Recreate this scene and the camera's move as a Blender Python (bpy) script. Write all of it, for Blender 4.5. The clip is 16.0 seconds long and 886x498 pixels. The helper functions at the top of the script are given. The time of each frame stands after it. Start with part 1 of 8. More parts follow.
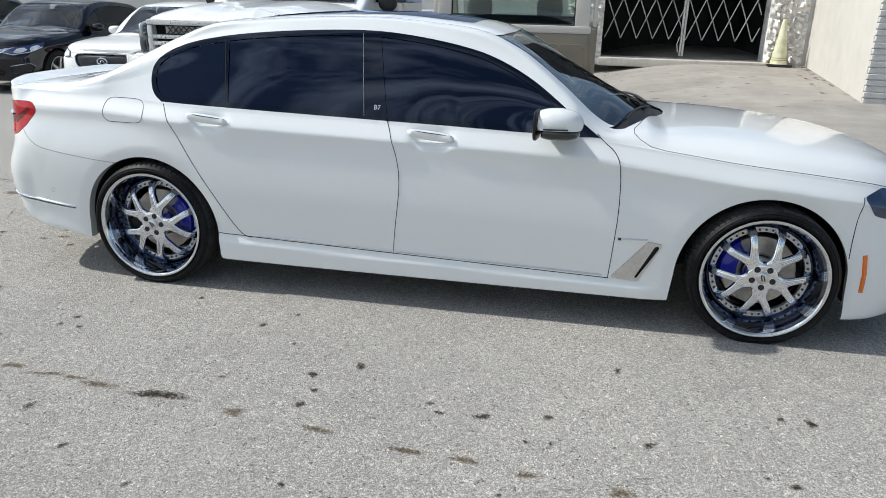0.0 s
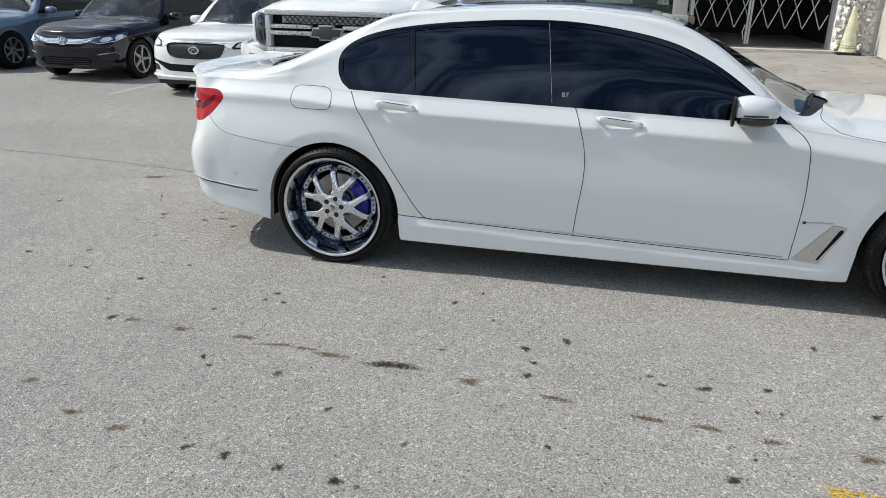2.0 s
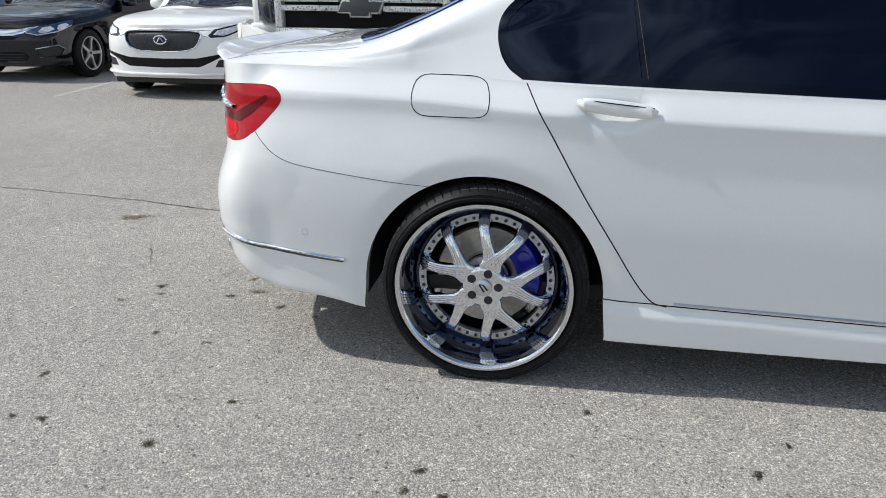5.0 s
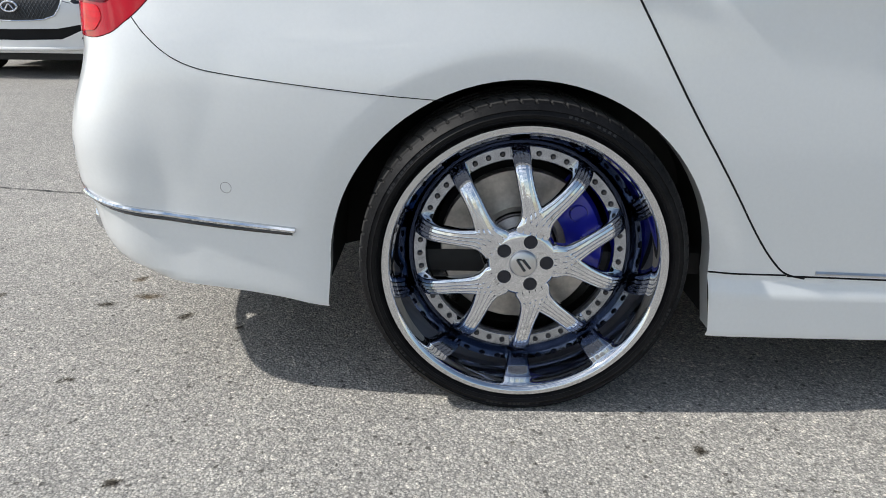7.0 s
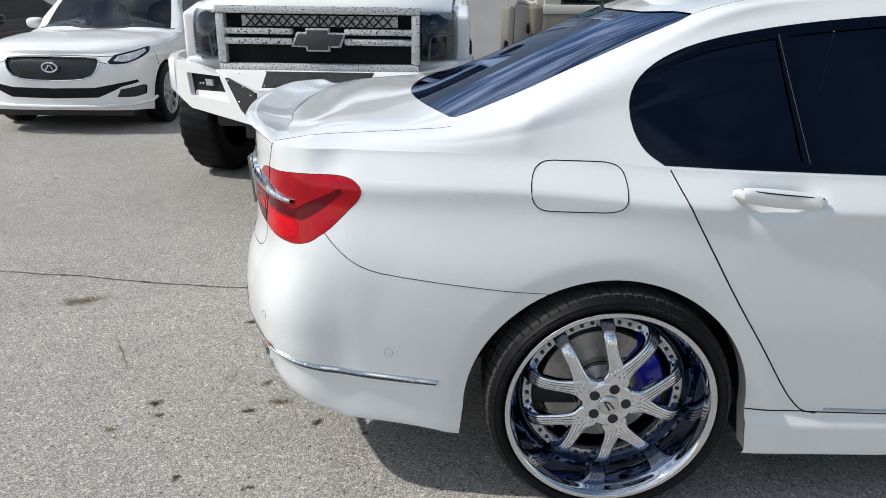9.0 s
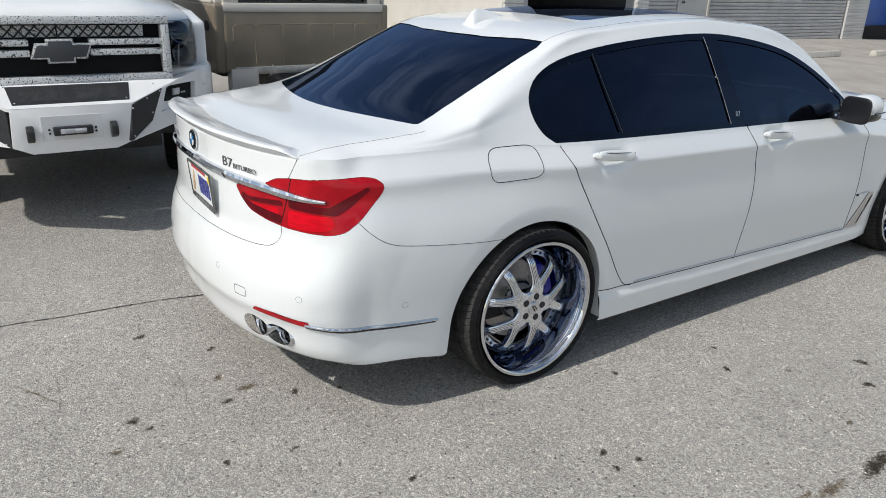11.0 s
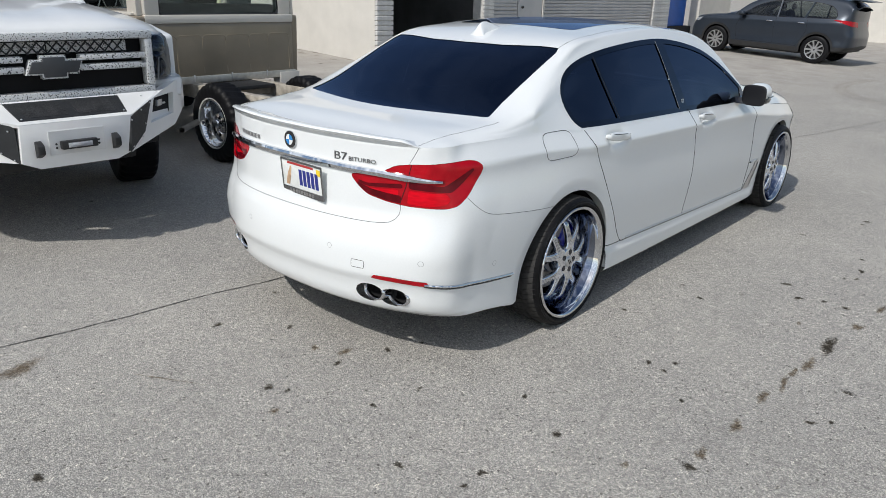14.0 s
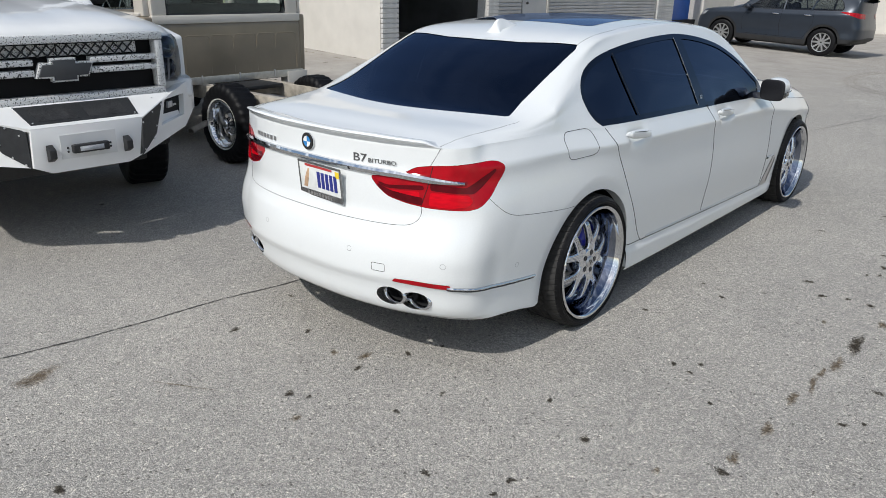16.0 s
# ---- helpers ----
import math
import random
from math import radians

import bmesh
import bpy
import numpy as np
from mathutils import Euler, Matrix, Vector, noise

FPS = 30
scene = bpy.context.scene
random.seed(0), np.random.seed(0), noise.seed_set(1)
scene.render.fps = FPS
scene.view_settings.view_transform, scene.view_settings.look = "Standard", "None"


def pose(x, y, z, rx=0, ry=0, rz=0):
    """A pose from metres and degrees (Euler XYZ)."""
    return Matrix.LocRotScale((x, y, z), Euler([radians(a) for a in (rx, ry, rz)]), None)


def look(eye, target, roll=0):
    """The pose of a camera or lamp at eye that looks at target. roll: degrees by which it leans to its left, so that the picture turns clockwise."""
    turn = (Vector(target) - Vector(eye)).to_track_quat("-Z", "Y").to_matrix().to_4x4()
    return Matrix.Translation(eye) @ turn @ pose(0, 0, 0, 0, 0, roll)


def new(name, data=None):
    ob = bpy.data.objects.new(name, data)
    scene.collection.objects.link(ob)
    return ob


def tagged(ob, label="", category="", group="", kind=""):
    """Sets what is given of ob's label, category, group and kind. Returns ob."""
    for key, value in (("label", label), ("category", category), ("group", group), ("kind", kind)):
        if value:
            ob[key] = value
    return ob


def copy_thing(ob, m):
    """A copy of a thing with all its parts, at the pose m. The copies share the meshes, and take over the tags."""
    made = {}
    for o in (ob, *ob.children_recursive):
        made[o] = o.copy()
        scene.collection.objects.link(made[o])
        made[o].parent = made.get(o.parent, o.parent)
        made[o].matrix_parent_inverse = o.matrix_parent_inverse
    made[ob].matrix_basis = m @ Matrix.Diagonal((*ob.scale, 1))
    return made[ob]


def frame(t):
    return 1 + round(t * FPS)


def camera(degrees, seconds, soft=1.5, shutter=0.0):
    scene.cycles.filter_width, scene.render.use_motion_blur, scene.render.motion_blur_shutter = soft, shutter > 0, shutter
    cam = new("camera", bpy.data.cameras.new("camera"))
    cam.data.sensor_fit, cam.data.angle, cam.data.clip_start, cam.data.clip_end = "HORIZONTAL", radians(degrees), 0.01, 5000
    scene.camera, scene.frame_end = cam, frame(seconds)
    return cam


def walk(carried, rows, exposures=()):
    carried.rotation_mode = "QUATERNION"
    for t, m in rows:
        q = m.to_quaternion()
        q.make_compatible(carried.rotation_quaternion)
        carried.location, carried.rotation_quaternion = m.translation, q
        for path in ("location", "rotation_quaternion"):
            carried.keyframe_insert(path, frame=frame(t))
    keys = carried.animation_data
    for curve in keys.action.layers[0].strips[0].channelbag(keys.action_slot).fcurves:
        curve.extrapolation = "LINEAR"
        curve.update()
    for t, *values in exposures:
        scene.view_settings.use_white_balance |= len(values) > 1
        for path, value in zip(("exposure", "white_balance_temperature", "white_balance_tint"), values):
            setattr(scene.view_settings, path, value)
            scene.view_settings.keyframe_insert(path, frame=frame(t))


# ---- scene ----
cam = camera(62.7, 16.0, .8)
PATH = [
    (0, (2.32, -4.381, 1.545), (1.964, -2.521, 0.901), 1.4),
    (0.5, (2.212, -4.645, 1.549), (1.809, -2.794, 0.907), 1.1),
    (1, (2.058, -4.768, 1.557), (1.647, -2.922, 0.905), 1.2),
    (1.5, (1.805, -4.807, 1.569), (1.394, -2.966, 0.905), 1.3),
    (2, (1.525, -4.722, 1.545), (1.114, -2.885, 0.871), 1.2),
    (2.5, (1.205, -4.454, 1.515), (0.795, -2.621, 0.828), 1.2),
    (3, (0.908, -4.249, 1.488), (0.499, -2.416, 0.801), 1.2),
    (3.5, (0.67, -4.047, 1.472), (0.256, -2.213, 0.789), 0.9),
    (4, (0.499, -3.713, 1.419), (0.087, -1.88, 0.733), 1.0),
    (4.2, (0.44, -3.605, 1.407), (0.029, -1.772, 0.721), 0.9),
    (6.3, (-0.096, -2.439, 0.995), (-0.113, -0.562, 0.304), 0.7),
    (6.5, (-0.132, -2.394, 0.961), (-0.143, -0.517, 0.272), 0.8),
    (7, (-0.152, -2.32, 0.881), (-0.16, -0.439, 0.201), 0.7),
    (7.5, (-0.157, -2.29, 0.873), (-0.165, -0.408, 0.195), 0.8),
    (8, (-0.154, -2.349, 1.006), (-0.161, -0.464, 0.337), 0.7),
    (8.5, (-0.243, -2.486, 1.227), (-0.251, -0.6, 0.562), 0.8),
    (8.7, (-0.333, -2.563, 1.321), (-0.34, -0.678, 0.655), 0.8),
    (10.8, (-1.773, -2.917, 1.606), (-0.749, -1.347, 0.908), 1.8),
    (11, (-1.894, -2.919, 1.611), (-0.81, -1.391, 0.911), 1.9),
    (11.5, (-2.163, -2.816, 1.625), (-0.839, -1.491, 0.922), 2.2),
    (12, (-2.404, -2.76, 1.655), (-0.989, -1.535, 0.949), 2.4),
    (12.5, (-2.63, -2.822, 1.657), (-1.199, -1.607, 0.967), 2.3),
    (13, (-2.793, -2.827, 1.669), (-1.358, -1.609, 0.993), 2.1),
    (13.5, (-2.954, -2.764, 1.659), (-1.519, -1.545, 0.983), 2.1),
    (14, (-3.094, -2.696, 1.65), (-1.663, -1.473, 0.974), 1.8),
    (14.5, (-3.159, -2.705, 1.653), (-1.73, -1.478, 0.981), 1.4),
    (15, (-3.183, -2.724, 1.658), (-1.757, -1.495, 0.984), 1.4),
    (15.5, (-3.204, -2.692, 1.664), (-1.779, -1.463, 0.987), 1.3),
    (16, (-3.1, -2.597, 1.651), (-1.678, -1.369, 0.967), 1.1),
]
EXPOSURES = [(0, .11, 6560, 7), (1, -.05, 6560, 8), (2, -.05, 6600, 8), (4, .0, 6560, 9), (6.5, .0, 6620, 9), (7.2, .13, 6600, 9), (7.6, .22, 6600, 9), (8, .30, 6600, 9), (8.5, .06, 6620, 9), (11, -.14, 6680, 9), (12.5, -.23, 6560, 9), (16, -.24, 6550, 9)]
walk(cam, [(t, look(eye, target, roll)) for t, eye, target, roll in PATH], EXPOSURES)


# ---- world, sun ----
world = bpy.data.worlds.new("sky")
scene.world = world
world.use_nodes = True
SUN_ELEV, SUN_AZ = radians(46), radians(182.3)         # the sun stands behind the white saloon, a little to its right


def sky_nodes():
    nt = world.node_tree
    nt.nodes.clear()
    out = nt.nodes.new("ShaderNodeOutputWorld")
    bg = nt.nodes.new("ShaderNodeBackground")
    sky = nt.nodes.new("ShaderNodeTexSky")
    sky.sky_type, sky.sun_disc = "NISHITA", False
    sky.sun_elevation, sky.sun_rotation = SUN_ELEV, math.pi / 2 - SUN_AZ
    sky.air_density, sky.dust_density = 1.1, .7
    tc = nt.nodes.new("ShaderNodeTexCoord")
    # a flat layer of broken cloud: the direction is carried up to its height, so that it draws together towards the horizon
    sep = nt.nodes.new("ShaderNodeSeparateXYZ")
    lift = nt.nodes.new("ShaderNodeMath")
    lift.operation = "ADD"
    lift.inputs[1].default_value = .16
    keep = nt.nodes.new("ShaderNodeMath")
    keep.operation = "MAXIMUM"
    keep.inputs[1].default_value = .05
    flat = nt.nodes.new("ShaderNodeVectorMath")
    flat.operation = "DIVIDE"
    mp = nt.nodes.new("ShaderNodeMapping")
    mp.inputs["Scale"].default_value = (.60, 1.25, .2)
    mp.inputs["Location"].default_value = (.2, .65, -.5)
    nz = nt.nodes.new("ShaderNodeTexNoise")
    nz.inputs["Scale"].default_value, nz.inputs["Detail"].default_value, nz.inputs["Roughness"].default_value, nz.inputs["Distortion"].default_value = 5.2, 9, 0.60, .0
    ramp = nt.nodes.new("ShaderNodeValToRGB")
    ramp.color_ramp.elements[0].position, ramp.color_ramp.elements[1].position = 0.46, 0.63
    mix = nt.nodes.new("ShaderNodeMixRGB")
    mix.inputs["Color2"].default_value = (16.0, 16.4, 17.0, 1)
    cut = nt.nodes.new("ShaderNodeMath")
    cut.operation = "MULTIPLY"
    cut.inputs[1].default_value = 0.8
    nt.links.new(tc.outputs["Generated"], sep.inputs["Vector"])
    nt.links.new(sep.outputs["Z"], lift.inputs[0])
    nt.links.new(lift.outputs["Value"], keep.inputs[0])
    nt.links.new(tc.outputs["Generated"], flat.inputs[0])
    nt.links.new(keep.outputs["Value"], flat.inputs[1])
    nt.links.new(flat.outputs["Vector"], mp.inputs["Vector"])
    nt.links.new(mp.outputs["Vector"], nz.inputs["Vector"])
    nt.links.new(nz.outputs["Fac"], ramp.inputs["Fac"])
    nt.links.new(ramp.outputs["Color"], cut.inputs[0])
    high = nt.nodes.new("ShaderNodeMapRange")
    high.inputs["From Min"].default_value, high.inputs["From Max"].default_value = .25, .75
    high.inputs["To Min"].default_value, high.inputs["To Max"].default_value = 1.0, .8
    fade = nt.nodes.new("ShaderNodeMath")
    fade.operation = "MULTIPLY"
    nt.links.new(sep.outputs["Z"], high.inputs["Value"])
    nt.links.new(cut.outputs["Value"], fade.inputs[0])
    nt.links.new(high.outputs["Result"], fade.inputs[1])
    away = nt.nodes.new("ShaderNodeMapRange")           # the cloud field thins out on the side away from the sun
    away.inputs["From Min"].default_value, away.inputs["From Max"].default_value = -.1, .33
    away.inputs["To Min"].default_value, away.inputs["To Max"].default_value = 1.0, .05
    thin = nt.nodes.new("ShaderNodeMath")
    thin.operation = "MULTIPLY"
    nt.links.new(sep.outputs["X"], away.inputs["Value"])
    nt.links.new(fade.outputs["Value"], thin.inputs[0])
    nt.links.new(away.outputs["Result"], thin.inputs[1])
    nt.links.new(thin.outputs["Value"], mix.inputs["Fac"])
    nt.links.new(sky.outputs["Color"], mix.inputs["Color1"])
    nt.links.new(mix.outputs["Color"], bg.inputs["Color"])
    bg.inputs["Strength"].default_value = 0.114
    nt.links.new(bg.outputs["Background"], out.inputs["Surface"])


sky_nodes()
sun = new("sun", bpy.data.lights.new("sun", "SUN"))
sun.data.energy, sun.data.angle, sun.data.color = 3.75, radians(1.1), (1.0, 0.98, 0.945)
_d = Vector((math.cos(SUN_ELEV) * math.cos(SUN_AZ), math.cos(SUN_ELEV) * math.sin(SUN_AZ), math.sin(SUN_ELEV)))
sun.matrix_world = look(_d * 60, (0, 0, 0))


# ---- materials ----
def material(name, color=(.8, .8, .8), rough=.5, metal=0.0, coat=0.0, vary=0.0, scale=8.0, bump=0.0, bump_scale=60.0,
             color2=None, mix_scale=None, spec=.5, stretch=(1, 1, 1), emit=0.0):
    """A principled material with colour that wanders at two scales, and fine relief."""
    m = bpy.data.materials.new(name)
    m.use_nodes = True
    nt = m.node_tree
    p = nt.nodes["Principled BSDF"]
    p.inputs["Base Color"].default_value = (*color, 1)
    p.inputs["Roughness"].default_value, p.inputs["Metallic"].default_value = rough, metal
    p.inputs["Coat Weight"].default_value, p.inputs["Coat Roughness"].default_value = coat, .045
    p.inputs["Specular IOR Level"].default_value = spec
    if emit:
        p.inputs["Emission Color"].default_value, p.inputs["Emission Strength"].default_value = (*color, 1), emit
    link = nt.links.new
    tc = nt.nodes.new("ShaderNodeTexCoord")
    mp = nt.nodes.new("ShaderNodeMapping")
    mp.inputs["Scale"].default_value = stretch
    link(tc.outputs["Object"], mp.inputs["Vector"])
    if vary or color2:
        big, small = nt.nodes.new("ShaderNodeTexNoise"), nt.nodes.new("ShaderNodeTexNoise")
        big.inputs["Scale"].default_value, small.inputs["Scale"].default_value = mix_scale or scale * .15, scale
        big.inputs["Detail"].default_value, small.inputs["Detail"].default_value = 5, 3
        link(mp.outputs["Vector"], big.inputs["Vector"])
        link(mp.outputs["Vector"], small.inputs["Vector"])
        half = nt.nodes.new("ShaderNodeMixRGB")
        half.inputs["Fac"].default_value = .5
        link(big.outputs["Fac"], half.inputs["Color1"])
        link(small.outputs["Fac"], half.inputs["Color2"])
        ramp = nt.nodes.new("ShaderNodeValToRGB")
        a, b = ramp.color_ramp.elements
        a.position, b.position = .38, .62
        c2 = color2 or color
        a.color = (*[max(0, c * (1 - vary)) for c in color], 1)
        b.color = (*[min(1, c * (1 + vary)) for c in c2], 1)
        link(half.outputs["Color"], ramp.inputs["Fac"])
        link(ramp.outputs["Color"], p.inputs["Base Color"])
    if bump:
        nz = nt.nodes.new("ShaderNodeTexNoise")
        nz.inputs["Scale"].default_value, nz.inputs["Detail"].default_value = bump_scale, 4
        link(mp.outputs["Vector"], nz.inputs["Vector"])
        bp = nt.nodes.new("ShaderNodeBump")
        bp.inputs["Strength"].default_value, bp.inputs["Distance"].default_value = 1.0, bump
        link(nz.outputs["Fac"], bp.inputs["Height"])
        link(bp.outputs["Normal"], p.inputs["Normal"])
    return m


def glass_material(name, tint, gloss=(.9, .95, 1.0), ior=1.5):
    """Film-tinted glass: a tinted see-through layer under a Fresnel gloss."""
    m = bpy.data.materials.new(name)
    m.use_nodes = True
    nt = m.node_tree
    nt.nodes.remove(nt.nodes["Principled BSDF"])
    out = nt.nodes["Material Output"]
    tr, gl, mx, fr = (nt.nodes.new(k) for k in ("ShaderNodeBsdfTransparent", "ShaderNodeBsdfGlossy", "ShaderNodeMixShader", "ShaderNodeFresnel"))
    tr.inputs["Color"].default_value = (*tint, 1)
    gl.inputs["Color"].default_value, gl.inputs["Roughness"].default_value = (*gloss, 1), .015
    fr.inputs["IOR"].default_value = ior
    nt.links.new(fr.outputs["Fac"], mx.inputs["Fac"])
    nt.links.new(tr.outputs["BSDF"], mx.inputs[1])
    nt.links.new(gl.outputs["BSDF"], mx.inputs[2])
    nt.links.new(mx.outputs["Shader"], out.inputs["Surface"])
    return m


def pavement_material():
    """Worn asphalt with pale stone showing: stones, binder, big stains and fine pits."""
    m = bpy.data.materials.new("worn_asphalt")
    m.use_nodes = True
    nt = m.node_tree
    link = nt.links.new
    p = nt.nodes["Principled BSDF"]
    tc = nt.nodes.new("ShaderNodeTexCoord")

    def noise_tex(scale, detail=4, rough=.55):
        n = nt.nodes.new("ShaderNodeTexNoise")
        n.inputs["Scale"].default_value, n.inputs["Detail"].default_value, n.inputs["Roughness"].default_value = scale, detail, rough
        link(tc.outputs["Object"], n.inputs["Vector"])
        return n.outputs["Fac"]

    def ramp(fac, p0, c0, p1, c1):
        r = nt.nodes.new("ShaderNodeValToRGB")
        a, b = r.color_ramp.elements
        a.position, a.color, b.position, b.color = p0, (*c0, 1), p1, (*c1, 1)
        link(fac, r.inputs["Fac"])
        return r.outputs["Color"]

    def blend(kind, fac, a, b):
        x = nt.nodes.new("ShaderNodeMixRGB")
        x.blend_type = kind
        if not isinstance(fac, float):
            link(fac, x.inputs["Fac"])
        else:
            x.inputs["Fac"].default_value = fac
        link(a, x.inputs["Color1"])
        link(b, x.inputs["Color2"])
        return x.outputs["Color"]

    v = nt.nodes.new("ShaderNodeTexVoronoi")
    v.inputs["Scale"].default_value = 165
    link(tc.outputs["Object"], v.inputs["Vector"])
    fine = nt.nodes.new("ShaderNodeTexVoronoi")
    fine.inputs["Scale"].default_value = 380
    link(tc.outputs["Object"], fine.inputs["Vector"])
    stones = ramp(v.outputs["Color"], .22, (.345, .334, .316), .78, (.552, .529, .490))
    binder = ramp(v.outputs["Distance"], .25, (1, 1, 1), .62, (.55, .55, .55))
    base = blend("MULTIPLY", .85, stones, binder)
    grains = ramp(fine.outputs["Color"], .2, (.66, .66, .67), .8, (1.36, 1.35, 1.33))
    base = blend("MULTIPLY", 1.0, base, grains)
    grit = nt.nodes.new("ShaderNodeTexVoronoi")
    grit.inputs["Scale"].default_value = 85
    link(tc.outputs["Object"], grit.inputs["Vector"])
    tone = nt.nodes.new("ShaderNodeSeparateColor")
    link(grit.outputs["Color"], tone.inputs["Color"])
    # a few pale pebbles and a few pits from which a stone has gone
    base = blend("MULTIPLY", 1.0, base, ramp(tone.outputs["Red"], .84, (1, 1, 1), .95, (1.34, 1.33, 1.30)))
    pit = ramp(grit.outputs["Distance"], .30, (.38, .37, .36), .62, (1, 1, 1))
    holes = ramp(tone.outputs["Green"], .95, (0, 0, 0), .975, (1, 1, 1))
    base = blend("MULTIPLY", holes, base, pit)
    patches = ramp(noise_tex(.55, 6), .33, (.88, .875, .87), .66, (1.05, 1.04, 1.02))
    base = blend("MULTIPLY", 1.0, base, patches)
    mottle = ramp(noise_tex(6, 5), .3, (.94, .94, .94), .7, (1.05, 1.05, 1.045))
    base = blend("MULTIPLY", 1.0, base, mottle)
    # pale concrete apron towards the shop
    sep = nt.nodes.new("ShaderNodeSeparateXYZ")
    link(tc.outputs["Object"], sep.inputs["Vector"])
    edge = nt.nodes.new("ShaderNodeMath")
    edge.operation = "MULTIPLY_ADD"
    link(sep.outputs["X"], edge.inputs[0])
    edge.inputs[1].default_value = .12
    link(sep.outputs["Y"], edge.inputs[2])
    far = nt.nodes.new("ShaderNodeMapRange")
    far.inputs["From Min"].default_value, far.inputs["From Max"].default_value = 1.2, 5.0
    link(edge.outputs["Value"], far.inputs["Value"])
    apron = ramp(noise_tex(1.4, 8, .65), .3, (.285, .262, .235), .7, (.42, .39, .35))
    gate = nt.nodes.new("ShaderNodeMapRange")
    gate.inputs["From Min"].default_value, gate.inputs["From Max"].default_value = 0.6, 3.4
    link(sep.outputs["X"], gate.inputs["Value"])
    both = nt.nodes.new("ShaderNodeMath")
    both.operation = "MULTIPLY"
    link(far.outputs["Result"], both.inputs[0])
    link(gate.outputs["Result"], both.inputs[1])
    base = blend("MIX", both.outputs["Value"], base, apron)
    link(base, p.inputs["Base Color"])
    p.inputs["Roughness"].default_value, p.inputs["Diffuse Roughness"].default_value = .86, .1
    p.inputs["Specular IOR Level"].default_value = .3
    bp = nt.nodes.new("ShaderNodeBump")
    bp.inputs["Strength"].default_value, bp.inputs["Distance"].default_value = .8, .003
    inv = nt.nodes.new("ShaderNodeMath")
    inv.operation = "SUBTRACT"
    inv.inputs[0].default_value = 1
    link(v.outputs["Distance"], inv.inputs[1])
    link(inv.outputs["Value"], bp.inputs["Height"])
    link(bp.outputs["Normal"], p.inputs["Normal"])
    return m


PAVE = pavement_material()
WHITE = material("white_pearl_paint", (.76, .775, .775), .34, coat=1.0, vary=.015, scale=900, spec=.5)
PAINT2 = material("plain_white_paint", (.82, .82, .81), .3, coat=.8, vary=.03, scale=6)
BLACK_GLOSS = material("gloss_black_trim", (.008, .008, .009), .12, coat=.6)
BLACK_MATT = material("black_plastic", (.018, .018, .019), .55, vary=.3, scale=40, bump=.0006, bump_scale=300)
# near-black, for black liners and for openings whose shade is put into the colour
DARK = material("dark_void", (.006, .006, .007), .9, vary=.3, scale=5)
SENSOR = material("sensor_edge", (.22, .22, .225), .6)
SEAM = material("panel_gap", (.016, .016, .017), .8, spec=.1)
RUBBER = material("tyre_rubber", (.007, .007, .008), .5, spec=.16, vary=.35, scale=30, bump=.0008, bump_scale=220)
TREAD = material("dusty_tread", (.040, .039, .038), .85, spec=.2, vary=.3, scale=40, bump=.0008, bump_scale=220)
SPOKE = material("polished_spoke", (.74, .76, .80), .06, 1.0, vary=.03, scale=6)
CHROME = material("chrome", (.66, .675, .70), .04, 1.0, vary=.02, scale=4)
SATIN = material("satin_metal", (.62, .62, .63), .32, 1.0, vary=.08, scale=60)
STEEL = material("brake_disc_iron", (.46, .435, .405), .40, .85, vary=.15, scale=90, bump=.0003, bump_scale=200)
# chrome toned dark blue: reflected shade and sky are put into the colour
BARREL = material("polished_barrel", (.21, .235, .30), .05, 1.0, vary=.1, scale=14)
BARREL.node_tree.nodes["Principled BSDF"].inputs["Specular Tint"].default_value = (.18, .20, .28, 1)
GRILLE_WIRE = material("dark_grille_wire", (.09, .095, .10), .25, 1.0, vary=.15, scale=14)
LUG_DARK = material("dark_lug_hole", (.012, .014, .022), .25, spec=.5)
RING_BOLT = material("dark_ring_bolt", (.10, .10, .105), .3, 1.0, vary=.2, scale=40)
BLUE_CALIPER = material("blue_caliper_paint", (.012, .018, .42), .3, coat=.6, vary=.1, scale=20)
TINT = glass_material("tinted_glass", (.012, .016, .030), (.54, .68, 1.0), 1.58)
BLACK_TRIM = glass_material("gloss_black_frame", (.0005, .0005, .0006), (.50, .60, .80), 1.6)
CLEAR = glass_material("clear_glass", (.78, .84, .82))
RED_LENS = material("red_lamp_lens", (.36, .0015, .008), .04, spec=.14, coat=.4, vary=.25, scale=12)
RED_BRIGHT = material("bright_red_lens", (.55, .003, .012), .04, spec=.14, vary=.2, scale=22, stretch=(1, 1, 5))
RED_DEEP = material("deep_red_lens", (.11, .0015, .006), .06, spec=.25, vary=.3, scale=18)
CLEAR_LENS = material("lamp_lens", (.45, .47, .5), .1, .4, coat=1.0, vary=.2, scale=30)
LAMP_GLOW = material("bright_lamp_bowl", (.72, .75, .80), .22, .15, coat=.8, vary=.45, scale=22)
HEAD_LENS = material("smoked_headlamp", (.03, .055, .13), .06, coat=.8, vary=.5, scale=14)
LETTER = material("dark_satin_letters", (.17, .17, .175), .35, .8, vary=.1, scale=30)
ORANGE = material("orange_marker", (.75, .16, .01), .25, coat=.6, vary=.1, scale=60)
INTERIOR = material("dark_upholstery", (.02, .019, .019), .7, vary=.3, scale=20)


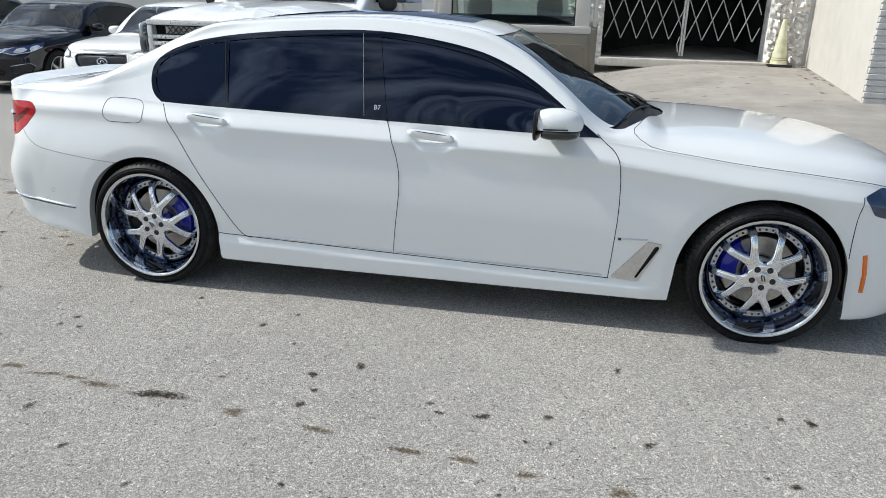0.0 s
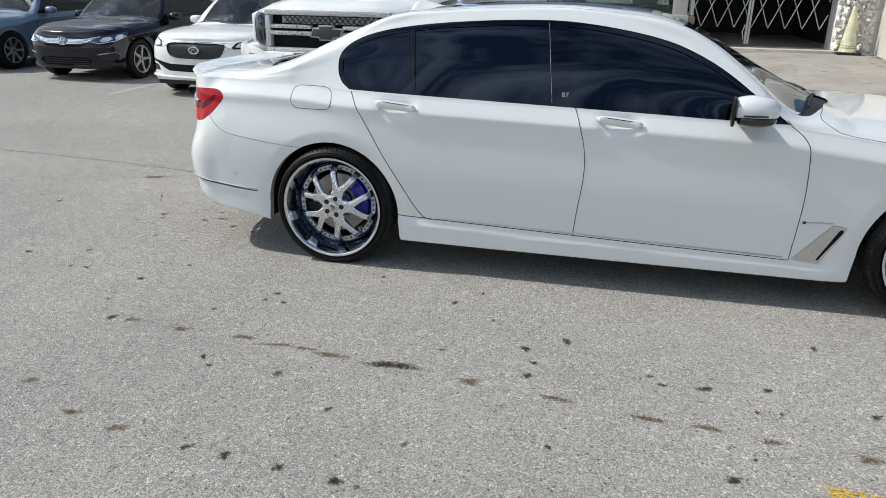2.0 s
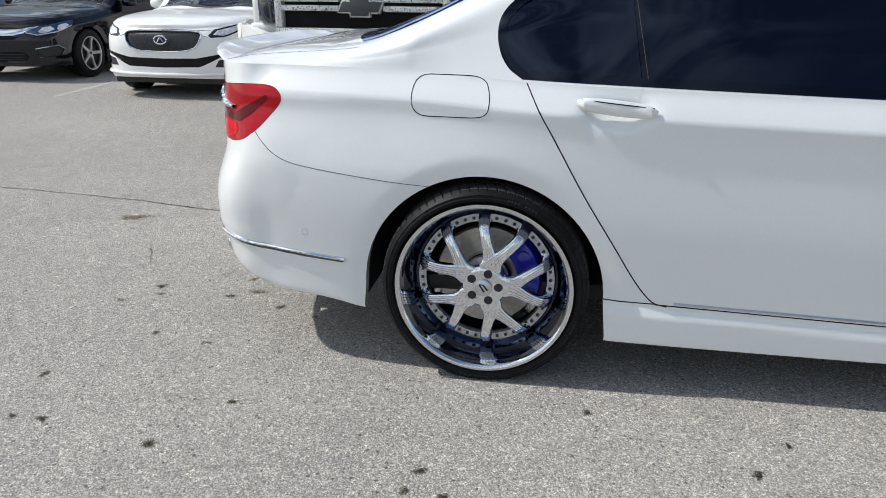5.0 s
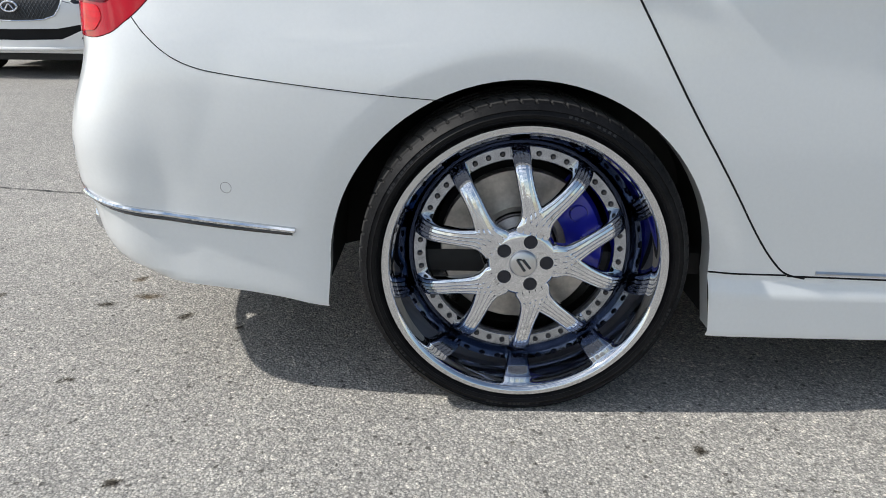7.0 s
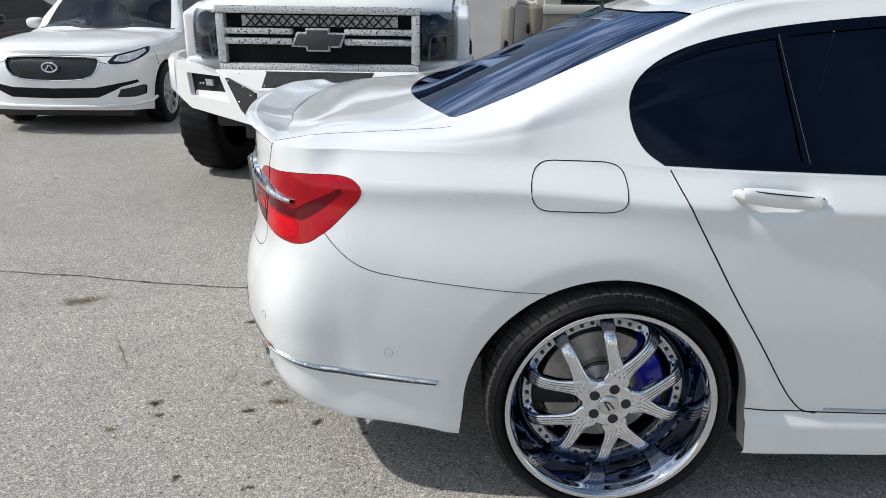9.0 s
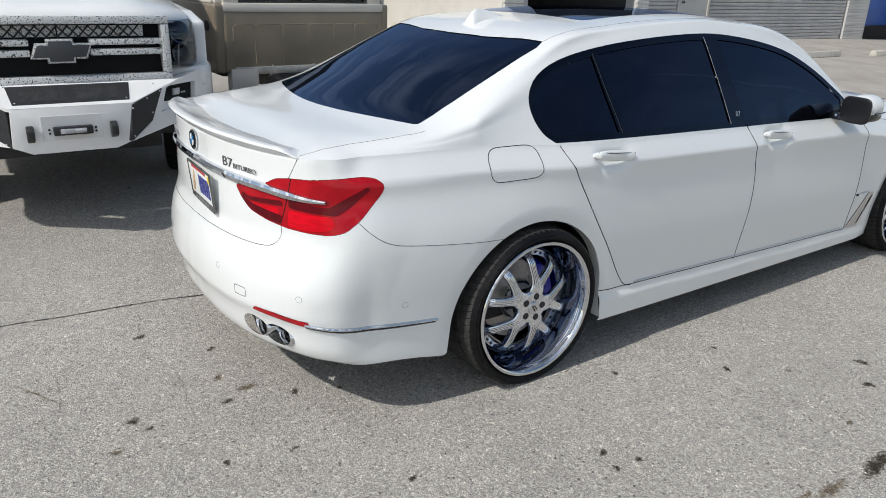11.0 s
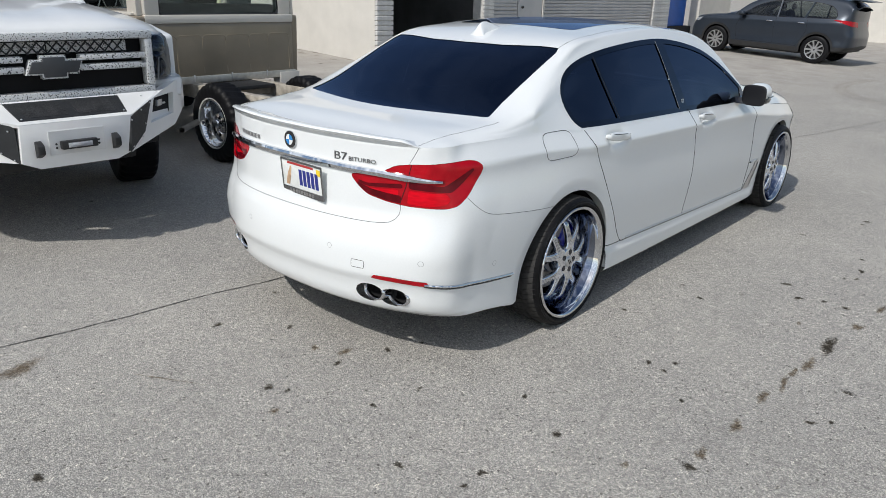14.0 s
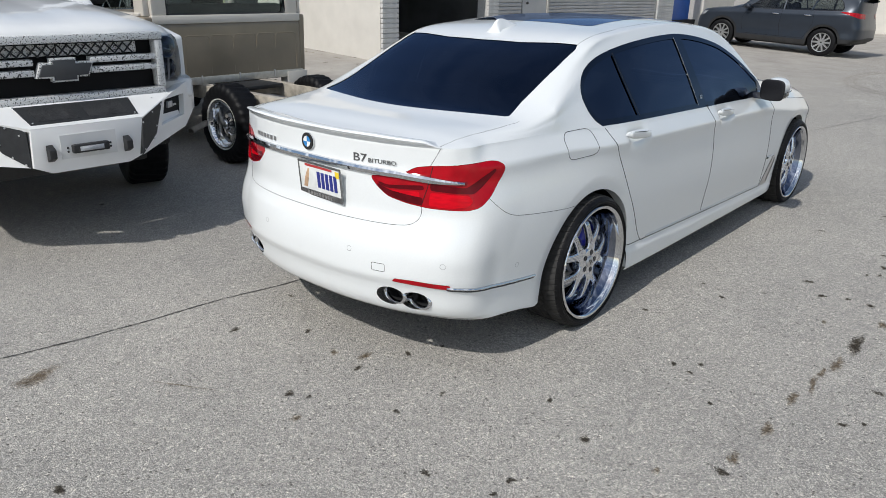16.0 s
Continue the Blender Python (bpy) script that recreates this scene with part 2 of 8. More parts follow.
# ---- builders ----
def mesh_object(name, bm, mat, parent=None, smooth=True, label=""):
    me = bpy.data.meshes.new(name)
    bm.to_mesh(me)
    bm.free()
    mats = mat if isinstance(mat, (list, tuple)) else [mat]
    for k in mats:
        me.materials.append(k)
    if smooth:
        me.polygons.foreach_set("use_smooth", [True] * len(me.polygons))
        me.set_sharp_from_angle(angle=radians(38))
    ob = new(name, me)
    if parent:
        ob.parent = parent
    if label:
        ob["label"] = label
    return ob


def part(name, bm, mat, parent, label="", smooth=True):
    return mesh_object(name, bm, mat, parent, smooth, label)


def thing(name, label, category, group="", kind="", at=None):
    ob = new(name)
    ob.empty_display_size = .2
    if at is not None:
        ob.matrix_world = at
    return tagged(ob, label, category, group, kind)


def box(x0, x1, y0, y1, z0, z1, bevel=0.0, seg=2, bm=None):
    bm = bm or bmesh.new()
    r = bmesh.ops.create_cube(bm, size=1)
    bmesh.ops.scale(bm, vec=(x1 - x0, y1 - y0, z1 - z0), verts=r["verts"])
    bmesh.ops.translate(bm, vec=((x0 + x1) / 2, (y0 + y1) / 2, (z0 + z1) / 2), verts=r["verts"])
    if bevel:
        edges = list({e for v in r["verts"] for e in v.link_edges})
        bmesh.ops.bevel(bm, geom=edges, offset=bevel, segments=seg, profile=.6, affect="EDGES")
    return bm


def prism(poly, axis, a, b, bevel=0.0, seg=2):
    """A slab: the polygon (two coordinates) drawn along the axis from a to b."""
    bm = bmesh.new()
    put = {"x": lambda p, k: (k, p[0], p[1]), "y": lambda p, k: (p[0], k, p[1]), "z": lambda p, k: (p[0], p[1], k)}[axis]
    v0 = [bm.verts.new(put(p, a)) for p in poly]
    v1 = [bm.verts.new(put(p, b)) for p in poly]
    bm.faces.new(v0)
    bm.faces.new(list(reversed(v1)))
    for i in range(len(poly)):
        j = (i + 1) % len(poly)
        bm.faces.new((v0[j], v0[i], v1[i], v1[j]))
    bmesh.ops.recalc_face_normals(bm, faces=bm.faces)
    if bevel:
        bmesh.ops.bevel(bm, geom=list(bm.edges), offset=bevel, segments=seg, profile=.6, affect="EDGES")
    return bm


def tube(points, r, n=6, closed=False, bm=None, flat=1.0):
    """A round bar along the points; flat squeezes it along its second axis."""
    bm = bm or bmesh.new()
    P = [Vector(p) for p in points]
    rings = []
    for i, p in enumerate(P):
        a = P[i - 1] if i or closed else p
        b = P[(i + 1) % len(P)] if i < len(P) - 1 or closed else p
        d = (b - a).normalized()
        s = d.cross(Vector((0, 0, 1)))
        if s.length < 1e-3:
            s = d.cross(Vector((0, 1, 0)))
        s.normalize()
        t = s.cross(d)
        rings.append([bm.verts.new(p + r * (math.cos(2 * math.pi * k / n) * s * flat + math.sin(2 * math.pi * k / n) * t)) for k in range(n)])
    for i in range(len(rings) - (0 if closed else 1)):
        A, B = rings[i], rings[(i + 1) % len(rings)]
        for k in range(n):
            bm.faces.new((A[k], A[(k + 1) % n], B[(k + 1) % n], B[k]))
    if not closed:
        bm.faces.new(rings[0])
        bm.faces.new(list(reversed(rings[-1])))
    bmesh.ops.recalc_face_normals(bm, faces=bm.faces)
    return bm


def revolve(profile, n=64, axis="y", bm=None, a0=0.0, a1=2 * math.pi, close=False):
    """Turns a profile of (radius, along) about the axis through the origin."""
    bm = bm or bmesh.new()
    full = abs(a1 - a0 - 2 * math.pi) < 1e-6
    m = n if full else n + 1
    rings = []
    for i in range(m):
        a = a0 + (a1 - a0) * i / n
        c, s = math.cos(a), math.sin(a)
        rings.append([bm.verts.new((r * c, k, r * s) if axis == "y" else ((r * c, r * s, k) if axis == "z" else (k, r * c, r * s))) for r, k in profile])
    q = len(profile)
    for i in range(n):
        A, B = rings[i], rings[(i + 1) % m]
        for k in range(q - (0 if close else 1)):
            j = (k + 1) % q
            if (A[k].co - B[k].co).length < 1e-9 and (A[j].co - B[j].co).length < 1e-9:
                continue
            try:
                bm.faces.new((A[k], B[k], B[j], A[j]))
            except ValueError:
                pass
    bmesh.ops.remove_doubles(bm, verts=bm.verts, dist=1e-6)
    bmesh.ops.recalc_face_normals(bm, faces=bm.faces)
    return bm


def blob(cx, cy, cz, rx, ry, rz, e=2.6, nu=28, nv=18):
    """A rounded box: a superellipsoid."""
    bm = bmesh.new()
    f = lambda w, q: math.copysign(abs(w) ** (2 / q), w)
    rings = []
    for i in range(1, nv):
        th = -math.pi / 2 + math.pi * i / nv
        rings.append([bm.verts.new((cx + rx * f(math.cos(th), e) * f(math.cos(2 * math.pi * k / nu), e),
                                    cy + ry * f(math.cos(th), e) * f(math.sin(2 * math.pi * k / nu), e), cz + rz * f(math.sin(th), e))) for k in range(nu)])
    lo, hi = bm.verts.new((cx, cy, cz - rz)), bm.verts.new((cx, cy, cz + rz))
    for A, B in zip(rings, rings[1:]):
        for k in range(nu):
            bm.faces.new((A[k], A[(k + 1) % nu], B[(k + 1) % nu], B[k]))
    for k in range(nu):
        bm.faces.new((lo, rings[0][(k + 1) % nu], rings[0][k]))
        bm.faces.new((hi, rings[-1][k], rings[-1][(k + 1) % nu]))
    return bm


def text_mesh(body, size, m, depth=.002, align="CENTER"):
    cu = bpy.data.curves.new("letters", "FONT")
    cu.body, cu.size, cu.extrude, cu.align_x, cu.align_y, cu.resolution_u = body, size, depth, align, "CENTER", 3
    ob = bpy.data.objects.new("letters", cu)
    me = bpy.data.meshes.new_from_object(ob)
    bm = bmesh.new()
    bm.from_mesh(me)
    bm.transform(m)
    bpy.data.objects.remove(ob)
    bpy.data.meshes.remove(me)
    return bm


# ---- ground ----
def smooth(a, b, x):
    t = min(1, max(0, (x - a) / (b - a)))
    return t * t * (3 - 2 * t)


def ground_z(x, y):
    """The lot rises gently towards the shop."""
    s = max(0, y - 1.3 - .4 * math.exp(-max(0, y - 1.3)))
    ramp = smooth(3, 5.5, x) * (1 - smooth(8, 12, x))          # a steeper apron in front of the gate
    return (.046 * s * (1 - ramp) + .63 * (1 - math.exp(-s / 7)) * ramp) * smooth(.8, 4.5, x) * (1 - .55 * smooth(18, 26, x)) * (1 - smooth(13, 25, y) * .6)


def build_ground():
    xs = sorted({round(v, 3) for v in list(np.linspace(-14, 30, 89)) + [-600, -200, -80, -40, -25, 45, 80, 200, 600]})
    ys = sorted({round(v, 3) for v in list(np.linspace(-8, 16, 49)) + [-600, -200, -80, -40, -20, 20, 26, 40, 80, 200, 600]})
    bm = bmesh.new()
    V = [[bm.verts.new((x, y, ground_z(x, min(y, 14)))) for y in ys] for x in xs]
    for i in range(len(xs) - 1):
        for j in range(len(ys) - 1):
            bm.faces.new((V[i][j], V[i + 1][j], V[i + 1][j + 1], V[i][j + 1]))
    return tagged(mesh_object("ground", bm, PAVE), "worn grey asphalt parking lot with pale stones and oil spots", "parking lot", kind="structure")


build_ground()


# ---- car shells: a plan outline, side profiles and cabin sections, joined into smooth sheets ----
def curve(xs, ys):
    """A smooth curve through the points, as a function."""
    xs, ys = np.array(xs, float), np.array(ys, float)
    d = np.diff(ys) / np.diff(xs)
    m = np.concatenate([[d[0]], np.where(d[1:] * d[:-1] <= 0, 0, (d[1:] + d[:-1]) / 2), [d[-1]]])
    big = 3 * np.minimum(np.abs(np.concatenate([[d[0]], d])), np.abs(np.concatenate([d, [d[-1]]])))
    m = np.clip(m, -big, big)

    def value(x):
        x = np.clip(np.asarray(x, float), xs[0], xs[-1])
        i = np.clip(np.searchsorted(xs, x) - 1, 0, len(xs) - 2)
        h = xs[i + 1] - xs[i]
        t = (x - xs[i]) / h
        return ((1 + 2 * t) * (1 - t) ** 2 * ys[i] + t * (1 - t) ** 2 * h * m[i]
                + t * t * (3 - 2 * t) * ys[i + 1] + t * t * (t - 1) * h * m[i + 1])
    return value


def step(a, b, x):
    t = np.clip((x - a) / (b - a), 0, 1)
    return t * t * (3 - 2 * t)


class Shell:
    """The outer skin of a car. x runs forward from the rear axle, b outward from the middle line, z up.
    Below the belt a point is (u, z), u running round the plan; above it (u, f), f from the belt (0) to the middle (1)."""

    def __init__(self, ox, ob, top, low, side, rear, front, rx, row1, row2, row3, edge3, mid, cabin, arches, arch_z, arch_r,
                 lean=(.835, .53), sill=.034, seam=(.335, .033, .55), dips=(), haunch=0.0, sill_low=(.10, .17), flare=(.006, .05, .085), crease=0.0):
        k = np.arange(len(ox))
        t = np.linspace(0, len(ox) - 1, 1500)
        px, pb = curve(k, ox)(t), curve(k, ob)(t)
        for _ in range(60):
            px[1:-1] = (px[:-2] + 2 * px[1:-1] + px[2:]) / 4
            pb[1:-1] = (pb[:-2] + 2 * pb[1:-1] + pb[2:]) / 4
        arc = np.concatenate([[0], np.cumsum(np.hypot(np.diff(px), np.diff(pb)))])
        arc += 0.4 - np.interp(0.4, px, arc)
        self.px, self.pb, self.arc, self.u0, self.u1 = px, pb, arc, arc[0], arc[-1]
        self.z_top, self.z_low = curve(*top), curve(*low)
        self.side, self.rear, self.front = curve(*side), curve(*rear), curve(*front)
        self.r1, self.r2, self.r3, self.e3, self.mid = curve(rx, row1), curve(rx, row2), curve(rx, row3), curve(rx, edge3), curve(*mid)
        self.cabin, self.arches, self.arch_z, self.arch_r, self.lean, self.sill, self.seam, self.dips = cabin, arches, arch_z, arch_r, lean, sill, seam, dips
        self.haunch, self.sill_low, self.flare, self.crease = haunch, sill_low, flare, crease

    def plan(self, u):
        e = .004
        u = np.clip(u, self.u0, self.u1)
        x, b = np.interp(u, self.arc, self.px), np.interp(u, self.arc, self.pb)
        a, c = np.clip(u - e, self.u0, self.u1), np.clip(u + e, self.u0, self.u1)
        tx = np.interp(c, self.arc, self.px) - np.interp(a, self.arc, self.px)
        tb = np.interp(c, self.arc, self.pb) - np.interp(a, self.arc, self.pb)
        end = (u <= self.u0 + .03) | (u >= self.u1 - .03)           # square to the middle line at nose and tail
        w = np.clip(np.minimum(u - self.u0, self.u1 - u) / .03, 0, 1)
        tx = np.where(end, tx * w, tx)
        n = np.hypot(tx, tb)
        return x, b, -tb / n, tx / n

    def lower(self, u, z):
        u, z = np.broadcast_arrays(np.asarray(u, float), np.asarray(z, float))
        x, b, nx, nb = self.plan(u)
        r, f = step(.2, .95, -nx), step(.2, .95, nx)
        d = (1 - r - f) * self.side(self.z_top(x) - z) + r * self.rear(z) + f * self.front(z)
        a0, a1 = self.arches[0] + .35, self.arches[1] - .40
        seam = self.seam[0] - self.seam[1] * (x - self.seam[2])
        d = d + step(a0 - .12, a0 + .03, x) * (1 - step(a1 - .15, a1, x)) * self.sill * step(0, .045, seam - z) * (1 - step(*self.sill_low, seam - z))
        d = d - self.haunch * (1 - step(-.35, .45, x)) * step(.68, 1.0, z) * (1 - r ** 2.2)
        for cx in self.arches:
            near = np.maximum(self.arch_r + self.flare[2] - np.hypot(x - cx, z - self.arch_z), 0)
            d = d - self.flare[0] * (np.hypot(near, .018) - .018) / (self.flare[2] - self.flare[1]) * (1 - r) * (1 - f)
        if self.crease:                                  # a soft edge runs down the tail's corner from the lamp
            t = np.maximum(0, 1 - np.abs(u + .80 + .42 * np.clip(.80 - z, 0, .4)) / .24)
            d = d + self.crease * (np.hypot(1, .08) - np.hypot(1 - t, .08)) * step(.46, .58, z) * (1 - step(.76, .90, z))
        for hx, hz in self.dips:
            d = d - .030 * np.exp(-((x - hx - .01) / .095) ** 4 - ((z - hz + .010) / .038) ** 2)
        d = d - (.014 + .026 * r) * (1 - step(0, .020 + .035 * r, z - self.z_low(x))) ** 2
        return x + nx * d, b + nb * d, z

    def rows(self, u):
        x, b, nx, nb = self.plan(u)
        ex, eb, ez = self.lower(u, self.z_top(x))
        zm = self.mid(ex)
        c0, c1, c2, c3 = self.cabin
        g = (step(c0, c1, x) * (1 - step(c2, c3, x)))[..., None]
        slope = lambda z: self.lean[0] - (z - 1) * self.lean[1] - .6 * self.haunch * (1 - step(-.1, .8, x))
        deck = np.stack([np.ones_like(x) * k for k in (1, .93, .8, .55, .28, 0)], -1) * eb[..., None]
        dz = ez[..., None] + (zm - ez)[..., None] * np.array([0, .42, .74, .91, .98, 1])
        kb = np.stack([eb, np.minimum(slope(self.r1(x)), eb - .012), np.minimum(slope(self.r2(x)), eb - .04), self.e3(x), .30 + 0 * x, 0 * x], -1)
        kz = np.stack([ez, self.r1(x), self.r2(x), self.r3(x), .25 * self.r3(x) + .75 * zm, zm], -1)
        B, Z = deck + (kb - deck) * g, dz + (kz - dz) * g
        Z[..., 0], B[..., 0] = ez, eb
        return ex, B, Z

    def upper(self, u, f):
        u, f = np.broadcast_arrays(np.asarray(u, float), np.asarray(f, float))
        X, B, Z = self.rows(u)
        t = np.clip(f * 5, 0, 4.999999)
        i = t.astype(int)
        t = t - i
        out = []
        for P, odd in ((B, True), (Z, False)):
            take = lambda k: np.take_along_axis(P, np.clip(k, 0, 5)[..., None], -1)[..., 0]
            p1, p2 = take(i), take(i + 1)
            p0 = np.where(i == 0, 2 * p1 - p2, take(i - 1))
            p3 = np.where(i == 4, -p1 if odd else p1, take(i + 2))
            out.append(.5 * (2 * p1 + (p2 - p0) * t + (2 * p0 - 5 * p1 + 4 * p2 - p3) * t * t + (3 * p1 - p0 - 3 * p2 + p3) * t ** 3))
        return X + 0 * f, out[0], out[1]

    def f_of_z(self, x, z):
        f = np.linspace(0, .62, 400)
        zz = self.upper(np.full_like(f, x), f)[2]
        return float(np.interp(z, zz, f))

    def f_of_b(self, x, b):
        f = np.linspace(0, 1, 500)
        bb = self.upper(np.full_like(f, x), f)[1]
        return float(np.interp(-b, -bb, f))


def inside(p, poly):
    x, y = p
    hit = False
    for i in range(len(poly)):
        (x0, y0), (x1, y1) = poly[i - 1], poly[i]
        if (y0 > y) != (y1 > y) and x < (x1 - x0) * (y - y0) / (y1 - y0) + x0:
            hit = not hit
    return hit


def rounded(poly, r, n=5):
    """The polygon with its corners rounded."""
    out = []
    for i, p in enumerate(poly):
        p, a, b = Vector(p), Vector(poly[i - 1]), Vector(poly[(i + 1) % len(poly)])
        ra, rb = min(r, (a - p).length * .45), min(r, (b - p).length * .45)
        s, e = p + (a - p).normalized() * ra, p + (b - p).normalized() * rb
        for k in range(n + 1):
            t = k / n
            out.append(tuple((1 - t) ** 2 * s + 2 * t * (1 - t) * p + t * t * e))
    return out


def shrink(poly, d):
    """The polygon (clockwise or not) moved inward by d."""
    area = sum(poly[i - 1][0] * poly[i][1] - poly[i][0] * poly[i - 1][1] for i in range(len(poly)))
    s = 1 if area > 0 else -1
    out = []
    for i, p in enumerate(poly):
        a, b = poly[i - 1], poly[(i + 1) % len(poly)]
        n = Vector((0, 0))
        for q, w in ((a, p), (p, b)):
            e = Vector((w[0] - q[0], w[1] - q[1]))
            if e.length > 1e-9:
                e.normalize()
                n += Vector((-e.y, e.x)) * s
        n.normalize()
        out.append((p[0] + n.x * d, p[1] + n.y * d))
    return out


def arch_line(cx, cz, r, n=40):
    """A wheel opening: round above the axle, straight and slightly spread below it."""
    top = [(cx + r * math.cos(math.pi * k / n), cz + r * math.sin(math.pi * k / n)) for k in range(n + 1)]
    return [(cx + r + .035, cz - .45), (cx + r + .012, cz - .12)] + top + [(cx - r - .012, cz - .12), (cx - r - .035, cz - .45)]


def sheet(us, lo, hi, n, polys):
    """A flat grid over u and lo(u)..hi(u), cut along the outlines of the polygons."""
    bm = bmesh.new()
    us = np.asarray(us)
    L, H = lo(us), hi(us)
    V = [[bm.verts.new((u, a + (b - a) * k / n, 0)) for k in range(n + 1)] for u, a, b in zip(us, L, H)]
    for i in range(len(us) - 1):
        for k in range(n):
            bm.faces.new((V[i][k], V[i + 1][k], V[i + 1][k + 1], V[i][k + 1]))
    for poly in polys:
        x0, x1 = min(p[0] for p in poly), max(p[0] for p in poly)
        y0, y1 = min(p[1] for p in poly), max(p[1] for p in poly)
        near = []
        for f in bm.faces:
            c = f.calc_center_median()
            if x0 - .06 < c.x < x1 + .06 and y0 - .06 < c.y < y1 + .06:
                near.append(f)
        for i in range(len(poly)):
            (ax, ay), (bx, by) = poly[i - 1], poly[i]
            dx, dy = bx - ax, by - ay
            size = math.hypot(dx, dy)
            if size < 1e-7:
                continue
            nx, ny = -dy / size, dx / size
            lx, hx, ly, hy = min(ax, bx) - 1e-5, max(ax, bx) + 1e-5, min(ay, by) - 1e-5, max(ay, by) + 1e-5
            near = [f for f in near if f.is_valid]
            sel = []
            for f in near:
                cs = [v.co for v in f.verts]
                if max(c.x for c in cs) < lx or min(c.x for c in cs) > hx or max(c.y for c in cs) < ly or min(c.y for c in cs) > hy:
                    continue
                sd = [(c.x - ax) * nx + (c.y - ay) * ny for c in cs]
                if max(sd) > 1e-6 and min(sd) < -1e-6:
                    sel.append(f)
            if not sel:
                continue
            geom = list({v for f in sel for v in f.verts}) + list({e for f in sel for e in f.edges}) + sel
            got = bmesh.ops.bisect_plane(bm, geom=geom, dist=1e-6, plane_co=(ax, ay, 0), plane_no=(nx, ny, 0))
            known = set(near)
            near += [g for g in got["geom"] if isinstance(g, bmesh.types.BMFace) and g not in known]
    return bm


def skin_regions(bm, surface, region, yc):
    """Sorts the cut sheet's faces by region(u, v) and gives, for each, arrays of places and normals for both sides of the car."""
    bm.verts.index_update()
    uv = np.array([v.co[:2] for v in bm.verts])
    faces = {}
    for f in bm.faces:
        c = f.calc_center_median()
        key = region(c.x, c.y)
        if key:
            faces.setdefault(key, []).append([v.index for v in f.verts])
    bm.free()
    e = .003
    P = np.stack(surface(uv[:, 0], uv[:, 1]), -1)
    du = np.stack(surface(uv[:, 0] + e, uv[:, 1]), -1) - np.stack(surface(uv[:, 0] - e, uv[:, 1]), -1)
    dv = np.stack(surface(uv[:, 0], uv[:, 1] + e), -1) - np.stack(surface(uv[:, 0], uv[:, 1] - e), -1)
    for A in (P, du, dv):
        A[:, 1] *= -1                                   # the right-hand side: y = -b
    N = np.cross(du, dv)
    mid = np.abs(P[:, 1]) < .004
    P[mid, 1] = 0
    N[mid, 1] = 0                    # level across the middle line
    N /= np.maximum(np.linalg.norm(N, axis=1, keepdims=True), 1e-9)
    out = {}
    for key, fs in faces.items():
        used = np.unique(np.concatenate([np.array(f) for f in fs]))
        back = {int(k): i for i, k in enumerate(used)}
        out[key] = (P[used], N[used], [[back[k] for k in f] for f in fs])
    return out


def skin_part(name, pieces, mat, parent, yc, offset=0.0, sides=(-1,), label=""):
    """One mesh from regions of the skin; sides: -1 the right, 1 the left."""
    vs, ns, fs = [], [], []
    for P, N, F in pieces:
        for s in sides:
            base = sum(len(v) for v in vs)
            Q, M = P + N * offset, N.copy()
            Q = Q * np.array([1, -s, 1]) + np.array([0, yc, 0])
            M = M * np.array([1, -s, 1])
            vs.append(Q)
            ns.append(M)
            fs += [[base + k for k in (f if s < 0 else reversed(f))] for f in F]
    me = bpy.data.meshes.new(name)
    V = np.concatenate(vs)
    me.from_pydata(V.tolist(), [], fs)
    me.materials.append(mat)
    me.polygons.foreach_set("use_smooth", [True] * len(me.polygons))
    me.normals_split_custom_set_from_vertices(np.concatenate(ns).tolist())
    ob = new(name, me)
    ob.parent = parent
    if label:
        ob["label"] = label
    return ob


def on_skin(surface, pts, yc, side=-1, out=0.0, dense=.02):
    """Points of a line drawn on the skin, close together, in the car's coordinates."""
    uv = []
    for (a, b), (c, d) in zip(pts, pts[1:]):
        n = max(1, int(math.hypot(c - a, d - b) / dense))
        uv += [(a + (c - a) * k / n, b + (d - b) * k / n) for k in range(n)]
    uv.append(pts[-1])
    uv = np.array(uv, float)
    e = .003
    P = np.stack(surface(uv[:, 0], uv[:, 1]), -1)
    du = np.stack(surface(uv[:, 0] + e, uv[:, 1]), -1) - np.stack(surface(uv[:, 0] - e, uv[:, 1]), -1)
    dv = np.stack(surface(uv[:, 0], uv[:, 1] + e), -1) - np.stack(surface(uv[:, 0], uv[:, 1] - e), -1)
    for A in (P, du, dv):
        A[:, 1] *= -1
    N = np.cross(du, dv)
    N /= np.maximum(np.linalg.norm(N, axis=1, keepdims=True), 1e-9)
    Q = P + N * out
    return Q * np.array([1, -side, 1]) + np.array([0, yc, 0])


